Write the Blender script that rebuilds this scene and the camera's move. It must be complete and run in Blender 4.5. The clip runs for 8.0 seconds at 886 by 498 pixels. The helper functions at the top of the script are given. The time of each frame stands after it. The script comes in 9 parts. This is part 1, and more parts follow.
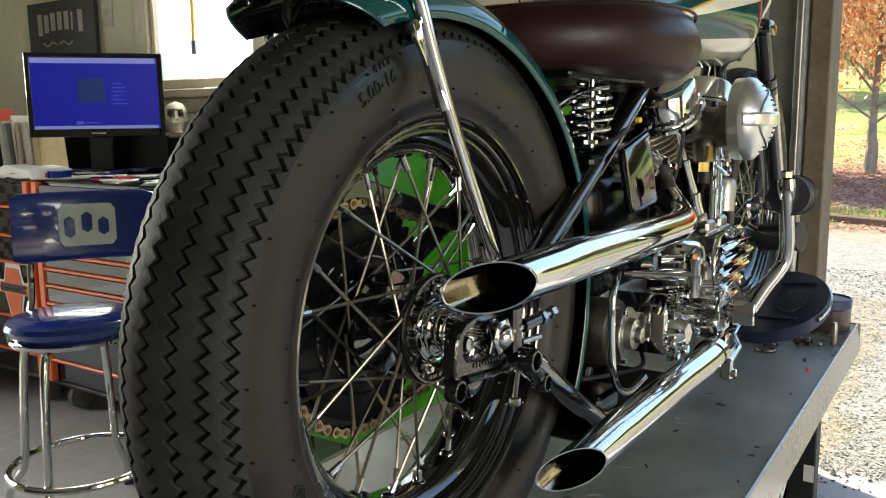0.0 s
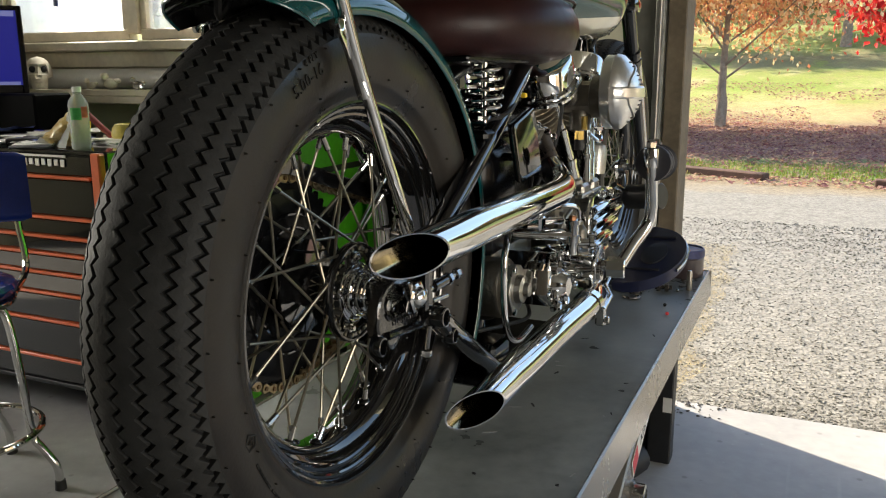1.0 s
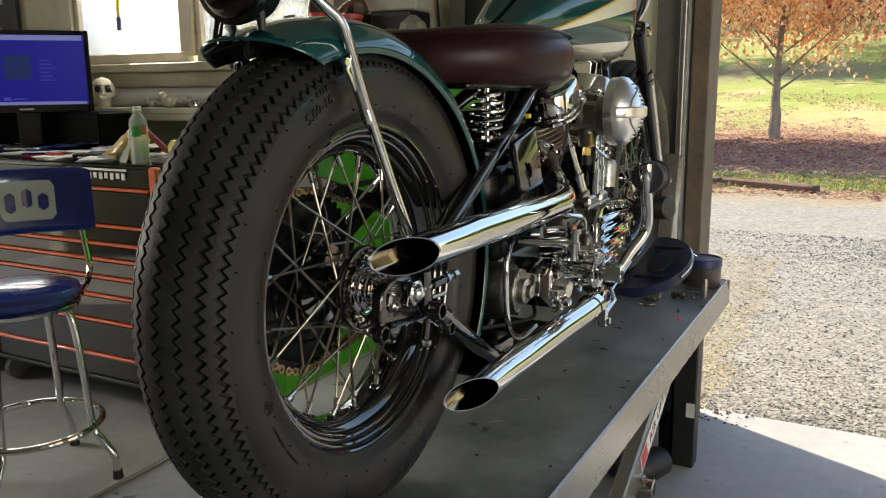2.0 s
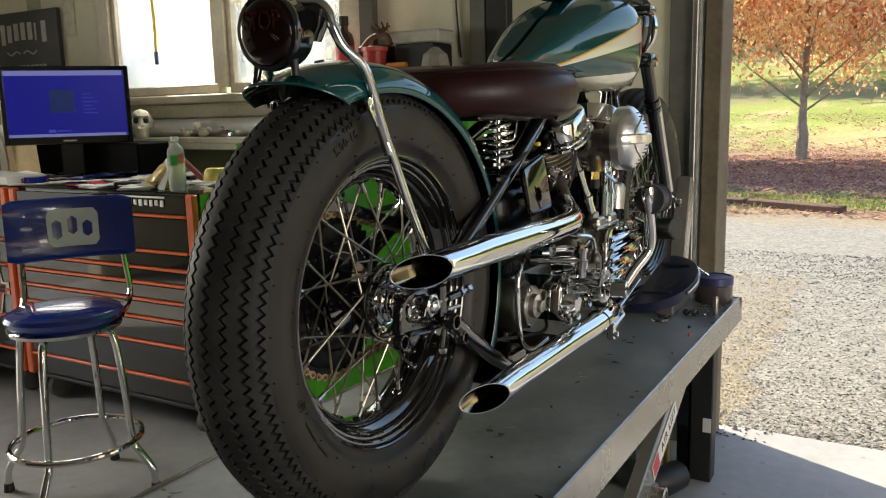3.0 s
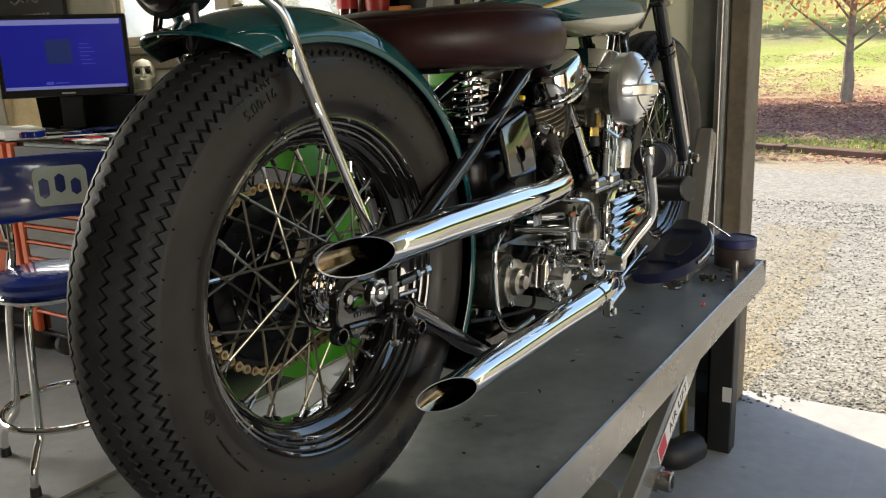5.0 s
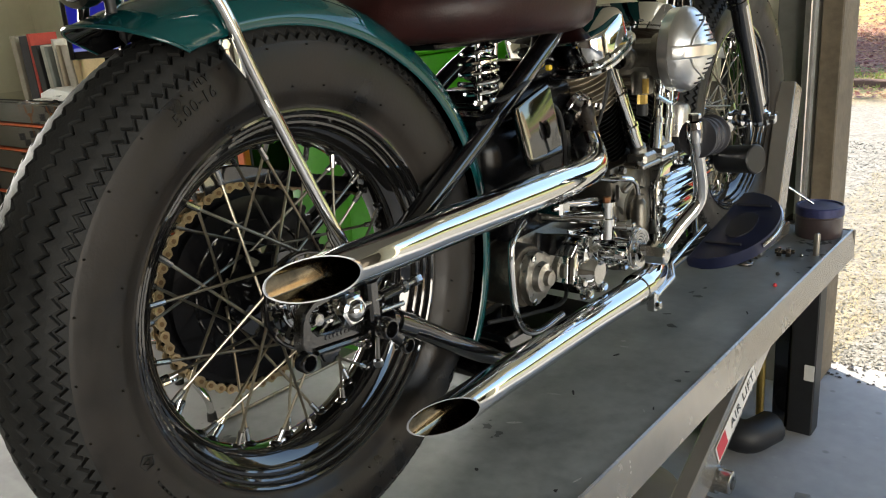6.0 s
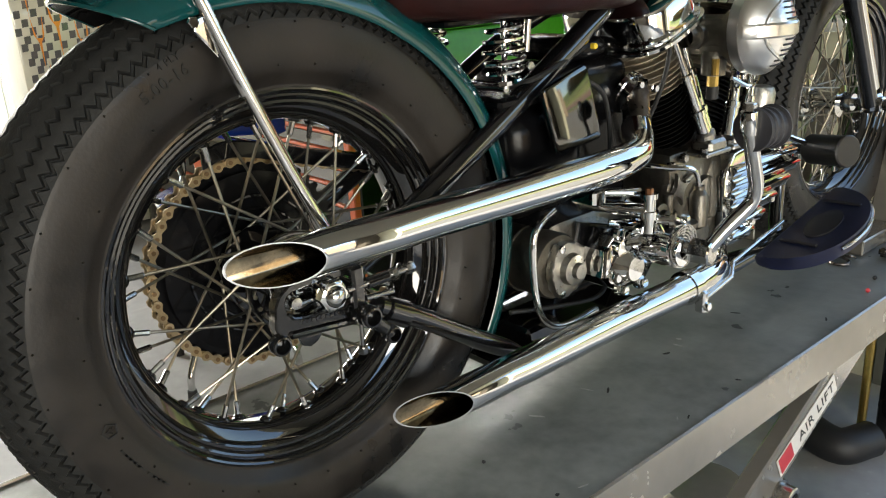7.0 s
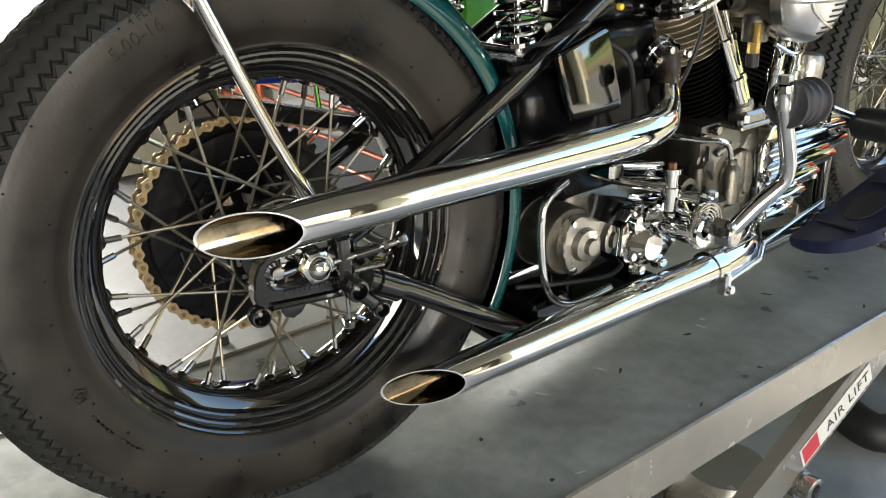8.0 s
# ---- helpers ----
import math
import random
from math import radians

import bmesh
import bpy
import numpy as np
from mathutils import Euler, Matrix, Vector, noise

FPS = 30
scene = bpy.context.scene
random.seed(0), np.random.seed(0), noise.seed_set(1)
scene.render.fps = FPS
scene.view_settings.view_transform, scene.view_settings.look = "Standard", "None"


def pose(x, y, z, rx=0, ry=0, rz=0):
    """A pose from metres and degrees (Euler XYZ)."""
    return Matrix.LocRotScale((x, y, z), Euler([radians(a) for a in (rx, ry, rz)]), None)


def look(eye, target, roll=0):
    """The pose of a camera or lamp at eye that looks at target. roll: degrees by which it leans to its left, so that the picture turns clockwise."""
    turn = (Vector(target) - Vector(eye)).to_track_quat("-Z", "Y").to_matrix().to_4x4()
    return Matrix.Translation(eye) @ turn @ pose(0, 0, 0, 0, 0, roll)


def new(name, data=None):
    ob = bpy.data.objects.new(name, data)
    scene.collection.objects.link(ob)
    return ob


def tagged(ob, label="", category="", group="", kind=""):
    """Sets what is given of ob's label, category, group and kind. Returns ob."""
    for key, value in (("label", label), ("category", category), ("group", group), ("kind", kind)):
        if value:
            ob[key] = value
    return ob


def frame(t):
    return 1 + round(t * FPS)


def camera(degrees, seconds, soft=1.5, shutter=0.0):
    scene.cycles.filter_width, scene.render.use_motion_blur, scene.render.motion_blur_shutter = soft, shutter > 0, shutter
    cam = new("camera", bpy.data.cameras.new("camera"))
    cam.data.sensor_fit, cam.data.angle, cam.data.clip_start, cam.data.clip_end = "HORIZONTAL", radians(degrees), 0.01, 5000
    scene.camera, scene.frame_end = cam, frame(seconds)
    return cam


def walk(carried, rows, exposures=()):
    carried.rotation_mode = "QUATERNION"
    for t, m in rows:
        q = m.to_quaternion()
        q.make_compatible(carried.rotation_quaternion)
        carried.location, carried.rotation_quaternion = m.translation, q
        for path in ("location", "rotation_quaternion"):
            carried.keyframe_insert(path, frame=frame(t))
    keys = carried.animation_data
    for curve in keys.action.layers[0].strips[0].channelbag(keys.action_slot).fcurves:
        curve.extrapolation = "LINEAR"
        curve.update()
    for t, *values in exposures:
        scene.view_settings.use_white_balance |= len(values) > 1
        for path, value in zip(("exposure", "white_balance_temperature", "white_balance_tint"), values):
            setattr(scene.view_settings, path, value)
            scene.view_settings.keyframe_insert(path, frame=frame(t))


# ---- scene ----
cam = camera(57.2, 8.0, soft=1.1)

PATH = [
    (0, (0.499, -0.674, 1.21), (-0.597, 0.97, 0.902), -0.7),
    (0.5, (0.487, -0.727, 1.224), (-0.357, 1.037, 0.806), 0.6),
    (1, (0.508, -0.78, 1.246), (-0.307, 0.997, 0.822), -0.2),
    (2.3, (0.663, -0.911, 1.268), (-0.302, 0.8, 0.89), -0.8),
    (2.5, (0.676, -0.933, 1.272), (-0.299, 0.774, 0.906), -0.9),
    (3, (0.708, -0.975, 1.277), (-0.287, 0.727, 0.943), -1.4),
    (3.5, (0.72, -0.992, 1.276), (-0.293, 0.703, 0.957), -1.7),
    (4, (0.729, -0.98, 1.274), (-0.301, 0.705, 0.96), -1.7),
    (4.5, (0.723, -0.892, 1.257), (-0.312, 0.757, 0.799), -1.6),
    (4.7, (0.718, -0.837, 1.265), (-0.325, 0.805, 0.803), -1.7),
    (5.8, (0.71, -0.611, 1.315), (-0.466, 0.917, 0.785), -3.7),
    (6, (0.727, -0.566, 1.318), (-0.503, 0.898, 0.731), -4.1),
    (6.5, (0.781, -0.476, 1.327), (-0.563, 0.855, 0.676), -2.9),
    (7, (0.813, -0.418, 1.329), (-0.642, 0.785, 0.668), -3.5),
    (7.5, (0.799, -0.365, 1.325), (-0.7, 0.745, 0.605), -4.0),
    (8, (0.811, -0.333, 1.333), (-0.694, 0.737, 0.564), -2.4),
]
walk(cam, [(t, look(eye, target, roll)) for t, eye, target, roll in PATH], [(0.0, 1.95, 6700, 4), (0.5, 1.6, 6900, 7), (1.0, 1.55, 6950, 8), (4.6, 1.55, 6950, 8), (6.0, 1.98, 6800, 7), (7.0, 2.15, 6800, 6), (7.5, 2.08, 6800, 6), (8.0, 2.48, 6800, 6)])


# ---- world, sun, exposure ----
SUN_AZ = radians(155)      # from +x, anticlockwise, where the sun stands
SUN_EL = radians(34)
world = bpy.data.worlds.new("world")
scene.world = world
world.use_nodes = True
wn = world.node_tree
sky = wn.nodes.new("ShaderNodeTexSky")
sky.sky_type = 'NISHITA'
sky.sun_disc = False
sky.sun_elevation = SUN_EL
sky.sun_rotation = radians(90) - SUN_AZ
bg = wn.nodes["Background"]
bg.inputs["Strength"].default_value = 0.15
wn.links.new(sky.outputs[0], bg.inputs["Color"])
sun_data = bpy.data.lights.new("sun", 'SUN')
sun_data.energy, sun_data.angle, sun_data.color = 4.4, radians(0.5), (1.0, 0.90, 0.76)
sun = new("sun", sun_data)
sd = Vector((math.cos(SUN_AZ) * math.cos(SUN_EL), math.sin(SUN_AZ) * math.cos(SUN_EL), math.sin(SUN_EL)))
sun.matrix_world = look(sd * 30, (0, 0, 0))

# added fill lamps for sky light: unseen right doorway, above the window, side door
for name, eye, target, w, h, power, spread in (("doorway_skylight", (4.38, -1.6, 1.4), (0, -1.2, 0.9), 2.2, 1.9, 40, radians(180)), ("window_skylight", (-2.4, 2.78, 2.73), (-2.4, 1.55, 1.0), 1.6, 0.20, 7, radians(150)), ("side_door_skylight", (-4.97, 0.05, 1.75), (0, 0.1, 0.7), 1.4, 0.65, 13, radians(110))):
    ld = bpy.data.lights.new(name, 'AREA')
    ld.shape, ld.size, ld.size_y, ld.energy, ld.color = 'RECTANGLE', w, h, power, (1.0, 0.97, 0.92)
    ld.spread = spread
    new(name, ld).matrix_world = look(eye, target)


# ---- materials ----
def node(nt, kind, **vals):
    n = nt.nodes.new(kind)
    for k, v in vals.items():
        n.inputs[k.replace("_", " ")].default_value = v
    return n


def material(name, color, rough=0.5, metal=0.0, vary=0.0, scale=8.0, bump=0.0, bump_scale=60.0, coat=0.0,
             rough_vary=0.0, tint=None, random_value=0.0, spec=None, fine=6.0):
    """A principled surface with stains at one scale and grain at a finer one."""
    m = bpy.data.materials.new(name)
    m.use_nodes = True
    nt = m.node_tree
    b = nt.nodes["Principled BSDF"]
    b.inputs["Base Color"].default_value = (*color, 1)
    b.inputs["Roughness"].default_value = rough
    b.inputs["Metallic"].default_value = metal
    b.inputs["Coat Weight"].default_value = coat
    b.inputs["Coat Roughness"].default_value = 0.03
    if spec is not None:
        b.inputs["Specular IOR Level"].default_value = spec
    tc = nt.nodes.new("ShaderNodeTexCoord")
    if vary or rough_vary:
        n1 = node(nt, "ShaderNodeTexNoise", Scale=scale, Detail=5.0, Roughness=0.6)
        n2 = node(nt, "ShaderNodeTexNoise", Scale=scale * fine, Detail=3.0)
        nt.links.new(tc.outputs["Object"], n1.inputs["Vector"])
        nt.links.new(tc.outputs["Object"], n2.inputs["Vector"])
        add = nt.nodes.new("ShaderNodeMath")
        add.operation = 'ADD'
        half = nt.nodes.new("ShaderNodeMath")
        half.operation = 'MULTIPLY'
        half.inputs[1].default_value = 0.45
        nt.links.new(n2.outputs["Fac"], half.inputs[0])
        nt.links.new(n1.outputs["Fac"], add.inputs[0])
        nt.links.new(half.outputs[0], add.inputs[1])
        ramp = nt.nodes.new("ShaderNodeMapRange")
        ramp.inputs["From Min"].default_value = 0.45
        ramp.inputs["From Max"].default_value = 1.0
        nt.links.new(add.outputs[0], ramp.inputs["Value"])
        if vary:
            mix = nt.nodes.new("ShaderNodeMix")
            mix.data_type = 'RGBA'
            dark = tuple(max(0.0, c * (1 - vary)) for c in color)
            light = tint if tint else tuple(min(1.0, c * (1 + vary)) for c in color)
            mix.inputs["A"].default_value = (*dark, 1)
            mix.inputs["B"].default_value = (*light, 1)
            nt.links.new(ramp.outputs[0], mix.inputs["Factor"])
            nt.links.new(mix.outputs["Result"], b.inputs["Base Color"])
        if rough_vary:
            r2 = nt.nodes.new("ShaderNodeMapRange")
            r2.inputs["To Min"].default_value = max(0.02, rough - rough_vary)
            r2.inputs["To Max"].default_value = min(1.0, rough + rough_vary)
            nt.links.new(ramp.outputs[0], r2.inputs["Value"])
            nt.links.new(r2.outputs[0], b.inputs["Roughness"])
    if random_value:
        info = nt.nodes.new("ShaderNodeObjectInfo")
        hsv = nt.nodes.new("ShaderNodeHueSaturation")
        mr = nt.nodes.new("ShaderNodeMapRange")
        mr.inputs["To Min"].default_value, mr.inputs["To Max"].default_value = 1 - random_value, 1 + random_value
        nt.links.new(info.outputs["Random"], mr.inputs["Value"])
        nt.links.new(mr.outputs[0], hsv.inputs["Value"])
        link = b.inputs["Base Color"].links
        if link:
            nt.links.new(link[0].from_socket, hsv.inputs["Color"])
        else:
            hsv.inputs["Color"].default_value = (*color, 1)
        nt.links.new(hsv.outputs[0], b.inputs["Base Color"])
    if bump:
        n3 = node(nt, "ShaderNodeTexNoise", Scale=bump_scale, Detail=4.0)
        nt.links.new(tc.outputs["Object"], n3.inputs["Vector"])
        bn = nt.nodes.new("ShaderNodeBump")
        bn.inputs["Strength"].default_value = bump
        bn.inputs["Distance"].default_value = 0.004
        nt.links.new(n3.outputs["Fac"], bn.inputs["Height"])
        nt.links.new(bn.outputs[0], b.inputs["Normal"])
    return m


def glass(name, color=(1, 1, 1), rough=0.0):
    m = material(name, color, rough)
    b = m.node_tree.nodes["Principled BSDF"]
    b.inputs["Transmission Weight"].default_value = 1.0
    b.inputs["IOR"].default_value = 1.45
    return m


def glow(name, color, strength):
    m = material(name, color, 0.3)
    b = m.node_tree.nodes["Principled BSDF"]
    b.inputs["Emission Color"].default_value = (*color, 1)
    b.inputs["Emission Strength"].default_value = strength
    return m


def scuffed(m, scale, light, dark, spec_scale=60.0, amount=0.5, stain=0.3, stretch=(1.0, 1.0, 1.0)):
    """Adds scratches, pale specks and dark spots with shapes of their own to a surface."""
    nt = m.node_tree
    b = nt.nodes["Principled BSDF"]
    src = b.inputs["Base Color"].links[0].from_socket
    tc = nt.nodes.new("ShaderNodeTexCoord")

    def layer(src, tex, socket, lo, hi, color, strength):
        mr = nt.nodes.new("ShaderNodeMapRange")
        mr.inputs["From Min"].default_value, mr.inputs["From Max"].default_value = lo, hi
        mr.inputs["To Max"].default_value = strength
        nt.links.new(tex.outputs[socket], mr.inputs["Value"])
        mix = nt.nodes.new("ShaderNodeMix")
        mix.data_type = 'RGBA'
        nt.links.new(mr.outputs[0], mix.inputs["Factor"])
        nt.links.new(src, mix.inputs["A"])
        mix.inputs["B"].default_value = (*color, 1)
        return mix.outputs["Result"]

    for k, (sx, sy, rot) in enumerate(((1.0, 0.06, 0.5), (0.06, 1.0, 0.25), (1.0, 0.05, -0.9))):
        mp = nt.nodes.new("ShaderNodeMapping")
        mp.inputs["Scale"].default_value = (sx * stretch[0], sy * stretch[1], stretch[2])
        mp.inputs["Rotation"].default_value = (0, 0, rot)
        mp.inputs["Location"].default_value = (3.1 * k, 1.7 * k, 0)
        nt.links.new(tc.outputs["Object"], mp.inputs["Vector"])
        n = node(nt, "ShaderNodeTexNoise", Scale=scale * 9, Detail=2.0)
        nt.links.new(mp.outputs[0], n.inputs["Vector"])
        src = layer(src, n, "Fac", 0.71, 0.80, light if k < 2 else dark, amount)
    n = node(nt, "ShaderNodeTexNoise", Scale=scale * 0.7, Detail=6.0, Roughness=0.7)
    nt.links.new(tc.outputs["Object"], n.inputs["Vector"])
    src = layer(src, n, "Fac", 0.52, 0.82, dark, stain)
    v = node(nt, "ShaderNodeTexVoronoi", Scale=spec_scale)
    nt.links.new(tc.outputs["Object"], v.inputs["Vector"])
    src = layer(src, v, "Distance", 0.11, 0.07, light, amount * 0.8)
    v = node(nt, "ShaderNodeTexVoronoi", Scale=spec_scale * 0.55)
    nt.links.new(tc.outputs["Object"], v.inputs["Vector"])
    src = layer(src, v, "Distance", 0.09, 0.05, dark, amount)
    nt.links.new(src, b.inputs["Base Color"])
    return m


CHROME = material("chrome", (0.68, 0.68, 0.67), 0.05, 1.0, rough_vary=0.03, scale=30)
STEEL = material("polished_steel", (0.42, 0.415, 0.40), 0.22, 1.0, vary=0.2, scale=40, rough_vary=0.08)
ALLOY = material("cast_aluminium", (0.17, 0.158, 0.135), 0.42, 1.0, vary=0.25, scale=30, bump=0.25, bump_scale=180, rough_vary=0.12)
SPOKE = material("stainless_spoke", (0.25, 0.225, 0.175), 0.30, 1.0, vary=0.2, scale=60)
CHAIN = material("nickel_chain", (0.42, 0.33, 0.20), 0.3, 1.0, vary=0.25, scale=90)
BRASS = material("brass", (0.70, 0.48, 0.14), 0.3, 1.0, vary=0.2, scale=60)
BLACK = material("black_enamel", (0.004, 0.004, 0.0045), 0.08, 0.0, coat=1.0, bump=0.02, bump_scale=30)
RIMBLACK = material("gloss_black_rim", (0.005, 0.0048, 0.0048), 0.05, 0.0, coat=1.0, spec=0.5, bump=0.015, bump_scale=45)
CASTBLACK = material("black_cast_iron", (0.004, 0.004, 0.004), 0.10, 0.0, coat=0.8, bump=0.14, bump_scale=230)
MATTBLACK = material("matt_black", (0.009, 0.009, 0.0095), 0.55, 0.0, vary=0.4, scale=20)
BARREL = material("barrel_black", (0.003, 0.003, 0.003), 0.6, 0.0, spec=0.05, vary=0.3, scale=20)
RUBBER = material("tyre_rubber", (0.019, 0.0195, 0.019), 0.58, 0.0, vary=0.35, scale=14, bump=0.18, bump_scale=300, rough_vary=0.12, tint=(0.030, 0.0305, 0.030), spec=0.14)
# the lighter brown tint puts soft highlights into the rubber's colour
SIDEWALL = material("tyre_sidewall", (0.0085, 0.0083, 0.0080), 0.40, 0.0, vary=0.6, scale=8.5, bump=0.06, bump_scale=260, rough_vary=0.20, tint=(0.0215, 0.0175, 0.0140), spec=0.34, fine=3.0)
TEAL = material("teal_paint", (0.003, 0.046, 0.048), 0.07, 0.0, vary=0.06, scale=300, coat=0.25)
CREAM = material("cream_paint", (0.62, 0.60, 0.48), 0.2, 0.0, vary=0.05, scale=10, coat=1.0)
GOLD = material("gold_pinstripe", (0.62, 0.42, 0.10), 0.35, 0.4)
LEATHER = material("oxblood_leather", (0.0145, 0.0036, 0.0034), 0.40, 0.0, vary=0.3, scale=12, bump=0.10, bump_scale=380, rough_vary=0.10, tint=(0.025, 0.0056, 0.0050), spec=0.26)
DECK = material("lift_deck_paint", (0.165, 0.176, 0.172), 0.39, 0.10, vary=0.36, scale=7, bump=0.05, bump_scale=160, rough_vary=0.16, tint=(0.265, 0.275, 0.262))
scuffed(DECK, 4.0, (0.36, 0.37, 0.36), (0.05, 0.052, 0.055), 14.0, 0.12, 0.04)
LIFT = material("lift_grey_paint", (0.30, 0.28, 0.245), 0.24, 0.6, vary=0.10, scale=7, rough_vary=0.06)
CONCRETE = material("concrete_floor", (0.34, 0.335, 0.33), 0.62, 0.0, vary=0.22, scale=1.6, bump=0.2, bump_scale=60, rough_vary=0.15, fine=14)
# scuffs, plus pale brown mottling that stands in for highlights on the sidewall
scuffed(SIDEWALL, 9.0, (0.034, 0.026, 0.020), (0.006, 0.006, 0.006), 34.0, 0.12, 0.5)
scuffed(LIFT, 5.0, (0.50, 0.47, 0.41), (0.09, 0.08, 0.07), 9.0, 0.10, 0.05)
scuffed(CONCRETE, 1.6, (0.46, 0.455, 0.44), (0.11, 0.105, 0.10), 14.0, 0.4, 0.5)
WALL = material("cream_wall_board", (0.58, 0.56, 0.42), 0.7, 0.0, vary=0.10, scale=2.2, bump=0.08, bump_scale=40)
TRIM = material("old_cream_trim", (0.52, 0.47, 0.36), 0.55, 0.0, vary=0.22, scale=6, bump=0.1, bump_scale=60)
STUD = material("weathered_wood", (0.14, 0.110, 0.072), 0.7, 0.0, vary=0.35, scale=9, bump=0.3, bump_scale=90)
GREYWOOD = material("grey_post", (0.10, 0.098, 0.082), 0.7, 0.0, vary=0.25, scale=6)
CEIL = material("ceiling_board", (0.17, 0.165, 0.145), 0.8, 0.0, vary=0.06, scale=2)
SILVER = material("galvanised_track", (0.55, 0.55, 0.53), 0.35, 1.0, vary=0.2, scale=25)
BLUE = material("blue_vinyl", (0.008, 0.030, 0.24), 0.18, 0.0, vary=0.12, scale=18, coat=0.8, bump=0.05, bump_scale=90)
WHITE = material("white_plastic", (0.74, 0.74, 0.72), 0.45, 0.0, vary=0.06, scale=15)
PAPER = material("paper", (0.76, 0.76, 0.73), 0.8, 0.0, vary=0.06, scale=12, random_value=0.2)
ORANGE = material("orange_trim", (0.72, 0.13, 0.035), 0.35, 0.0, vary=0.12, scale=12, coat=0.3)
CHESTBLACK = material("chest_black", (0.004, 0.0045, 0.005), 0.06, 0.0, vary=0.3, scale=8, spec=0.5, rough_vary=0.03, coat=0.6)
CHESTGREEN = material("cabinet_green", (0.07, 0.40, 0.014), 0.38, 0.0, vary=0.18, scale=9, coat=0.12)
BONE = material("bone_plaster", (0.62, 0.58, 0.47), 0.7, 0.0, vary=0.25, scale=18)
YELLOW = material("yellow_tape", (0.80, 0.55, 0.03), 0.5, 0.0, vary=0.1, scale=20)
RED = material("red_plastic", (0.60, 0.04, 0.05), 0.4, 0.0, vary=0.1, scale=20)
REDLENS = material("dark_red_lens", (0.005, 0.0008, 0.0008), 0.10, 0.0, coat=0.2, spec=0.3)
SCREEN = glow("monitor_screen", (0.004, 0.006, 0.17), 0.30)
SCREENDARK = glow("screen_window", (0.004, 0.010, 0.05), 0.5)
GLASS = glass("window_glass", (0.97, 0.98, 0.97), 0.0)
CLEAR = glass("clear_plastic", (0.95, 0.97, 0.95), 0.03)
SIGNBLACK = material("sign_board", (0.028, 0.028, 0.030), 0.6, 0.0, vary=0.3, scale=10)
SIGNGREY = material("sign_lettering", (0.33, 0.32, 0.29), 0.6, 0.0, vary=0.2, scale=25)
SILVERPAINT = material("air_cleaner_satin", (0.80, 0.79, 0.76), 0.30, 1.0, vary=0.03, scale=30, rough_vary=0.015)
PALEALLOY = material("pale_cast_aluminium", (0.40, 0.385, 0.35), 0.34, 1.0, vary=0.25, scale=40, bump=0.2, bump_scale=200, rough_vary=0.12)
HEADALLOY = material("raw_head_alloy", (0.40, 0.355, 0.29), 0.48, 1.0, vary=0.3, scale=30, bump=0.2, bump_scale=200, rough_vary=0.1)
TARNISH = material("tarnished_steel", (0.16, 0.14, 0.125), 0.28, 1.0, vary=0.5, scale=30, rough_vary=0.12)
# polished steel coloured dark so that the side panel's reflections look dim
DIMCHROME = material("dimmed_polished_steel", (0.14, 0.14, 0.135), 0.07, 1.0, rough_vary=0.04, scale=30)
SATINBLACK = material("satin_black_paint", (0.003, 0.003, 0.0035), 0.22, 0.0, spec=0.14, vary=0.3, scale=15)
SOOTY = material("sooty_pipe_inside", (0.30, 0.245, 0.16), 0.14, 1.0, vary=0.5, scale=40, rough_vary=0.12)
NAVY = material("floorboard_rubber", (0.010, 0.013, 0.038), 0.30, 0.0, vary=0.3, scale=20, spec=0.4)


# ---- builders ----
def smooth(bm, limit=35):
    lim = radians(limit)
    for f in bm.faces:
        f.smooth = True
    for e in bm.edges:
        e.smooth = not (len(e.link_faces) == 2 and e.calc_face_angle(0.0) > lim)


def finish(name, bm, mat, flat=False, limit=35):
    bmesh.ops.recalc_face_normals(bm, faces=bm.faces)
    if not flat:
        smooth(bm, limit)
    me = bpy.data.meshes.new(name)
    bm.to_mesh(me)
    bm.free()
    for m in (mat if isinstance(mat, (list, tuple)) else [mat]):
        me.materials.append(m)
    return me


def thing(name, base, label, category, group="", kind=""):
    """An empty at the base of a thing, for its parts."""
    ob = new(name)
    ob.location = base
    ob.empty_display_size = 0.05
    return tagged(ob, label, category, group, kind)


def offset_of(ob):
    p = Vector((0, 0, 0))
    while ob is not None:
        p = p + ob.location
        ob = ob.parent
    return p


def part(name, bm, mat, parent, label="", flat=False, limit=35):
    """One mesh, drawn in world coordinates, under a thing or a part."""
    ob = new(name, finish(name, bm, mat, flat, limit))
    ob.parent = parent
    ob.location = -offset_of(parent)
    return tagged(ob, label)


def solid(name, bm, mat, label, category, group="", kind="", flat=False):
    """A thing that is one mesh, its origin at its lowest middle."""
    vs = [v.co for v in bm.verts]
    base = Vector(((min(v.x for v in vs) + max(v.x for v in vs)) / 2, (min(v.y for v in vs) + max(v.y for v in vs)) / 2, min(v.z for v in vs)))
    bmesh.ops.translate(bm, verts=bm.verts, vec=-base)
    ob = new(name, finish(name, bm, mat, flat))
    ob.location = base
    return tagged(ob, label, category, group, kind)


def piece(name, me, m, parent):
    """An object of its own on shared mesh data, placed by a world matrix."""
    ob = new(name, me)
    ob.parent = parent
    ob.matrix_basis = Matrix.Translation(-offset_of(parent)) @ m
    return ob


def B():
    return bmesh.new()


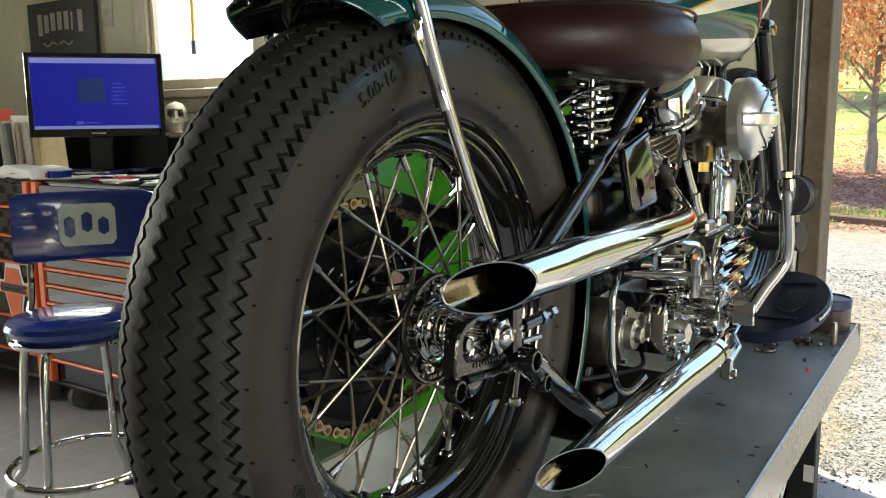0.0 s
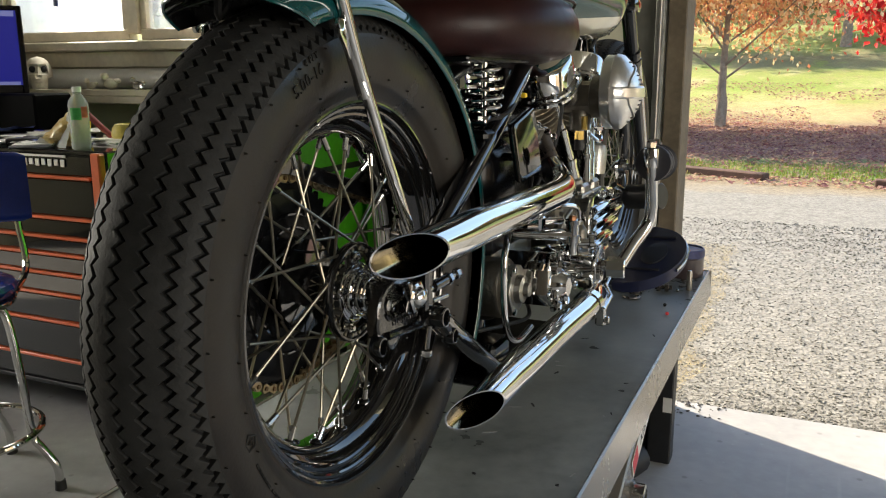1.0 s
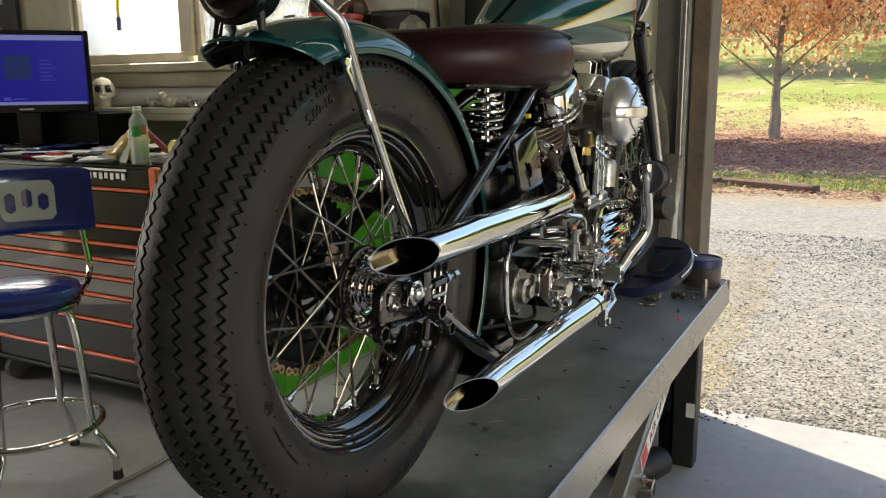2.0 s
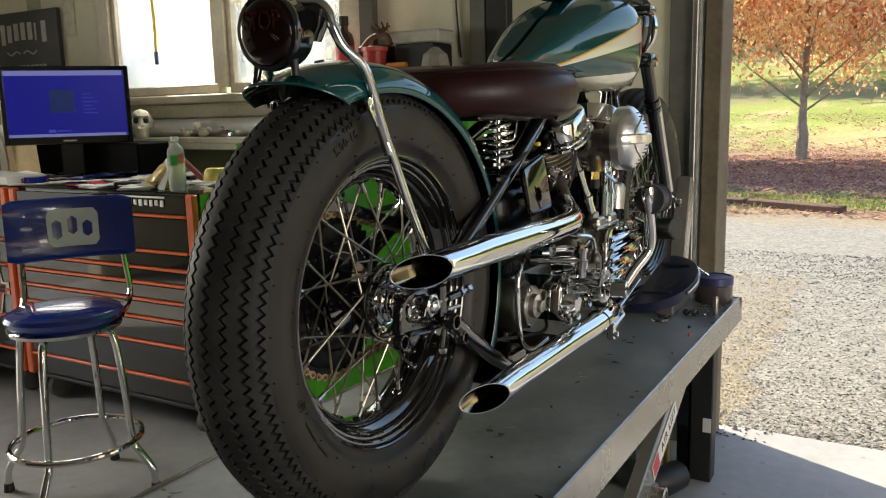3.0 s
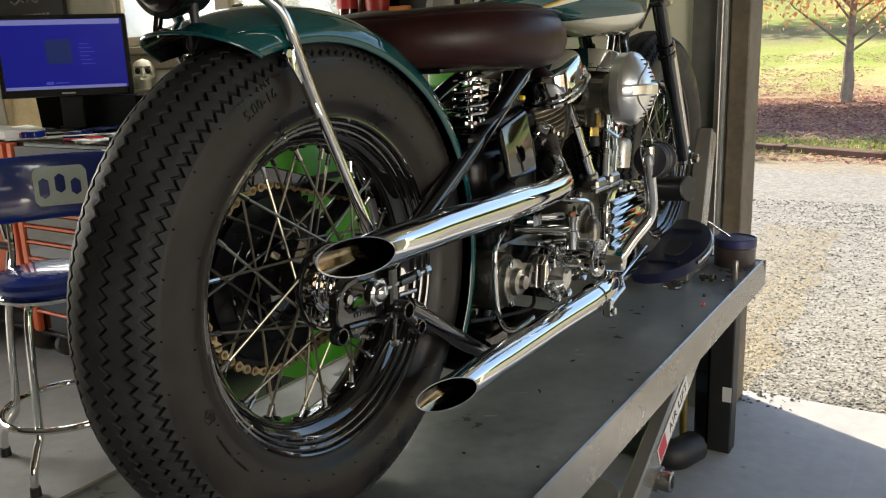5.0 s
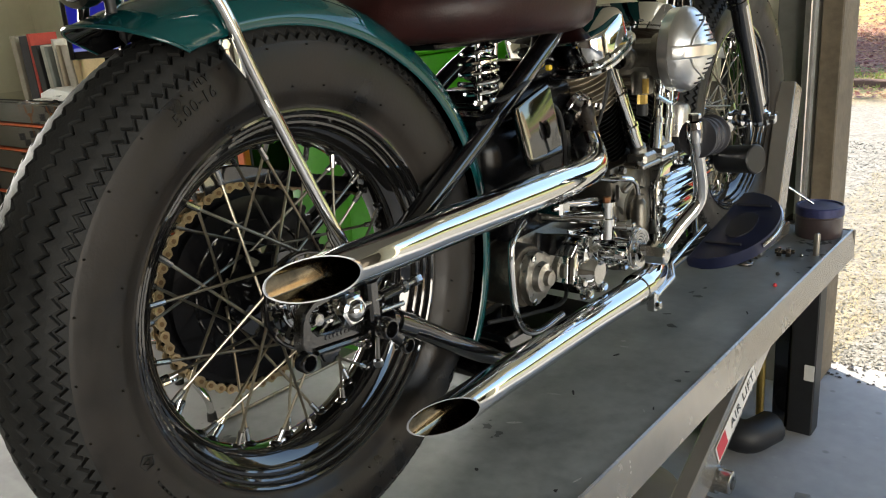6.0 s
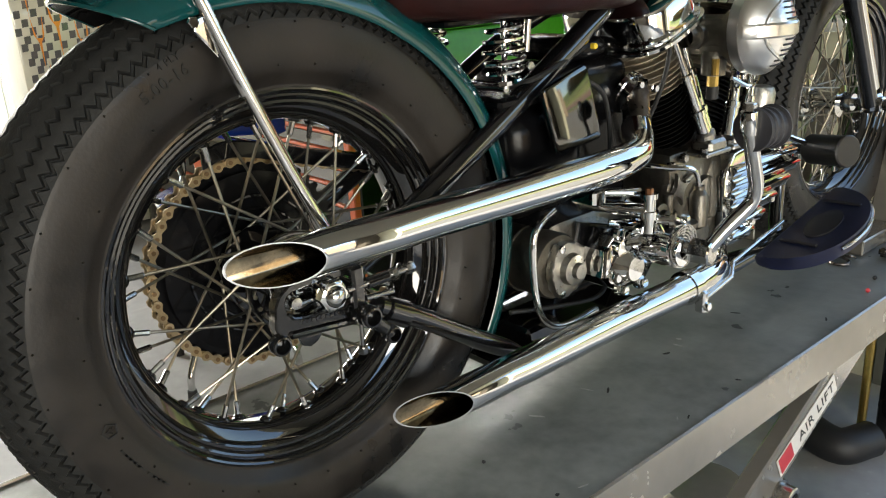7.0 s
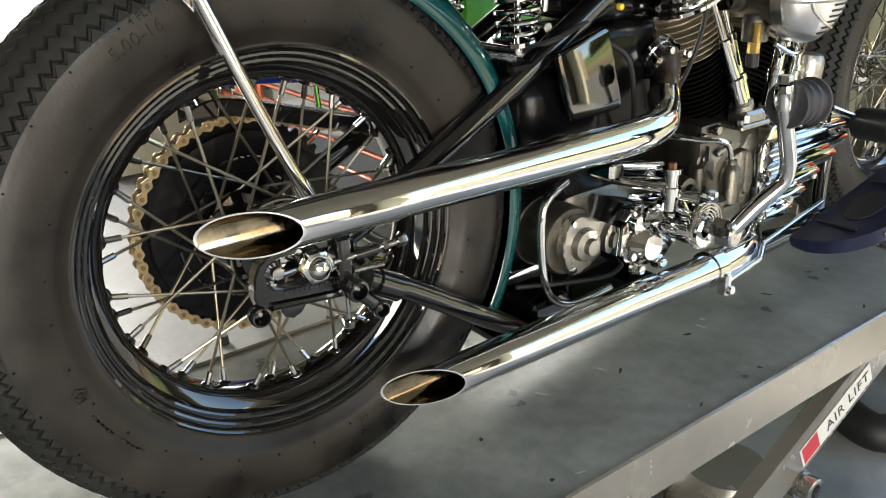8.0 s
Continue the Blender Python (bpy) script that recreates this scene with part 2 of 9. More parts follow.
def box(bm, lo, hi, bevel=0.0, m=None, seg=1):
    c = [(a + b) / 2 for a, b in zip(lo, hi)]
    r = bmesh.ops.create_cube(bm, size=1.0)
    vs = r["verts"]
    bmesh.ops.scale(bm, vec=[abs(b - a) for a, b in zip(lo, hi)], verts=vs)
    if bevel:
        es = list({e for v in vs for e in v.link_edges})
        out = bmesh.ops.bevel(bm, geom=es, offset=bevel, segments=seg, affect='EDGES', profile=0.5)
        vs = list({v for f in out["faces"] for v in f.verts} | {v for v in vs if v.is_valid})
    bmesh.ops.translate(bm, verts=vs, vec=c)
    if m is not None:
        bmesh.ops.transform(bm, matrix=m, verts=vs)
    return bm


def frame_of(d):
    d = Vector(d).normalized()
    up = Vector((0, 0, 1)) if abs(d.z) < 0.9 else Vector((1, 0, 0))
    a = d.cross(up).normalized()
    return a, a.cross(d).normalized()


def lathe(bm, origin, axis, profile, seg=32, start=0.0, sweep=2 * math.pi):
    """Turns (distance along axis, radius) pairs round an axis."""
    o, d = Vector(origin), Vector(axis).normalized()
    a, b = frame_of(d)
    closed = abs(sweep - 2 * math.pi) < 1e-6
    rings = []
    n = seg if closed else seg + 1
    for h, r in profile:
        if r < 1e-6:
            rings.append([bm.verts.new(o + d * h)])
        else:
            rings.append([bm.verts.new(o + d * h + (a * math.cos(start + sweep * k / seg) + b * math.sin(start + sweep * k / seg)) * r) for k in range(n)])
    for p, q in zip(rings, rings[1:]):
        for k in range(seg):
            j = (k + 1) % n
            try:
                if len(p) == 1 and len(q) == 1:
                    continue
                if len(p) == 1:
                    bm.faces.new((p[0], q[j], q[k]))
                elif len(q) == 1:
                    bm.faces.new((p[k], p[j], q[0]))
                else:
                    bm.faces.new((p[k], p[j], q[j], q[k]))
            except ValueError:
                pass
    return bm


def rod(bm, p, q, r, r2=None, seg=12, cap=True):
    p, q = Vector(p), Vector(q)
    h = (q - p).length
    r2 = r if r2 is None else r2
    prof = [(0, r), (h, r2)]
    if cap:
        prof = [(0, 0)] + prof + [(h, 0)]
    return lathe(bm, p, q - p, prof, seg)


def curve_points(pts, steps=8):
    """Catmull-Rom through the points."""
    P = [Vector(p) for p in pts]
    P = [P[0] * 2 - P[1]] + P + [P[-1] * 2 - P[-2]]
    out = []
    for i in range(1, len(P) - 2):
        a, b, c, d = P[i - 1:i + 3]
        for k in range(steps):
            t = k / steps
            out.append(0.5 * ((2 * b) + (c - a) * t + (2 * a - 5 * b + 4 * c - d) * t * t + (3 * b - a - 3 * c + d) * t ** 3))
    out.append(P[-2])
    return out


def tube(bm, pts, r, seg=12, cap=True, radii=None, closed=False):
    """A round tube along a polyline."""
    P = [Vector(p) for p in pts]
    n = len(P)
    rings = []
    ref = None
    for i, p in enumerate(P):
        if closed:
            d = (P[(i + 1) % n] - P[i - 1]).normalized()
        else:
            d = (P[min(i + 1, n - 1)] - P[max(i - 1, 0)]).normalized()
        if ref is None:
            ref = frame_of(d)[0]
        a = (ref - d * ref.dot(d)).normalized()
        ref = a
        b = a.cross(d)
        rr = radii[i] if radii else r
        rings.append([bm.verts.new(p + (a * math.cos(2 * math.pi * k / seg) + b * math.sin(2 * math.pi * k / seg)) * rr) for k in range(seg)])
    pairs = list(zip(rings, rings[1:])) + ([(rings[-1], rings[0])] if closed else [])
    for u, v in pairs:
        for k in range(seg):
            j = (k + 1) % seg
            bm.faces.new((u[k], u[j], v[j], v[k]))
    if cap and not closed:
        bm.faces.new(rings[0])
        bm.faces.new(rings[-1])
    return bm


def ring(bm, c, axis, R, r, seg=40, ring_seg=10):
    c, d = Vector(c), Vector(axis).normalized()
    a, b = frame_of(d)
    pts = [c + (a * math.cos(2 * math.pi * k / seg) + b * math.sin(2 * math.pi * k / seg)) * R for k in range(seg)]
    return tube(bm, pts, r, ring_seg, closed=True)


def prism(bm, outline, a, b, depth, origin, bevel=0.0):
    """Extrudes a closed 2D outline, drawn along the unit directions a and b, by depth along a x b."""
    o, a, b = Vector(origin), Vector(a), Vector(b)
    n = a.cross(b).normalized() * depth
    lo = [bm.verts.new(o + a * u + b * v) for u, v in outline]
    hi = [bm.verts.new(v.co + n) for v in lo]
    f1, f2 = bm.faces.new(lo), bm.faces.new(hi)
    k = len(lo)
    for i in range(k):
        bm.faces.new((lo[i], lo[(i + 1) % k], hi[(i + 1) % k], hi[i]))
    if bevel:
        es = list({e for f in (f1, f2) for e in f.edges})
        bmesh.ops.bevel(bm, geom=es, offset=bevel, segments=2, affect='EDGES', profile=0.5)
    return bm


def nut(bm, c, axis, r, h, seg=6):
    c, d = Vector(c), Vector(axis).normalized()
    return lathe(bm, c, d, [(0, 0), (0, r), (h * 0.85, r), (h, r * 0.85), (h, 0)], seg)


def sphere(bm, c, r, seg=16, squash=(1, 1, 1), m=None):
    out = bmesh.ops.create_uvsphere(bm, u_segments=seg, v_segments=max(6, seg // 2), radius=r)
    bmesh.ops.scale(bm, vec=squash, verts=out["verts"])
    if m is not None:
        bmesh.ops.transform(bm, matrix=m, verts=out["verts"])
    bmesh.ops.translate(bm, verts=out["verts"], vec=c)
    return bm


def letters(text, size, depth=0.001, spacing=1.0):
    """Flat lettering as a mesh in the xy plane, from the built-in font, centred."""
    cu = bpy.data.curves.new("lettering", 'FONT')
    cu.body, cu.size, cu.extrude, cu.align_x, cu.align_y, cu.space_character = text, size, depth, 'CENTER', 'CENTER', spacing
    ob = bpy.data.objects.new("lettering", cu)
    scene.collection.objects.link(ob)
    dg = bpy.context.evaluated_depsgraph_get()
    me = bpy.data.meshes.new_from_object(ob.evaluated_get(dg))
    bm = bmesh.new()
    bm.from_mesh(me)
    bpy.data.objects.remove(ob)
    bpy.data.curves.remove(cu)
    bpy.data.meshes.remove(me)
    return bm


FLOOR = -0.03
# dark tone given to unseen walls so that glossy parts reflect a dim room
DARKWALL = material("darkened_boarding", (0.09, 0.077, 0.062), 0.75, vary=0.3, scale=4, bump=0.2, bump_scale=40)
DECK_Z = 0.676


# ---- the setting ----
def setting(name, bm, mat, label, category, flat=True):
    ob = new(name, finish(name, bm, mat, flat))
    return tagged(ob, label, category, "", "structure")


IN_Y, OUT_Y = 2.13, 2.29            # front wall, inner and outer face
LEFT_X, RIGHT_X, BACK_Y = -5.0, 4.4, -4.2
CEIL_Z = 2.75
DOOR_X0, DOOR_X1, DOOR_Z = 0.055, 3.3, 2.5
WIN_X0, WIN_X1, WIN_Z0, WIN_Z1 = -3.22, -1.565, 1.395, 2.35

bm = B()
box(bm, (LEFT_X - 0.2, BACK_Y - 0.2, FLOOR - 0.15), (RIGHT_X + 0.2, 2.36, FLOOR))
setting("floor", bm, CONCRETE, "grey concrete garage floor with dust and stains", "floor")

bm = B()
box(bm, (LEFT_X - 0.15, IN_Y, FLOOR), (WIN_X0, OUT_Y, CEIL_Z))
box(bm, (WIN_X0, IN_Y, FLOOR), (WIN_X1, OUT_Y, WIN_Z0))
box(bm, (WIN_X0, IN_Y, WIN_Z1), (WIN_X1, OUT_Y, CEIL_Z))
box(bm, (WIN_X1, IN_Y, FLOOR), (DOOR_X0 - 0.16, OUT_Y, CEIL_Z))
box(bm, (DOOR_X0 - 0.16, IN_Y, DOOR_Z), (DOOR_X1, OUT_Y, CEIL_Z))
box(bm, (DOOR_X1, IN_Y, FLOOR), (RIGHT_X + 0.15, OUT_Y, CEIL_Z))
setting("wall_front", bm, WALL, "cream painted garage wall with window and open doorway", "wall")

# left wall with an open side doorway
SIDE_Y0, SIDE_Y1, SIDE_Z = -0.75, 0.86, 2.1
bm = B()
box(bm, (LEFT_X - 0.15, SIDE_Y1, FLOOR), (LEFT_X, IN_Y, CEIL_Z))
box(bm, (LEFT_X - 0.15, SIDE_Y0, SIDE_Z), (LEFT_X, SIDE_Y1, CEIL_Z))
box(bm, (LEFT_X - 0.15, BACK_Y, FLOOR), (LEFT_X, SIDE_Y0, CEIL_Z))
setting("wall_left", bm, WALL, "cream painted side wall with an open doorway", "wall")
bm = B()
box(bm, (LEFT_X - 0.15, BACK_Y - 0.15, FLOOR), (RIGHT_X + 0.15, BACK_Y, CEIL_Z))
setting("wall_back", bm, DARKWALL, "unseen boarded garage wall behind the lift, toned dark for reflections", "wall")
# unseen right wall; its wide doorway is added to let light in
bm = B()
box(bm, (RIGHT_X, 1.3, FLOOR), (RIGHT_X + 0.15, IN_Y, CEIL_Z))
box(bm, (RIGHT_X, -3.5, 2.45), (RIGHT_X + 0.15, 1.3, CEIL_Z))
box(bm, (RIGHT_X, BACK_Y, FLOOR), (RIGHT_X + 0.15, -3.5, CEIL_Z))
setting("wall_right", bm, DARKWALL, "unseen dark boarded side wall with a doorway added for light", "wall")
bm = B()
box(bm, (LEFT_X - 0.3, BACK_Y - 0.3, CEIL_Z), (RIGHT_X + 0.3, OUT_Y + 0.35, CEIL_Z + 0.12))
setting("ceiling", bm, CEIL, "pale boarded garage ceiling", "ceiling")

# boarded fence across the side yard, unseen, added for warm reflections in chrome
FENCE = material("fence_boards", (0.33, 0.25, 0.17), 0.85, 0.0, vary=0.45, scale=3.5, bump=0.3, bump_scale=30)
fence = thing("reflection_fence", (10.5, -1.0, FLOOR - 0.15), "unseen tan board fence added for warm reflections in the chrome", "fence", "", "structure")
for k in range(48):
    bm = B()
    y = -9.0 + k * 0.34
    box(bm, (10.45, y, FLOOR - 0.2), (10.48 + 0.008 * (k % 2), y + 0.325, 3.1 + 0.03 * (k % 3)), 0.004)
    part("board", bm, FENCE, fence, flat=True)
for z in (0.5, 1.6, 2.7):
    bm = B()
    box(bm, (10.489, -9.0, z), (10.55, 7.3, z + 0.09), 0.004)
    part("rail", bm, FENCE, fence, flat=True)

# doorway jamb: timber post, steel track, grey stop
jamb = thing("doorway_jamb", (DOOR_X0 - 0.06, 2.2, FLOOR), "weathered timber door post with a galvanised door track", "door post", "", "structure")
bm = B()
box(bm, (DOOR_X0 - 0.16, IN_Y - 0.03, FLOOR), (DOOR_X0 - 0.075, OUT_Y, DOOR_Z), 0.004)
part("inner_stud", bm, GREYWOOD, jamb)
bm = B()
box(bm, (DOOR_X0 - 0.072, IN_Y - 0.06, FLOOR + 0.02), (DOOR_X0 - 0.052, IN_Y + 0.03, DOOR_Z), 0.003)
box(bm, (DOOR_X0 - 0.052, IN_Y - 0.02, FLOOR + 0.02), (DOOR_X0 - 0.044, IN_Y + 0.03, DOOR_Z))
part("door_track", bm, SILVER, jamb, "galvanised roller track")
bm = B()
box(bm, (DOOR_X0 - 0.04, IN_Y + 0.0, FLOOR), (DOOR_X0 + 0.022, OUT_Y + 0.02, DOOR_Z), 0.004)
part("outer_post", bm, STUD, jamb, "weathered brown timber post")

# window
win = thing("window_1", (-2.36, IN_Y, WIN_Z0), "old cream wooden window with bright panes", "window", "", "structure")
bm = B()
fy0, fy1 = IN_Y - 0.025, IN_Y + 0.07
box(bm, (WIN_X0 - 0.07, fy0, WIN_Z0), (WIN_X0 + 0.025, fy1, WIN_Z1 + 0.07), 0.004)
box(bm, (WIN_X1 - 0.025, fy0, WIN_Z0), (WIN_X1 + 0.07, fy1, WIN_Z1 + 0.07), 0.004)
box(bm, (WIN_X0 + 0.025, fy0 + 0.002, WIN_Z1 - 0.025), (WIN_X1 - 0.025, fy1, WIN_Z1 + 0.068), 0.004)
part("window_frame", bm, TRIM, win)
bm = B()
box(bm, (-2.405, fy0 + 0.004, WIN_Z0 + 0.03), (-2.335, fy1 - 0.01, WIN_Z1 - 0.03), 0.004)
part("mullion", bm, TRIM, win)
bm = B()
for a, b in ((WIN_X0 + 0.026, -2.406), (-2.334, WIN_X1 - 0.026)):
    box(bm, (a, fy0 + 0.02, WIN_Z0 + 0.002), (b, fy1 - 0.02, WIN_Z0 + 0.05), 0.004)
    box(bm, (a, fy0 + 0.02, WIN_Z1 - 0.07), (b, fy1 - 0.02, WIN_Z1 - 0.026), 0.004)
    box(bm, (a, fy0 + 0.02, WIN_Z0 + 0.051), (a + 0.035, fy1 - 0.02, WIN_Z1 - 0.071), 0.003)
    box(bm, (b - 0.035, fy0 + 0.02, WIN_Z0 + 0.051), (b, fy1 - 0.02, WIN_Z1 - 0.071), 0.003)
part("sash", bm, TRIM, win)
for a, b in ((WIN_X0 + 0.06, -2.44), (-2.30, WIN_X1 - 0.06)):
    bm = B()
    box(bm, (a - 0.01, IN_Y + 0.02, WIN_Z0 + 0.045), (b + 0.01, IN_Y + 0.024, WIN_Z1 - 0.065))
    p = part("pane", bm, GLASS, win, flat=True)
    p.visible_shadow = False
bm = B()
box(bm, (WIN_X0 - 0.12, IN_Y - 0.075, WIN_Z0 - 0.045), (WIN_X1 + 0.12, IN_Y, WIN_Z0 - 0.002), 0.006)
box(bm, (WIN_X0 - 0.09, IN_Y - 0.022, WIN_Z0 - 0.12), (WIN_X1 + 0.09, IN_Y, WIN_Z0 - 0.047), 0.004)
part("window_sill", bm, TRIM, win, "chipped cream sill")

# wall posts beside the window
bm = B()
box(bm, (-0.925, IN_Y - 0.050, FLOOR), (-0.852, IN_Y - 0.002, CEIL_Z), 0.004)
setting("trim", bm, GREYWOOD, "grey timber wall post", "post", flat=False)
bm = B()
box(bm, (-0.845, IN_Y - 0.06, FLOOR), (-0.750, IN_Y - 0.002, CEIL_Z), 0.004)
setting("trim", bm, MATTBLACK, "dark steel wall channel", "post", flat=False)


bm = B()
box(bm, (-1.488, IN_Y - 0.045, WIN_Z0 + 0.06), (-1.412, IN_Y - 0.002, CEIL_Z), 0.004)
setting("trim", bm, GREYWOOD, "grey timber wall post", "post", flat=False)


# ---- the motorcycle ----
bike = thing("motorcycle", (0, 0.7, DECK_Z), "teal and cream custom motorcycle with chrome pipes on a lift table", "motorcycle")
AX = Vector((0, 0, 1.0))            # rear axle
XA = Vector((1, 0, 0))


def polar(r, ang, x, c):
    return Vector((x, c.y + r * math.cos(ang), c.z + r * math.sin(ang)))


def tread_line(R, W, rm, rs, sx):
    """Half cross-section of the tyre, crown to shoulder, as a table of (arc length, x, r, normal x, normal r)."""
    pts = curve_points([(0, R, 0), (sx * 0.46, R - (R - rs) * 0.20, 0), (sx * 0.82, R - (R - rs) * 0.66, 0), (sx, rs, 0), (sx + (W - sx) * 0.60, rs - 0.0105, 0), (W - 0.0014, rm + 0.017, 0), (W, rm, 0)], 10)
    out, s = [], 0.0
    for i, p in enumerate(pts):
        if i:
            s += (p - pts[i - 1]).length
        d = (pts[min(i + 1, len(pts) - 1)] - pts[max(i - 1, 0)]).normalized()
        out.append((s, p.x, p.y, -d.y, d.x))
    return out


def on_line(line, s):
    """The point and the outward normal at a signed arc length from the crown."""
    sign, s = (1 if s >= 0 else -1), abs(s)
    for a, b in zip(line, line[1:]):
        if s <= b[0]:
            break
    f = (s - a[0]) / (b[0] - a[0])
    x, r, nx, nr = (a[k] + (b[k] - a[k]) * f for k in (1, 2, 3, 4))
    return sign * x, r, sign * nx, nr


def tread_mesh(c, line, end, teeth, grooves, amp, width, depth):
    """Tread band with zigzag grooves cut square to its surface; the last pair marks the shoulders."""
    bm = B()
    prof = [(-end, 0.0, 0.0)]
    marks = sorted([(g, 1.0) for g in grooves] + [(-g, 1.0) for g in grooves if g > 0.002])
    for i, (g, w) in enumerate(marks):
        h = width / 2
        if i:
            m = (marks[i - 1][0] + g) / 2
            prof += [(m, 0.0004, 0.85)]
        prof += [(g - h - 0.0006, -0.0002, w), (g - h + 0.0002, -0.0012, w), (g - h + 0.0005, -depth, w), (g + h - 0.0005, -depth, w), (g + h - 0.0002, -0.0012, w), (g + h + 0.0006, -0.0002, w)]
    prof += [(end, 0.0, 0.0)]
    n = teeth * 2
    rows = []
    for i in range(n):
        z = amp * (1 if i % 2 else -1)
        a = 2 * math.pi * (i + (0.10 if i % 2 else 0.0)) / n
        row = []
        for s, dr, w in prof:
            x, r, nx, nr = on_line(line, s + z * w)
            row.append(bm.verts.new(polar(r + nr * dr, a, x + nx * dr, c)))
        rows.append(row)
    for i in range(n):
        u, v = rows[i], rows[(i + 1) % n]
        for j in range(len(prof) - 1):
            bm.faces.new((u[j], u[j + 1], v[j + 1], v[j]))
    return bm


def side_profile(side, line, end, W, rm, bw, rr):
    x, r = on_line(line, end)[:2]
    x1, r1 = on_line(line, end + 0.006)[:2]
    pts = curve_points([(x, r, 0), (x1, r1, 0), (W, rm, 0), (W - 0.0012, rm - 0.014, 0), (W - 0.0055, rm - 0.030, 0), (bw + 0.0105, rr + 0.013, 0), (bw + 0.0066, rr + 0.006, 0), (bw + 0.0058, rr + 0.002, 0), (bw - 0.002, rr - 0.006, 0)], 6)
    return [(side * p.x, p.y) for p in pts]


def sidewall_mesh(c, side, line, end, W, rm, bw, rr, nubs=0):
    prof = side_profile(side, line, end, W, rm, bw, rr)
    bm = B()
    lathe(bm, c, XA, prof, 140)
    rnd = random.Random(5)
    for i in range(nubs):
        a = 2 * math.pi * (i + 0.3 * rnd.random()) / nubs
        r = rm + (0.016 if i % 2 else -0.026)
        x = W - (0.0014 if i % 2 else 0.0045)
        p = polar(r, a, side * x, c)
        rod(bm, p, p + XA * side * 0.0035, 0.0013, 0.0006, 5)
    return bm


def rim_mesh(c, bw, rr, drop, seats=0, seat_x=0.006):
    """Drop-centre rim with beaded flanges and a raised seat at each nipple."""
    half = [(bw - 0.001, rr + 0.001), (bw + 0.002, rr + 0.0042), (bw + 0.0045, rr + 0.0046), (bw + 0.0066, rr + 0.0030), (bw + 0.0068, rr + 0.0006), (bw + 0.0052, rr - 0.0014), (bw + 0.0022, rr - 0.0022),
            (bw - 0.0002, rr - 0.0042), (bw - 0.0004, rr - 0.0066), (bw - 0.0022, rr - 0.0086), (bw - 0.0050, rr - 0.0092), (bw - 0.0072, rr - 0.0112), (bw - 0.0074, rr - 0.0140), (bw - 0.0092, rr - 0.0160),
            (bw - 0.0128, rr - 0.0166), (bw - 0.0165, rr - 0.0184), (bw - 0.0195, rr - 0.0240), (bw - 0.0235, drop + 0.0050), (bw - 0.0280, drop + 0.0012), (bw - 0.034, drop), (0.0, drop - 0.001)]
    prof = half + [(-x, r) for x, r in reversed(half[:-1])]
    bm = lathe(B(), c, XA, prof, 128)
    for i in range(seats):
        a = 2 * math.pi * i / seats + radians(4)
        d = Vector((0, -math.cos(a), -math.sin(a)))
        lathe(bm, polar(drop + 0.0005, a, seat_x if i % 2 == 0 else -seat_x, c), d, [(0, 0.0085), (0.0025, 0.0075), (0.0045, 0.0050), (0.005, 0.0)], 8)
    return bm


def spoke_set(c, wheel, count, hub_r, hub_x, rim_r, rim_x, cross, turn=0.0, left_hub=None):
    """Each spoke and each nipple is an object of its own."""
    ends = []
    for i in range(count):
        side = 1 if i % 2 == 0 else -1
        hr, hx = (hub_r, hub_x) if side > 0 or left_hub is None else left_hub
        k = i // 2
        lean = cross if k % 2 == 0 else -cross
        a = turn + 2 * math.pi * i / count
        hub = polar(hr, a + lean, side * (hx + (0.004 if k % 2 else -0.002)), c)
        out = polar(rim_r, a, side * rim_x, c)
        ends.append((hub, out))
    meshes = {}
    for hub, out in ends:
        d = out - hub
        L = round(d.length, 4)
        if L not in meshes:
            bm = B()
            lathe(bm, (0, 0, 0), (0, 0, 1), [(0, 0), (0, 0.0023), (0.012, 0.0018), (L - 0.02, 0.0018), (L, 0.0018), (L, 0)], 8)
            bn = B()
            lathe(bn, (0, 0, L - 0.026), (0, 0, 1), [(0, 0), (0, 0.0027), (0.001, 0.0034), (0.018, 0.0034), (0.020, 0.0045), (0.027, 0.0045), (0.027, 0)], 8)
            meshes[L] = (finish("spoke", bm, SPOKE), finish("nipple", bn, STEEL))
        m = Matrix.Translation(hub) @ d.to_track_quat('Z', 'Y').to_matrix().to_4x4()
        piece("spoke", meshes[L][0], m, wheel)
        piece("nipple", meshes[L][1], m, wheel)


def curved_text(text, size, c, r, x, mid, wheel, name="lettering", label="", facing=1):
    """Raised lettering bent round the sidewall; mid is the angle of its middle."""
    bm = letters(text, size, 0.0009, 1.1)
    for v in bm.verts:
        a = mid - v.co.x / r
        v.co = polar(r + v.co.y, a, x + v.co.z * facing, c)
    return part(name, bm, RUBBER, wheel, label, flat=True)


# rear wheel
RL = tread_line(0.3262, 0.0672, 0.268, 0.303, 0.056)
TW = dict(line=RL, end=0.0800, W=0.0672, rm=0.268, bw=0.045, rr=0.2145)
rear = part("rear_wheel", rim_mesh(AX, 0.045, 0.2145, 0.180, 40), RIMBLACK, bike, "gloss black drop-centre rim with a fat sawtooth tyre")
part("tyre_tread", tread_mesh(AX, RL, 0.0800, 130, (0.001, 0.0262, 0.0500, 0.0712), 0.0042, 0.0054, 0.0075), RUBBER, rear, "black zigzag ribbed tread", limit=30)
part("tyre_sidewall", sidewall_mesh(AX, 1, **TW, nubs=64), SIDEWALL, rear, "worn dark rubber sidewall mottled with painted highlights")
part("tyre_sidewall", sidewall_mesh(AX, -1, **TW), SIDEWALL, rear, "worn dark rubber sidewall mottled with painted highlights")
curved_text("5.00-16", 0.0165, AX, 0.2690, 0.0676, radians(117), rear, label="raised size marking")
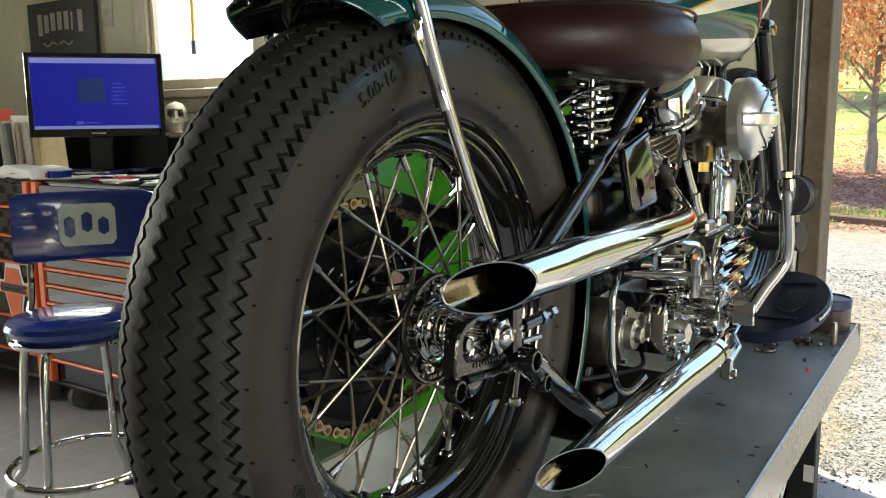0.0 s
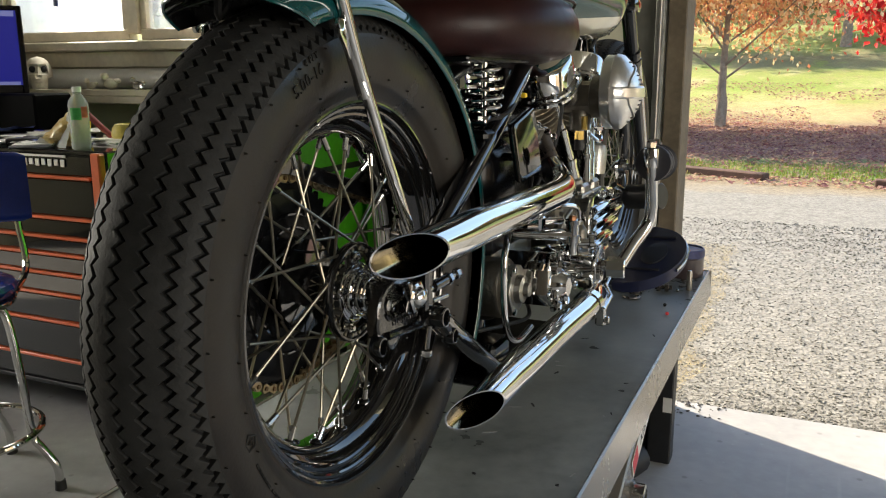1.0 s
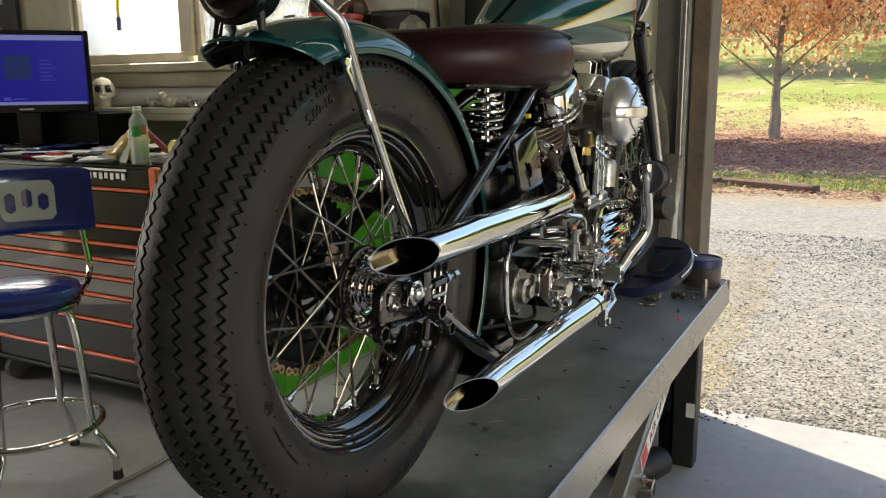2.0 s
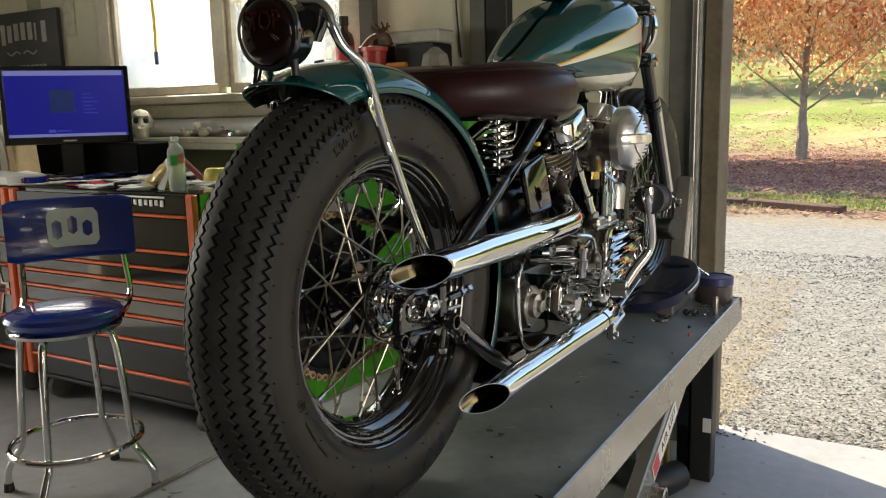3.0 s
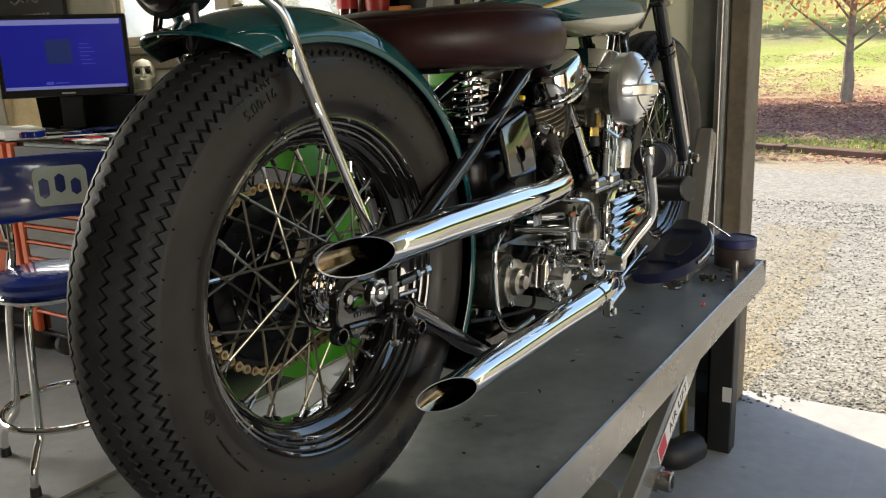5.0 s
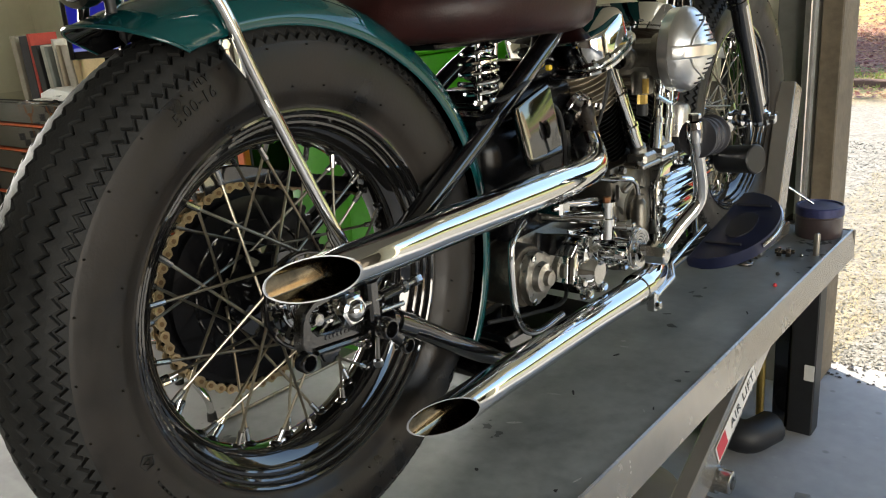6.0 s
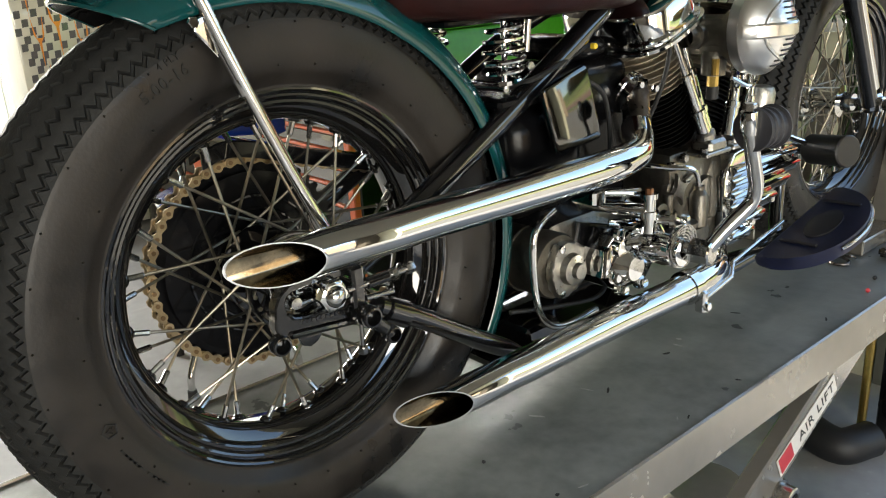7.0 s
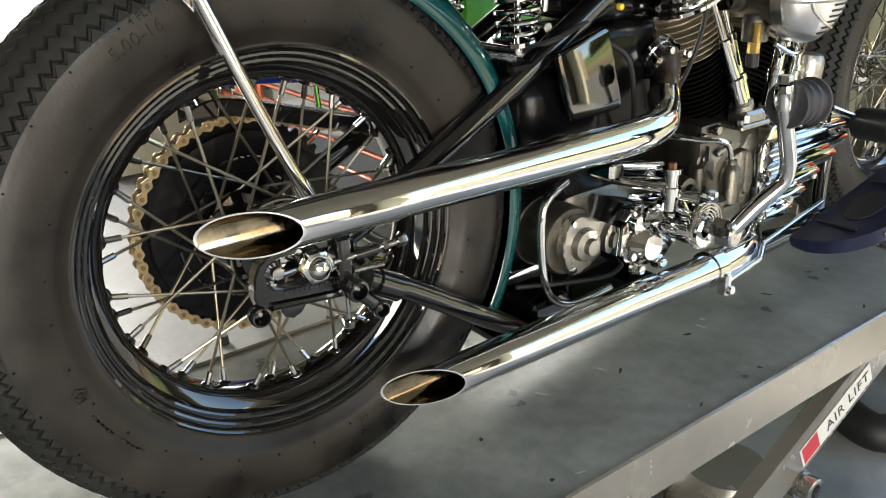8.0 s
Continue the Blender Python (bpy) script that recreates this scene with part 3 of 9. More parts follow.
curved_text("4 PLY", 0.0095, AX, 0.2835, 0.0668, radians(114), rear)
bm = B()
c0 = polar(0.247, radians(199), 0.0655, AX)
ring(bm, c0, XA, 0.008, 0.0012, 5, 6)
ring(bm, c0, XA, 0.004, 0.0009, 3, 6)
rnd = random.Random(9)
for k in range(9):
    a = radians(206 + k * 1.5 + (2 if k > 4 else 0))
    p = polar(0.250, a, 0.0648, AX)
    box(bm, (-0.0005, -0.0012, -0.005), (0.0016, 0.0012, 0.005), 0, Matrix.Translation(p) @ Matrix.Rotation(a, 4, 'X'))
part("sidewall_mark", bm, RUBBER, rear)
spoke_set(AX, rear, 40, 0.050, 0.036, 0.186, 0.006, radians(62), radians(4), left_hub=(0.052, 0.034))

bm = B()
lathe(bm, AX, XA, [(-0.06, 0), (-0.06, 0.02), (-0.035, 0.024), (-0.03, 0.055), (-0.026, 0.055), (-0.022, 0.026), (0.018, 0.026), (0.022, 0.031), (0.036, 0.031), (0.037, 0.026), (0.046, 0.026), (0.048, 0.022), (0.072, 0.016), (0.072, 0.0)], 40)
hub = part("hub", bm, BLACK, rear, "gloss black star hub with five arms")
bm = B()
lathe(bm, AX, XA, [(0.031, 0.0465), (0.031, 0.0565), (0.033, 0.058), (0.040, 0.058), (0.0425, 0.0565), (0.0425, 0.0545), (0.0395, 0.0525), (0.0395, 0.0485), (0.037, 0.0465), (0.031, 0.0465)], 56)
part("hub_flange", bm, BLACK, hub)
for k in range(5):
    bm = B()
    box(bm, (0.031, 0.024, -0.009), (0.039, 0.049, 0.009), 0.003, Matrix.Translation(AX) @ Matrix.Rotation(2 * math.pi * k / 5 + 0.4, 4, 'X'))
    part("hub_arm", bm, BLACK, hub)
for i in range(20):
    a = 2 * math.pi * i / 20 + 0.1
    bm = B()
    lathe(bm, polar(0.0505, a, 0.0392, AX), XA, [(0, 0.0028), (0.0015, 0.0026), (0.0022, 0.0)], 8)
    part("spoke_head", bm, SPOKE, hub)
bm = B()
for R, x, r in ((0.0335, 0.0395, 0.0022), (0.0275, 0.047, 0.002), (0.0215, 0.0535, 0.0018), (0.0185, 0.0605, 0.0018)):
    ring(bm, AX + XA * x, XA, R, r, 36, 8)
for k in range(5):
    a = 2 * math.pi * k / 5 + 0.4
    nut(bm, polar(0.0425, a, 0.039, AX), XA, 0.0062, 0.007)
    rod(bm, polar(0.0425, a, 0.038, AX), polar(0.0425, a, 0.050, AX), 0.003, seg=10)
lathe(bm, AX, XA, [(0.0365, 0.0325), (0.0405, 0.0325), (0.042, 0.0285), (0.0465, 0.0275), (0.0485, 0.0235), (0.0585, 0.0220), (0.0605, 0.0185), (0.0725, 0.0175), (0.0735, 0.010)], 40)
part("hub_cover", bm, CHROME, rear, "chrome bearing cover with five bolts")
bm = B()
lathe(bm, AX, XA, [(-0.098, 0), (-0.098, 0.03), (-0.092, 0.05), (-0.090, 0.095), (-0.084, 0.108), (-0.072, 0.1125), (-0.052, 0.1125), (-0.050, 0.100), (-0.048, 0.04), (-0.046, 0)], 56)
drum_part = part("brake_drum", bm, SATINBLACK, rear, "black brake drum")
for R in (0.052, 0.068, 0.084):
    bm = B()
    ring(bm, AX + XA * (-0.049), XA, R, 0.0022, 48, 6)
    part("drum_ring", bm, BLACK, rear)
bm = B()
T = 50
outline = []
for i in range(T):
    a = 2 * math.pi * i / T
    for da, r in ((-0.35, 0.1215), (-0.12, 0.1285), (0.12, 0.1285), (0.35, 0.1215)):
        t = a + da * 2 * math.pi / T
        outline.append((r * math.cos(t), r * math.sin(t)))
prism(bm, outline, (0, 1, 0), (0, 0, 1), 0.005, AX + XA * (-0.0665))
part("sprocket", bm, SATINBLACK, rear, "black rear sprocket")

# drive chain, each link its own
FS = Vector((-0.064, 0.43, 0.965))
RC, RF = 0.1265, 0.042


def chain_path():
    d = FS - Vector((-0.064, 0, 1.0))
    L = math.hypot(d.y, d.z)
    tilt = math.atan2(d.z, d.y)
    off = math.acos((RC - RF) / L)
    pts = []
    a0, a1 = tilt + off, tilt - off + 2 * math.pi
    n = 40
    for i in range(n + 1):
        a = a0 + (a1 - a0) * i / n
        pts.append(Vector((-0.064, RC * math.cos(a), 1.0 + RC * math.sin(a))))
    for i in range(17):
        a = a1 + (2 * math.pi - (a1 - a0)) * i / 16
        pts.append(Vector((-0.064, FS.y + RF * math.cos(a), FS.z + RF * math.sin(a))))
    pts.append(pts[0])
    return pts


def along(pts, step):
    out, left = [pts[0]], step
    for p, q in zip(pts, pts[1:]):
        L = (q - p).length
        pos = 0.0
        while left <= L - pos:
            pos += left
            out.append(p + (q - p) * (pos / L))
            left = step
        left -= L - pos
    return out


def link_mesh(x, r):
    bm = B()
    P = 0.0158
    for side in (-1, 1):
        o = []
        for k in range(9):
            a = math.pi / 2 + math.pi * k / 8
            o.append((r * math.cos(a), r * math.sin(a)))
        o.append((P / 2, -r * 0.45))
        for k in range(9):
            a = -math.pi / 2 + math.pi * k / 8
            o.append((P + r * math.cos(a), r * math.sin(a)))
        o.append((P / 2, r * 0.45))
        prism(bm, o, (0, 1, 0), (0, 0, 1), 0.0016, (side * x - 0.0008, 0, 0))
    for y in (0, P):
        k0 = len(bm.faces)
        rod(bm, (-x - 0.0022, y, 0), (x + 0.0022, y, 0), 0.0028, seg=8)
        bm.faces.ensure_lookup_table()
        for f in bm.faces[k0:]:
            f.material_index = 1
    return bm


chain = along(chain_path(), 0.0158)
PIN = material("chain_pin", (0.20, 0.13, 0.07), 0.4, 1.0)
links = (finish("chain_link", link_mesh(0.0086, 0.0062), [CHAIN, PIN]), finish("chain_link", link_mesh(0.0060, 0.0060), [CHAIN, PIN]))
holder = B()
rod(holder, FS - XA * 0.004, FS + XA * 0.004, RF - 0.004, seg=24)
front_sprocket = part("front_sprocket", holder, STEEL, bike)
for i in range(len(chain) - 1):
    p, q = chain[i], chain[i + 1]
    a = math.atan2(q.z - p.z, q.y - p.y)
    piece("chain_link", links[i % 2], Matrix.Translation(p) @ Matrix.Rotation(a, 4, 'X'), front_sprocket)

# chain guard over the upper run
bm = B()
path = curve_points([(0, -0.050, 1.146), (0, -0.022, 1.1535), (0, 0.010, 1.149), (0, 0.057, 1.1345), (0, 0.14, 1.110), (0, 0.36, 1.050)], 6)
rows_g = [[bm.verts.new((x, p.y, p.z + dz)) for x, dz in ((-0.046, -0.020), (-0.046, -0.002), (-0.048, 0.0), (-0.082, 0.0), (-0.084, -0.002), (-0.084, -0.020), (-0.082, -0.020), (-0.082, -0.0025), (-0.0485, -0.0025), (-0.0485, -0.020))] for p in path]
for u, v in zip(rows_g, rows_g[1:]):
    for k in range(10):
        bm.faces.new((u[k], u[(k + 1) % 10], v[(k + 1) % 10], v[k]))
bm.faces.new(rows_g[0])
bm.faces.new(rows_g[-1])
part("chain_guard", bm, BLACK, bike, "gloss black chain guard")

# axle plate with a horseshoe slot, nut, adjuster
PX1 = 0.104
slot = [(-0.049, 1.003), (-0.047, 0.993), (-0.041, 0.986), (-0.030, 0.9835), (0.030, 0.979), (0.040, 0.982), (0.040, 1.008), (0.030, 1.0135), (-0.020, 1.0165), (-0.036, 1.0155), (-0.045, 1.0115)]
outer = [(-0.0605, 1.004), (-0.0635, 0.981), (-0.0600, 0.969), (-0.046, 0.9665), (0.032, 0.957), (0.055, 0.958), (0.055, 1.016), (0.034, 1.0235), (-0.020, 1.0265), (-0.043, 1.0235), (-0.055, 1.015)]
bm = B()
loops = []
for x, grow in ((PX1 - 0.014, 0.0), (PX1 - 0.002, 0.0), (PX1, 0.0016)):
    cyo, czo = -0.005, 0.992
    o = [bm.verts.new((x, y - math.copysign(grow, y - cyo), z - math.copysign(grow, z - czo))) for y, z in outer]
    q = [bm.verts.new((x, y + math.copysign(grow, y - cyo), z + math.copysign(grow, z - czo))) for y, z in slot]
    loops.append((o, q))
k = len(outer)
for (o0, q0), (o1, q1) in zip(loops, loops[1:]):
    for i in range(k):
        j = (i + 1) % k
        bm.faces.new((o0[i], o0[j], o1[j], o1[i]))
        bm.faces.new((q0[i], q1[i], q1[j], q0[j]))
for o, q in (loops[0], loops[-1]):
    for i in range(k):
        j = (i + 1) % k
        bm.faces.new((o[i], o[j], q[j], q[i]))
axle_plate = part("axle_plate", bm, CASTBLACK, bike, "glossy black cast axle plate with a horseshoe slot")
bm = B()
tube(bm, [(PX1 + 0.0015, -0.047, 0.9685), (PX1 + 0.0015, 0.0, 0.9630), (PX1 + 0.0015, 0.036, 0.9590)], 0.0042, 8)
part("plate_rib", bm, CASTBLACK, axle_plate)
bm = B()
tube(bm, [(PX1 + 0.0005, y, z) for y, z in slot[1:6]], 0.0018, 6)
part("slot_lip", bm, CASTBLACK, axle_plate)
bm = B()
prism(bm, [(-0.036, 0.003), (-0.031, -0.009), (-0.022, -0.013), (-0.012, -0.009), (-0.006, 0.000), (-0.002, 0.005)], (0, 1, 0), (0, 0, 1), 0.008, (PX1 - 0.012, 0, 0.958), 0.0015)
part("plate_tongue", bm, CASTBLACK, axle_plate)
for x0, x1, y, z, r in ((0.096, 0.108, -0.0595, 0.961, 0.0115), (0.110, 0.137, 0.038, 0.970, 0.0125), (0.122, 0.137, 0.0645, 0.940, 0.0100)):
    bm = B()
    L = x1 - x0
    lathe(bm, (x0, y, z), XA, [(0, r * 0.5), (0, r), (L - 0.002, r), (L, r * 0.9), (L + 0.0004, r * 0.74), (L - 0.002, r * 0.66), (L - 0.012, r * 0.64), (L - 0.012, 0)], 24)
    part("boss", bm, BLACK, axle_plate)
bm = B()
box(bm, (0.106, 0.028, 0.968), (0.118, 0.044, 1.026), 0.003)
part("clevis_bar", bm, CASTBLACK, axle_plate)
bm = B()
tube(bm, [(0.128, 0.044, 0.962), (0.128, 0.056, 0.950), (0.127, 0.0645, 0.940)], 0.0075, 10)
part("tab", bm, CASTBLACK, axle_plate)
bm = B()
rod(bm, (0.118, 0.033, 0.960), (0.112, 0.036, 0.925), 0.0028, seg=8)
nut(bm, (0.113, 0.0355, 0.928), (0, 0, -1), 0.0060, 0.008)
part("stop_stud", bm, STEEL, axle_plate)
rnd = random.Random(3)
for k in range(11):
    f = k / 10
    bm = B()
    h = 0.0042 + 0.0012 * rnd.random()
    m = Matrix.Translation((PX1, -0.032 + 0.058 * f, 0.9765 - 0.0052 * f)) @ Matrix.Rotation(radians(-5), 4, 'X')
    box(bm, (-0.001, 0, 0), (0.0012, 0.0036, h), 0.0004, m)
    part("cast_figure", bm, CASTBLACK, axle_plate)
bm = B()
lathe(bm, (PX1 + 0.0005, 0.004, 1.001), XA, [(0, 0.010), (0, 0.0165), (0.0025, 0.0165), (0.003, 0.0155)], 28)
nut(bm, (PX1 + 0.003, 0.004, 1.001), XA, 0.0185, 0.012)
lathe(bm, (PX1 + 0.015, 0.004, 1.001), XA, [(0, 0.0125), (0.002, 0.0120), (0.006, 0.0085), (0.0085, 0.0035), (0.009, 0)], 20)
rod(bm, (0.06, 0.004, 1.001), (PX1 + 0.002, 0.004, 1.001), 0.010)
part("axle_nut", bm, CHROME, bike, "chrome domed axle nut")
bm = B()
lathe(bm, (0.096, -0.034, 1.0), XA, [(0, 0.0), (0, 0.0075), (0.006, 0.0065), (0.007, 0.0)], 14)
rod(bm, (0.098, -0.040, 0.996), (0.100, -0.012, 0.999), 0.003, seg=8)
part("slot_bolt", bm, STEEL, axle_plate)
bm = B()
rod(bm, (0.112, 0.018, 1.000), (0.122, 0.106, 1.007), 0.0040)
nut(bm, (0.1195, 0.078, 1.0045), (0.1, 1, 0.07), 0.0078, 0.007)
nut(bm, (0.1213, 0.097, 1.0062), (0.1, 1, 0.07), 0.0068, 0.011)
rod(bm, (0.116, 0.044, 0.986), (0.118, 0.080, 0.984), 0.0032)
part("chain_adjuster", bm, STEEL, bike, "steel chain adjuster bolt")
bm = B()
rod(bm, (0.1155, 0.047, 1.0025), (0.1185, 0.074, 1.0043), 0.0068)
part("adjuster_sleeve", bm, BLACK, bike, "black adjuster sleeve")

# frame tubes
bm = B()
tube(bm, curve_points([(0.082, 0.052, 1.010), (0.080, 0.13, 1.048), (0.074, 0.30, 1.138), (0.066, 0.46, 1.225), (0.055, 0.535, 1.262), (0.03, 0.60, 1.29)], 8), 0.0152, 16)
part("seat_stay", bm, BLACK, bike, "gloss black frame tube")
bm = B()
tube(bm, curve_points([(-0.082, 0.052, 1.010), (-0.080, 0.13, 1.048), (-0.074, 0.30, 1.138), (-0.066, 0.46, 1.225), (-0.03, 0.60, 1.29)], 8), 0.0135, 16)
part("seat_stay", bm, BLACK, bike, "gloss black frame tube")
bm = B()
tube(bm, curve_points([(0.102, 0.066, 0.966), (0.097, 0.12, 0.934), (0.094, 0.19, 0.888), (0.092, 0.27, 0.836), (0.092, 0.34, 0.800), (0.09, 0.50, 0.790), (0.09, 0.95, 0.790), (0.06, 1.06, 0.86), (0.02, 1.12, 1.25), (0.0, 1.12, 1.42)], 8), 0.0135, 16)
lathe(bm, (0.101, 0.078, 0.958), (-0.05, 0.85, -0.52), [(0, 0.010), (0, 0.0165), (0.034, 0.0165), (0.036, 0.0135)], 20)
part("chain_stay", bm, BLACK, bike, "gloss black lower frame tube")
bm = B()
tube(bm, curve_points([(-0.102, 0.066, 0.966), (-0.097, 0.12, 0.934), (-0.092, 0.27, 0.836), (-0.09, 0.50, 0.790), (-0.09, 0.95, 0.790), (-0.06, 1.06, 0.86), (-0.02, 1.12, 1.25), (0.0, 1.12, 1.42)], 8), 0.0135, 16)
part("chain_stay", bm, BLACK, bike, "gloss black lower frame tube")
bm = B()
tube(bm, curve_points([(0, 0.60, 1.29), (0, 0.85, 1.36), (0, 1.12, 1.42)], 8), 0.018, 16)
tube(bm, curve_points([(0, 0.60, 1.29), (0, 0.50, 1.05), (0, 0.46, 0.80)], 8), 0.016, 16)
rod(bm, (0, 1.10, 1.36), (0, 1.16, 1.50), 0.026, seg=20)
part("backbone", bm, BLACK, bike, "gloss black frame backbone")


# exhausts with slash-cut ends
def slash_pipe(name, pts, r, cut_near, cut_far, label):
    """A hollow pipe; its open end runs from cut_far inboard to cut_near outboard along y."""
    bm = B()
    P = [Vector(p) for p in pts]
    seg = 32
    a0 = P[0]
    rows_o, rows_i = [], []
    for R, rows in ((r, rows_o), (r - 0.0013, rows_i)):
        tip = []
        for k in range(seg):
            t = 2 * math.pi * k / seg
            x, z = R * math.cos(t), R * math.sin(t)
            f = (x / r + 1) / 2
            tip.append(bm.verts.new((a0.x + x, cut_far + (cut_near - cut_far) * f, a0.z + z)))
        rows.append(tip)
        for i in range(1, len(P)):
            d = (P[min(i + 1, len(P) - 1)] - P[i - 1]).normalized()
            u = (XA - d * d.x).normalized()
            w = d.cross(u) * -1
            rows.append([bm.verts.new(P[i] + (u * math.cos(2 * math.pi * k / seg) + w * math.sin(2 * math.pi * k / seg)) * R) for k in range(seg)])
    for rows, mi in ((rows_o, 0), (rows_i, 1)):
        for p, q in zip(rows, rows[1:]):
            for k in range(seg):
                bm.faces.new((p[k], p[(k + 1) % seg], q[(k + 1) % seg], q[k])).material_index = mi
    for k in range(seg):
        bm.faces.new((rows_o[0][k], rows_o[0][(k + 1) % seg], rows_i[0][(k + 1) % seg], rows_i[0][k]))
    return part(name, bm, [CHROME, SOOTY], bike, label)


up = [(0.151, -0.03, 1.068), (0.151, 0.06, 1.067)] + [tuple(p) for p in curve_points([(0.150, 0.10, 1.067), (0.147, 0.30, 1.063), (0.144, 0.42, 1.061), (0.141, 0.470, 1.062), (0.134, 0.503, 1.065), (0.118, 0.530, 1.073), (0.098, 0.552, 1.088)], 7)]
slash_pipe("exhaust_pipe", up, 0.0228, -0.032, -0.122, "upper chrome slash-cut exhaust pipe")
lo = [(0.147, 0.15, 0.832), (0.148, 0.22, 0.833)] + [tuple(p) for p in curve_points([(0.149, 0.25, 0.833), (0.154, 0.45, 0.836), (0.160, 0.62, 0.838), (0.142, 0.71, 0.836), (0.085, 0.80, 0.834), (0.03, 0.93, 0.86), (0.02, 0.99, 1.0), (0.04, 0.92, 1.12)], 7)]
slash_pipe("exhaust_pipe", lo, 0.0228, 0.150, 0.060, "lower chrome slash-cut exhaust pipe")
bm = B()
tube(bm, curve_points([(0.122, 0.526, 1.071), (0.100, 0.552, 1.086), (0.080, 0.575, 1.108), (0.066, 0.590, 1.128), (0.050, 0.604, 1.142)], 6), 0.0205, 24)
part("exhaust_port", bm, TARNISH, bike, "heat-darkened exhaust port pipe")
bm = B()
lathe(bm, (0.066, 0.590, 1.126), (-0.02, -0.004, 0.012), [(0, 0.024), (0, 0.030), (0.007, 0.030), (0.008, 0.026), (0.014, 0.026), (0.015, 0.031), (0.022, 0.031), (0.022, 0.024)], 28)
nut(bm, (0.082, 0.575, 1.146), XA, 0.006, 0.008)
nut(bm, (0.082, 0.612, 1.136), XA, 0.006, 0.008)
part("exhaust_clamp", bm, CHROME, bike)
bm = B()
lathe(bm, (0.158, 0.598, 0.837), (0.02, 1, 0.01), [(0, 0.023), (0, 0.027), (0.022, 0.027), (0.022, 0.023)], 28)
box(bm, (0.172, 0.606, 0.800), (0.190, 0.618, 0.836), 0.003)
nut(bm, (0.188, 0.612, 0.812), XA, 0.007, 0.008)
rod(bm, (0.18, 0.612, 0.818), (0.178, 0.700, 0.832), 0.0045)
rod(bm, (0.178, 0.700, 0.832), (0.160, 0.735, 0.842), 0.0045)
rod(bm, (0.160, 0.735, 0.842), (0.152, 0.905, 0.868), 0.004)
part("pipe_clamp", bm, CHROME, bike, "chrome pipe clamp and rod")


# rear fender
FEND_R = ((-40, 0.341), (60, 0.341), (75, 0.3445), (90, 0.350), (100, 0.3540), (110, 0.3590), (117, 0.3640), (122, 0.3705), (130, 0.382))


def fender_radius(deg):
    for (d0, r0), (d1, r1) in zip(FEND_R, FEND_R[1:]):
        if deg <= d1:
            return r0 + (r1 - r0) * (deg - d0) / (d1 - d0)
    return FEND_R[-1][1]


def fender_drop(s):
    return 0.041 * (1 - math.cos(s * math.pi / 2)) ** 1.1 + 0.004 * abs(s) ** 8


def tail_end(s):
    return 120.3 - 6.5 * abs(s) ** 2.2


def fender():
    """A crowned guard whose skirts sweep up into a rounded tail."""
    bm = B()
    n, steps, A0 = 24, 72, -31
    cols, inner = [], []
    for i in range(steps + 1):
        f = i / steps
        row = []
        for k in range(n + 1):
            s = -1 + 2 * k / n
            deg = A0 + (tail_end(s) - A0) * f
            row.append((radians(deg), fender_radius(deg) - fender_drop(s), 0.080 * math.sin(s * math.pi / 2 * 0.98)))
        cols.append([bm.verts.new(polar(r, aa, x, AX)) for aa, r, x in row])
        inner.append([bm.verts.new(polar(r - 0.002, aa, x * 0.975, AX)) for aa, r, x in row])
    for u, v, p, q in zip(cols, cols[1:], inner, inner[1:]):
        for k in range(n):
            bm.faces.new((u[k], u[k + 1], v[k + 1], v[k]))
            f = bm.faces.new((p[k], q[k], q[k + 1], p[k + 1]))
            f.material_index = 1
        for k in (0, n):
            bm.faces.new((u[k], v[k], q[k], p[k]))
    for row, ri in ((cols[0], inner[0]), (cols[-1], inner[-1])):
        for k in range(n):
            bm.faces.new((row[k], row[k + 1], ri[k + 1], ri[k]))
    bead = [polar(fender_radius(tail_end(s)) - fender_drop(s) - 0.001, radians(tail_end(s)), 0.080 * math.sin(s * math.pi / 2 * 0.98), AX) for s in [-1 + k / 16 for k in range(33)]]
    tube(bm, bead, 0.0020, 6)
    return bm


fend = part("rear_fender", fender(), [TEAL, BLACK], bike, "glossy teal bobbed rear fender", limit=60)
bm = B()
rod(bm, (-0.02, -0.055, 1.335), (-0.02, -0.059, 1.3505), 0.007, seg=16)
part("fender_grommet", bm, MATTBLACK, fend)

# fender strut hoop and tail lamp
bm = B()
hoop = [(0.107, 0.004, 1.078), (0.097, -0.03, 1.165), (0.0875, -0.064, 1.258), (0.0835, -0.086, 1.318), (0.08, -0.098, 1.34), (0.069, -0.121, 1.361), (0.062, -0.13, 1.384), (0.057, -0.132, 1.402), (0.047, -0.134, 1.413), (0.03, -0.134, 1.416), (-0.03, -0.134, 1.416), (-0.047, -0.134, 1.413), (-0.057, -0.132, 1.402), (-0.062, -0.13, 1.384), (-0.069, -0.121, 1.361), (-0.08, -0.098, 1.34), (-0.0835, -0.086, 1.318), (-0.0875, -0.064, 1.258), (-0.097, -0.03, 1.165), (-0.107, 0.004, 1.078)]
tube(bm, curve_points(hoop, 5), 0.0068, 14)
strut = part("fender_strut", bm, CHROME, bike, "bent chrome fender strut")
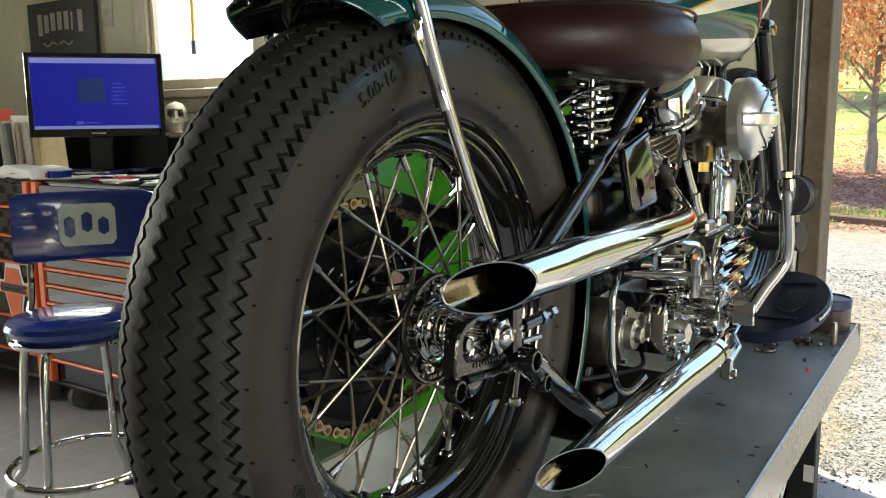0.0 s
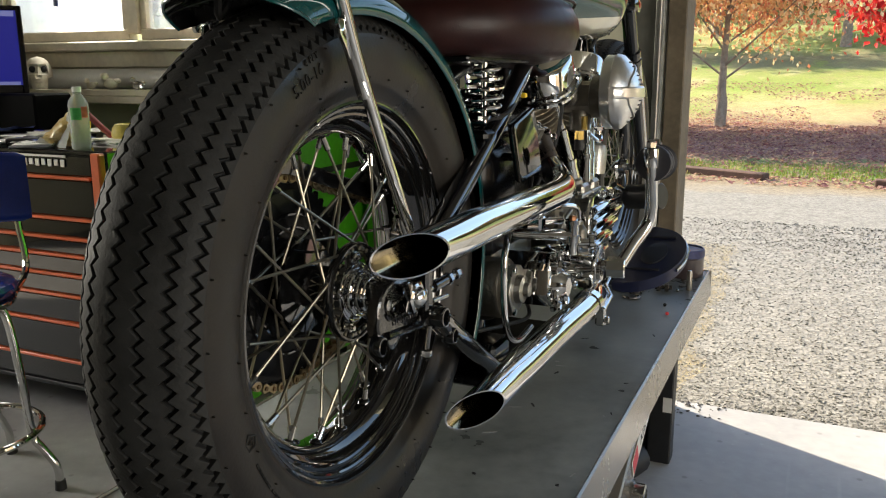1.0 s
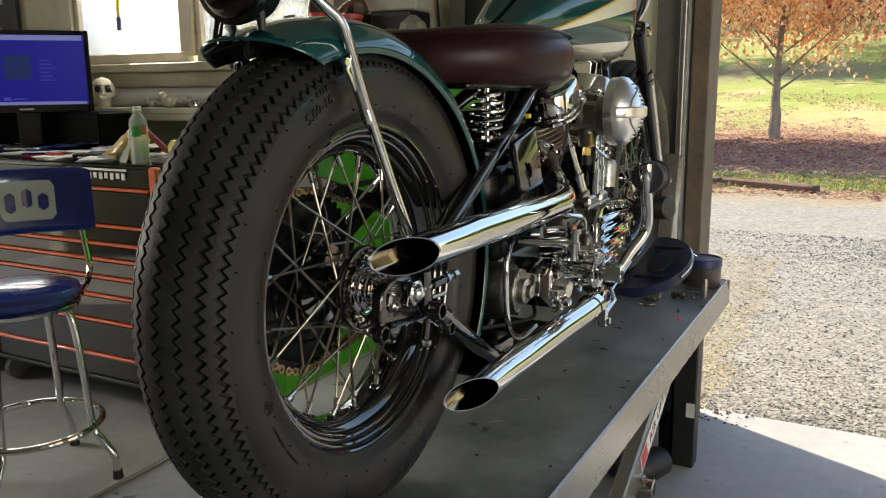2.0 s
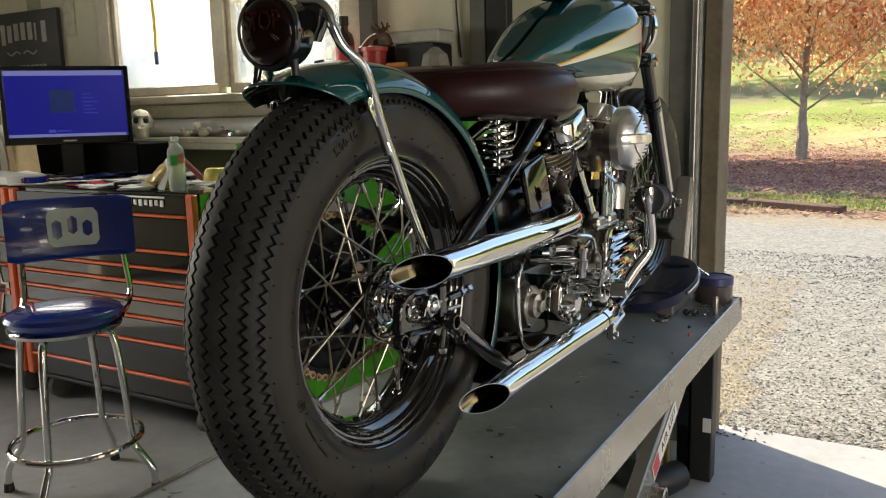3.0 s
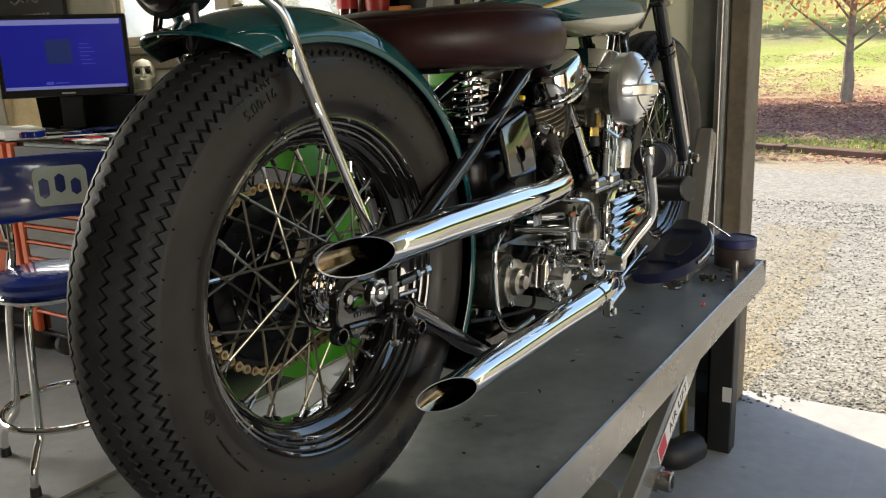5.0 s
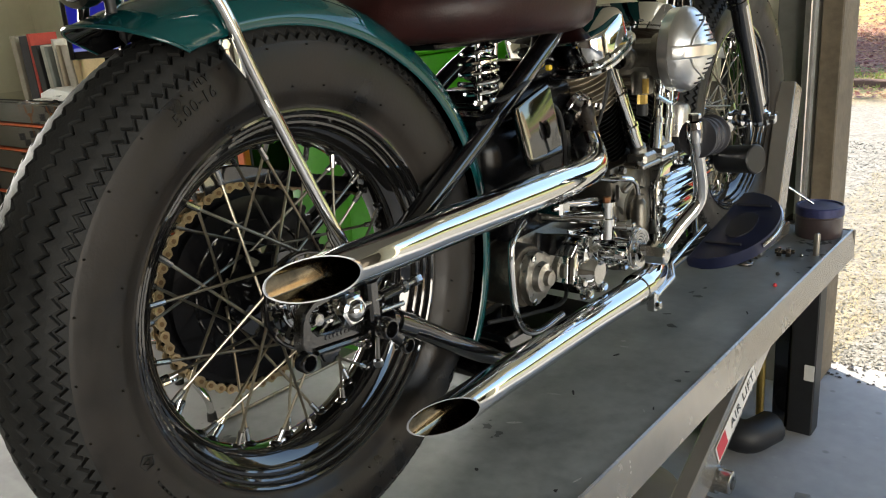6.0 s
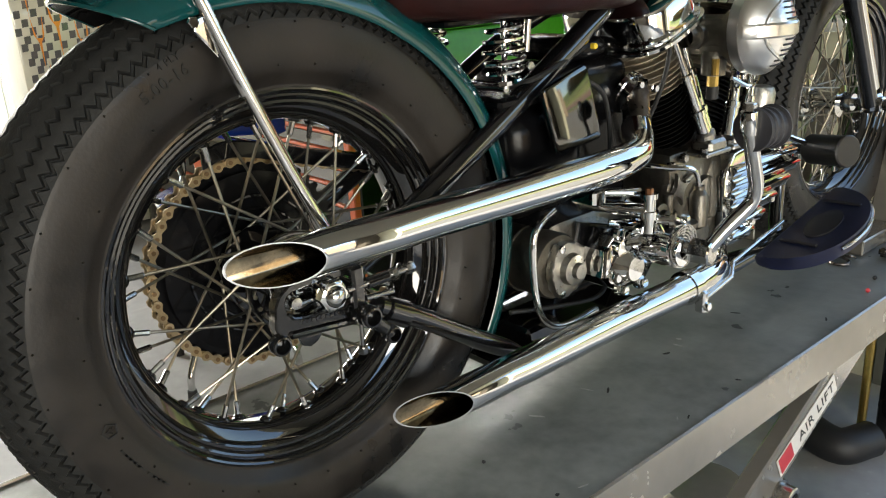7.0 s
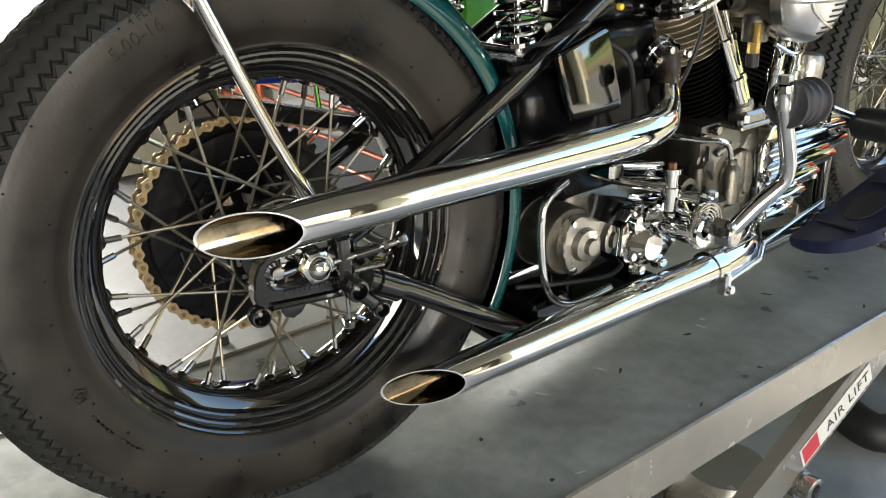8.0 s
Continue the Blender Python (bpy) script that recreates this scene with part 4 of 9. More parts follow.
for sgn in (1, -1):
    bm = B()
    d = Vector((sgn * -0.010, -0.030, 0.085)).normalized()
    lathe(bm, (sgn * 0.105, 0.010, 1.062), d, [(0, 0.008), (0, 0.0095), (0.028, 0.0095), (0.034, 0.0075)], 16)
    rod(bm, (sgn * 0.085, 0.006, 1.068), (sgn * 0.114, 0.006, 1.068), 0.006)
    part("strut_foot", bm, CHROME, strut)
    bm = B()
    d = Vector((sgn * -0.010, -0.031, 0.088)).normalized()
    lathe(bm, (sgn * 0.0885, -0.052, 1.222), d, [(0, 0.0065), (0, 0.0082), (0.016, 0.0082), (0.020, 0.0075), (0.060, 0.0075), (0.064, 0.0082), (0.082, 0.0082), (0.082, 0.0065)], 18)
    prism(bm, [(0.002, 0.0), (-0.018, 0.026), (-0.016, 0.036), (0.004, 0.044)], (0, 1, 0), (0, 0, 1), 0.004, (sgn * 0.082, -0.076, 1.258), 0.001)
    nut(bm, (sgn * 0.084, -0.094, 1.292), (sgn, 0, 0), 0.0055, 0.005)
    part("strut_bracket", bm, CHROME, strut)
LAMP = Vector((0.0, -0.178, 1.379))
BK = Vector((0.02, -1, -0.07)).normalized()
bm = B()
lathe(bm, LAMP, BK, [(-0.046, 0), (-0.046, 0.022), (-0.040, 0.036), (-0.032, 0.0435), (-0.010, 0.0445), (-0.006, 0.0470), (0.004, 0.0480), (0.008, 0.0465), (0.009, 0.041)], 48)
prism(bm, [(-0.034, 0.000), (0.040, -0.008), (0.050, 0.010), (0.054, 0.030), (0.040, 0.036), (-0.034, 0.036)], (1, 0, 0), (0, 0, 1), 0.022, (0, -0.124, 1.376), 0.004)
lamp = part("tail_lamp", bm, BLACK, bike, "round black stop lamp")
bm = B()
lathe(bm, LAMP, BK, [(0.005, 0.043), (0.010, 0.040), (0.014, 0.034), (0.016, 0.017), (0.0165, 0)], 48)
part("lens", bm, REDLENS, lamp, "dark red stop lens")
u, w = frame_of(BK)
side_v = Vector((1, 0.02, 0)).normalized()
up_v = side_v.cross(BK).normalized()
if up_v.z < 0:
    up_v = -up_v
bm = letters("STOP", 0.0245, 0.0008, 1.0)
for v in bm.verts:
    v.co = LAMP + side_v * v.co.x + up_v * (v.co.y * 1.35 + 0.013) + BK * (0.0172 - abs(v.co.x) * 0.085 + v.co.z)
part("lens_word", bm, material("lens_word_red", (0.028, 0.003, 0.003), 0.15, coat=1.0), lamp, "raised word in the lens", flat=True)
bm = B()
for R in (0.025, 0.029):
    pts = [LAMP + side_v * (R * math.cos(a)) + up_v * (R * 0.55 * math.sin(a) - 0.016) + BK * 0.0150 for a in [radians(25 + 13 * k) for k in range(11)]]
    tube(bm, pts, 0.0012, 6)
part("lens_rib", bm, REDLENS, lamp)
bm = B()
tube(bm, curve_points([(-0.03, -0.125, 1.33), (-0.035, -0.12, 1.30), (-0.03, -0.10, 1.33)], 4), 0.004, 8)
part("lamp_cable", bm, MATTBLACK, lamp)
bm = B()
rod(bm, (0.026, -0.165, 1.326), (0.026, -0.165, 1.346), 0.005)
part("lamp_stub", bm, MATTBLACK, lamp)
bm = B()
rod(bm, (-0.055, -0.150, 1.315), (-0.046, -0.145, 1.372), 0.0055)
part("lamp_post", bm, BLACK, lamp)


# solo seat
def seat_mesh(grow=0.0, z0=1.270, h=0.090):
    bm = B()
    rows = []
    n = 48
    levels = [(-0.004, 0.80), (0.0, 0.90), (0.010, 0.965), (0.034, 1.0), (0.052, 0.985), (0.070, 0.93), (0.082, 0.82), (0.088, 0.6), (0.083, 0.3), (0.080, 0.0)]
    for hz, sc in levels:
        row = []
        for k in range(n):
            a = 2 * math.pi * k / n
            ca, sa = math.cos(a), math.sin(a)
            y = 0.365 + sa * (0.290 if sa > 0 else 0.232) * sc
            wid = 0.184 * (1.0 if sa < 0.1 else (1 - 0.50 * ((sa - 0.1) / 0.9) ** 1.8))
            x = ca * wid * sc
            kick = -0.010 * max(0.0, -sa) ** 2 * (hz / 0.088) - 0.008 * max(0.0, sa) * (hz / 0.088) - 0.016 * max(0.0, sa) ** 2
            row.append(bm.verts.new((x, y, z0 + hz / 0.088 * h + kick)))
        rows.append(row)
    for p, q in zip(rows, rows[1:]):
        for k in range(n):
            bm.faces.new((p[k], p[(k + 1) % n], q[(k + 1) % n], q[k]))
    bm.faces.new(rows[0])
    bmesh.ops.remove_doubles(bm, verts=bm.verts, dist=0.0002)
    return bm


seat = part("seat", seat_mesh(), LEATHER, bike, "smooth oxblood leather solo seat", limit=80)
bm = B()
loop = []
for k in range(64):
    a = 2 * math.pi * k / 64
    ca, sa = math.cos(a), math.sin(a)
    wid = 0.184 * (1.0 if sa < 0.1 else (1 - 0.50 * ((sa - 0.1) / 0.9) ** 1.8))
    loop.append((ca * wid * 0.955, 0.365 + sa * (0.290 if sa > 0 else 0.232) * 0.955, 1.345 - 0.008 * max(0.0, -sa) ** 2 - 0.006 * max(0.0, sa) - 0.016 * max(0.0, sa) ** 2))
tube(bm, loop, 0.0022, 6, closed=True)
part("seam", bm, LEATHER, seat)
bm = B()
box(bm, (-0.095, 0.20, 1.260), (0.095, 0.45, 1.269), 0.003)
part("seat_pan", bm, SATINBLACK, seat)
for sgn in (1, -1):
    bm = B()
    pts = []
    for k in range(97):
        t = k / 96
        a = 2 * math.pi * 5.5 * t
        rr = 0.0185 + 0.007 * math.sin(math.pi * t)
        pts.append((sgn * 0.073 + rr * math.cos(a), 0.312 + rr * math.sin(a), 1.186 + 0.072 * t))
    tube(bm, pts, 0.0032, 8)
    rod(bm, (sgn * 0.073, 0.312, 1.176), (sgn * 0.073, 0.312, 1.262), 0.004)
    nut(bm, (sgn * 0.073, 0.312, 1.180), (0, 0, 1), 0.009, 0.006)
    part("seat_spring", bm, CHROME, seat, "chrome coil seat spring")
bm = B()
rod(bm, (-0.075, 0.312, 1.176), (0.075, 0.312, 1.176), 0.005)
rod(bm, (0.055, 0.37, 1.215), (0.055, 0.375, 1.255), 0.005)
rod(bm, (0.0, 0.36, 1.20), (0.070, 0.36, 1.198), 0.004)
nut(bm, (0.068, 0.36, 1.198), XA, 0.007, 0.006)
part("spring_mount", bm, STEEL, bike, "steel seat spring mount")
bm = B()
box(bm, (-0.095, 0.315, 0.985), (0.078, 0.478, 1.149), 0.045, seg=6)
tank = part("oil_tank", bm, SATINBLACK, bike, "gloss black oil tank")
# the last two are plain black blocks added to fill dark gaps by the engine
for name, lo, hi in (("gearbox_cover", (-0.095, 0.335, 0.84), (-0.01, 0.478, 0.984)), ("battery_box", (-0.095, 0.40, 0.95), (0.050, 0.60, 1.185)), ("coil_cover", (-0.095, 0.475, 1.186), (0.050, 0.555, 1.220))):
    bm = B()
    box(bm, lo, hi, 0.02, seg=3)
    part(name, bm, SATINBLACK, bike, "black painted " + name.replace("_", " "))
bm = B()
box(bm, (-0.10, 0.29, 1.150), (0.085, 0.46, 1.166), 0.005)
part("tank_strap", bm, SATINBLACK, tank)
bm = B()
box(bm, (-0.125, 0.36, 0.83), (-0.085, 1.02, 1.06), 0.03, seg=4)
part("primary_case", bm, BLACK, bike, "gloss black primary chain case")
bm = B()
prism(bm, [(-0.053, 0.036), (-0.049, 0.042), (0.022, 0.064), (0.029, 0.060), (0.050, -0.032), (0.046, -0.038), (-0.026, -0.046), (-0.032, -0.042)], (0.08, 0.997, 0), (-0.05, 0.0, 0.999), 0.012, (0.100, 0.40, 1.13), 0.004)
rod(bm, (0.05, 0.39, 1.12), (0.10, 0.39, 1.12), 0.006)
part("polished_panel", bm, DIMCHROME, tank, "polished leaning side panel")


# fuel tank halves
def tank_line(y):
    """Height of the line between teal and cream."""
    return 1.366 + 0.30 * (y - 0.60)


def tank_mesh(sgn):
    bm = B()
    rows = []
    n = 60
    for i in range(n + 1):
        f = i / n
        y = 0.465 + f * 0.615
        g = max(0.0, 1 - ((f - 0.70) / (0.70 if f < 0.70 else 0.30)) ** 2) ** 0.55 if 0 < f < 1 else 0.0
        top = 1.372 + 0.165 * math.sin(min(1.0, f / 0.78) * math.pi / 2) ** 1.15 - (0.05 * ((f - 0.78) / 0.22) ** 2 if f > 0.78 else 0)
        bot = 1.358 - 0.045 * min(1.0, f * 1.6)
        wid = 0.008 + 0.138 * g * (0.55 + 0.45 * f)
        mid, half = (top + bot) / 2, (top - bot) / 2 * (0.25 + 0.75 * min(1.0, g * 1.25))
        if f > 0.9:
            half *= 1 - 0.35 * (f - 0.9) / 0.1
        row = []
        for k in range(41):
            a = -math.pi / 2 + math.pi * k / 40
            ex = abs(math.cos(a)) ** 0.62
            ez = math.copysign(abs(math.sin(a)) ** 0.72, math.sin(a))
            row.append(bm.verts.new((sgn * (0.006 + wid * ex), y, mid + half * ez)))
        rows.append(row)
    for p, q in zip(rows, rows[1:]):
        for k in range(40):
            bm.faces.new((p[k], p[k + 1], q[k + 1], q[k]))
        bm.faces.new((p[0], q[0], q[-1], p[-1]))
    bm.faces.new(rows[0])
    bm.faces.new(rows[-1])
    for co, no in (((0, 0.60, tank_line(0.60)), (0, -0.30, 1.0)), ((0, 0.52, 1.345), (0, -0.188, 1.0)), ((0, 0.56, 1.330), (0, -0.072, 1.0))):
        bmesh.ops.bisect_plane(bm, geom=bm.verts[:] + bm.edges[:] + bm.faces[:], plane_co=co, plane_no=no)
    for f in bm.faces:
        c = f.calc_center_median()
        below = abs(c.x) > 0.02 and c.z < tank_line(c.y)
        spear = 1.330 + 0.072 * (c.y - 0.56) < c.z < 1.345 + 0.188 * (c.y - 0.52)
        f.material_index = 1 if below and not spear else 0
    return bm


for sgn in (1, -1):
    shell = tank_mesh(sgn)
    edge = []
    for e in shell.edges:
        if len(e.link_faces) == 2 and e.link_faces[0].material_index != e.link_faces[1].material_index:
            edge.append((e.verts[0].co.copy(), e.verts[1].co.copy()))
    half = part("fuel_tank", shell, [TEAL, CREAM], bike, "teal fuel tank half with a cream panel", limit=70)
    line = sorted({(round(p.y, 4), round(p.x, 4), round(p.z, 4)) for pq in edge for p in pq})
    if len(line) > 3:
        pts = [Vector((x, y, z)) for y, x, z in line if abs(z - tank_line(y)) < 0.0015]
        sm = [(pts[max(i - 3, 0)] + pts[max(i - 1, 0)] + pts[i] + pts[min(i + 1, len(pts) - 1)] + pts[min(i + 3, len(pts) - 1)]) / 5 + Vector((sgn * 0.0012, 0, 0)) for i in range(0, len(pts), 2)]
        bm = B()
        tube(bm, sm, 0.0028, 6)
        part("pinstripe", bm, GOLD, half, "gold pinstripe")
bm = B()
prism(bm, [(0.0, -0.022), (0.16, -0.028), (0.30, -0.032), (0.33, 0.0), (0.30, 0.032), (0.16, 0.028), (0.0, 0.022)], (0, 1, 0.07), (-1, 0, 0), 0.014, (0, 0.72, 1.508), 0.004)
part("tank_console", bm, CHROME, bike, "chrome tank console")
bm = B()
for y in (0.92,):
    for sgn in (1, -1):
        bm = B()
        lathe(bm, (sgn * 0.055, y, 1.495 + (y - 0.7) * 0.12), (sgn * 0.15, 0, 1), [(0, 0.026), (0.012, 0.026), (0.016, 0.022), (0.017, 0)], 24)
        part("filler_cap", bm, CHROME, bike)

# engine
CR = Vector((0, 0.785, 0.93))


def cylinder(lean, name):
    d = Vector((0, math.sin(lean), math.cos(lean)))
    bm = B()
    prof = []
    h = 0.092
    for k in range(15):
        prof += [(h, 0.048), (h, 0.0615), (h + 0.0022, 0.0615), (h + 0.0022, 0.048)]
        h += 0.0078
    barrel = part(name, lathe(bm, CR, d, [(0.06, 0)] + prof + [(h + 0.01, 0)], 40), BARREL, bike, "black finned cylinder barrel")
    bm = B()
    prof = []
    for k in range(9):
        r = 0.0685 - abs(k - 4) * 0.0016
        prof += [(h, 0.050), (h + 0.0006, r - 0.001), (h + 0.0012, r), (h + 0.0022, r), (h + 0.0028, r - 0.001), (h + 0.0034, 0.050)]
        h += 0.0095
    part("cylinder_head", lathe(bm, CR, d, [(h - 0.085, 0)] + prof + [(h + 0.006, 0)], 44), HEADALLOY, bike, "raw finned alloy cylinder head")
    bm = B()
    m = Matrix.Translation(CR + d * (h + 0.012) + Vector((0.008, -0.014, 0))) @ Matrix.Rotation(-lean, 4, 'X')
    rows = []
    prof = [(0.0, 0.104, 0.080), (0.001, 0.107, 0.083), (0.006, 0.107, 0.083), (0.0072, 0.105, 0.081), (0.0072, 0.100, 0.075), (0.0095, 0.100, 0.075), (0.0105, 0.103, 0.0785), (0.0145, 0.103, 0.0785), (0.0155, 0.101, 0.076), (0.0175, 0.097, 0.0705), (0.050, 0.095, 0.069), (0.055, 0.092, 0.066), (0.0575, 0.086, 0.060), (0.0585, 0.076, 0.050)]
    for z, gx, gy in prof:
        rows.append([bm.verts.new(m @ Vector((gx * math.copysign(abs(math.cos(2 * math.pi * k / 56)) ** 0.55, math.cos(2 * math.pi * k / 56)), gy * math.copysign(abs(math.sin(2 * math.pi * k / 56)) ** 0.65, math.sin(2 * math.pi * k / 56)), z))) for k in range(56)])
    for p, q in zip(rows, rows[1:]):
        for k in range(56):
            bm.faces.new((p[k], p[(k + 1) % 56], q[(k + 1) % 56], q[k]))
    bm.faces.new(rows[0])
    bm.faces.new(rows[-1])
    cover = part("rocker_cover", bm, CHROME, bike, "chrome pan-shaped rocker cover")
    for k in range(12):
        t = 2 * math.pi * (k + 0.5) / 12
        bm = B()
        nut(bm, m @ Vector((0.1015 * math.copysign(abs(math.cos(t)) ** 0.55, math.cos(t)), 0.0765 * math.copysign(abs(math.sin(t)) ** 0.65, math.sin(t)), 0.014)), d, 0.0045, 0.005)
        part("cover_bolt", bm, CHROME, cover)


cylinder(radians(-22.5), "rear_cylinder")
cylinder(radians(22.5), "front_cylinder")
bm = B()
lathe(bm, CR, XA, [(-0.075, 0), (-0.075, 0.09), (-0.06, 0.108), (0.055, 0.108), (0.07, 0.095), (0.07, 0)], 48)
box(bm, (-0.07, 0.675, 0.93), (0.075, 0.90, 1.022), 0.014, seg=2)
lathe(bm, CR + Vector((0.06, -0.02, 0.0)), XA, [(0, 0.098), (0.010, 0.096), (0.016, 0.086), (0.017, 0.04), (0.026, 0.036), (0.027, 0)], 48)
box(bm, (-0.06, 0.42, 0.84), (0.05, 0.62, 0.97), 0.02, seg=3)
lathe(bm, (0, 0.90, 0.93), XA, [(-0.07, 0), (-0.07, 0.085), (0.05, 0.085), (0.058, 0.075), (0.058, 0)], 40)
crankcase = part("crankcase", bm, ALLOY, bike, "cast alloy crankcase")
bm = B()
star = []
for k in range(16):
    t = 2 * math.pi * k / 16 + 0.3
    r = 0.030 if k % 4 == 0 else 0.013 if k % 2 else 0.010
    star.append((r * math.cos(t), r * math.sin(t)))
prism(bm, star, (0, 1, 0), (0, 0, 1), 0.008, (0.078, 0.690, 0.962), 0.002)
rod(bm, (0.082, 0.705, 0.972), (0.086, 0.735, 0.985), 0.004)
part("case_web", bm, PALEALLOY, crankcase, "pale cast star-shaped web")
for y, z in ((0.665, 1.005), (0.70, 1.012), (0.672, 0.925), (0.735, 0.905)):
    bm = B()
    nut(bm, (0.078, y, z), XA, 0.008, 0.010)
    part("case_bolt", bm, STEEL, crankcase)
# ribbed chrome timing cover
bm = B()
cov = [(-0.125, -0.085), (-0.085, -0.100), (-0.03, -0.085), (0.03, -0.050), (0.085, 0.000), (0.105, 0.025), (0.100, 0.045), (0.06, 0.060), (-0.02, 0.068), (-0.10, 0.060), (-0.128, 0.02)]
prism(bm, cov, (0, 1, 0), (0, 0, 1), 0.044, (0.068, 0.905, 0.945), 0.008)
timing = part("timing_cover", bm, CHROME, bike, "chrome ribbed timing cover")
for k, (z, y1) in enumerate(((0.862, 0.850), (0.885, 0.885), (0.908, 0.922), (0.931, 0.966), (0.954, 0.998), (0.977, 0.985))):
    bm = B()
    prism(bm, [(-0.007, -0.004), (-0.0065, 0.004), (-0.004, 0.008), (0.0, 0.010), (0.004, 0.008), (0.0065, 0.004), (0.0155, 0.0005), (0.0155, -0.004)], (0, 0, -1), XA, 0.780 - y1, (0.116, 0.790, z), 0.0006)
    part("rib", bm, CHROME, timing)
for y, z in ((0.785, 0.925), (0.792, 0.862), (0.862, 0.872), (0.925, 0.900), (0.985, 0.958), (0.945, 0.992), (0.870, 1.000)):
    bm = B()
    lathe(bm, (0.110, y, z), XA, [(0, 0.0085), (0.008, 0.0085), (0.012, 0.006), (0.012, 0)], 16)
    part("cover_screw", bm, CHROME, timing)
# tappet blocks and pushrod tubes
for y in (0.758, 0.835):
    bm = B()
    box(bm, (0.068, y - 0.036, 1.010), (0.112, y + 0.034, 1.018), 0.002)
    box(bm, (0.072, y - 0.024, 1.015), (0.110, y + 0.024, 1.036), 0.005)
    lathe(bm, (0.090, y - 0.006, 1.028), (-0.1, -0.28, 1), [(0, 0.0145), (0.016, 0.0145), (0.020, 0.011)], 18)
    lathe(bm, (0.078, y + 0.015, 1.028), (-0.1, -0.2, 1), [(0, 0.0145), (0.016, 0.0145), (0.020, 0.011)], 18)
    block = part("tappet_block", bm, PALEALLOY, bike, "alloy tappet block")
    for dy in (-0.028, 0.027):
        bm = B()
        nut(bm, (0.100, y + dy, 1.018), (0, 0, 1), 0.006, 0.007)
        part("block_bolt", bm, STEEL, block)
for p, q in (((0.090, 0.753, 1.030), (0.056, 0.690, 1.212)), ((0.078, 0.775, 1.030), (0.044, 0.722, 1.222)), ((0.092, 0.812, 1.030), (0.072, 0.875, 1.212)), ((0.086, 0.868, 1.030), (0.066, 0.938, 1.212))):
    bm = B()
    p, q = Vector(p), Vector(q)
    L = (q - p).length
    lathe(bm, p, q - p, [(0, 0.011), (L * 0.24, 0.011), (L * 0.245, 0.013), (L * 0.29, 0.013), (L * 0.30, 0.0095), (L * 0.56, 0.0095), (L * 0.565, 0.011), (L * 0.61, 0.011), (L * 0.62, 0.008), (L, 0.008)], 18)
    part("pushrod_tube", bm, CHROME, bike, "telescopic chrome pushrod tube")
# carburettor and air cleaner
bm = B()
box(bm, (0.050, 0.745, 1.168), (0.118, 0.800, 1.225), 0.008, seg=2)
lathe(bm, (0.092, 0.757, 1.138), (0, 0, 1), [(0, 0), (0, 0.019), (0.030, 0.020), (0.038, 0.017)], 24)
lathe(bm, (0.06, 0.77, 1.20), XA, [(0, 0.030), (0.05, 0.030), (0.055, 0.04), (0.08, 0.04)], 24)
lathe(bm, (0.075, 0.70, 1.200), (0, 1, 0), [(0, 0.015), (0.02, 0.015), (0.022, 0.020), (0.030, 0.020), (0.032, 0.016), (0.06, 0.016)], 20)
carb = part("carburettor", bm, ALLOY, bike, "alloy carburettor")
bm = B()
lathe(bm, (0.110, 0.775, 1.160), (0, 0, 1), [(0, 0), (0, 0.008), (0.012, 0.009), (0.07, 0.009), (0.074, 0.006), (0.074, 0)], 16)
rod(bm, (0.118, 0.80, 1.128), (0.118, 0.80, 1.168), 0.006, seg=12)
nut(bm, (0.118, 0.80, 1.135), (0, 0, 1), 0.009, 0.008)
tube(bm, curve_points([(0.10, 0.80, 1.128), (0.112, 0.83, 1.112), (0.108, 0.865, 1.118), (0.09, 0.90, 1.15)], 5), 0.004, 8)
part("fuel_fitting", bm, CHROME, carb, "chrome fuel fitting and line")
bm = B()
lathe(bm, (0.092, 0.757, 1.118), (0, 0, 1), [(0, 0), (0, 0.009), (0.018, 0.009), (0.018, 0)], 6)
rod(bm, (0.105, 0.742, 1.14), (0.105, 0.742, 1.165), 0.006, seg=8)
part("brass_fitting", bm, BRASS, carb, "brass float bowl fitting")
bm = B()
rod(bm, (0.092, 0.757, 1.100), (0.092, 0.757, 1.120), 0.010, seg=16)
part("bowl_base", bm, MATTBLACK, carb)
AC = Vector((0.158, 0.782, 1.209))
bm = B()
lathe(bm, AC, XA, [(-0.022, 0), (-0.022, 0.066), (-0.020, 0.069), (-0.004, 0.069), (-0.002, 0.071), (0.008, 0.0685), (0.018, 0.059), (0.028, 0.046), (0.037, 0.031), (0.043, 0.015), (0.045, 0)], 56)
cleaner = part("air_cleaner", bm, SILVERPAINT, bike, "satin silver domed air cleaner")
bm = B()
dome = [(0.0, 0.071), (0.008, 0.0685), (0.018, 0.059), (0.028, 0.046), (0.037, 0.031), (0.043, 0.015), (0.045, 0.0)]


def dome_x(rad):
    """How far the dome stands out at a distance from its middle."""
    for (xa, ra), (xb, rb) in zip(dome, dome[1:]):
        if rb <= rad <= ra and ra > rb:
            return xa + (xb - xa) * (ra - rad) / (ra - rb)
    return 0.0


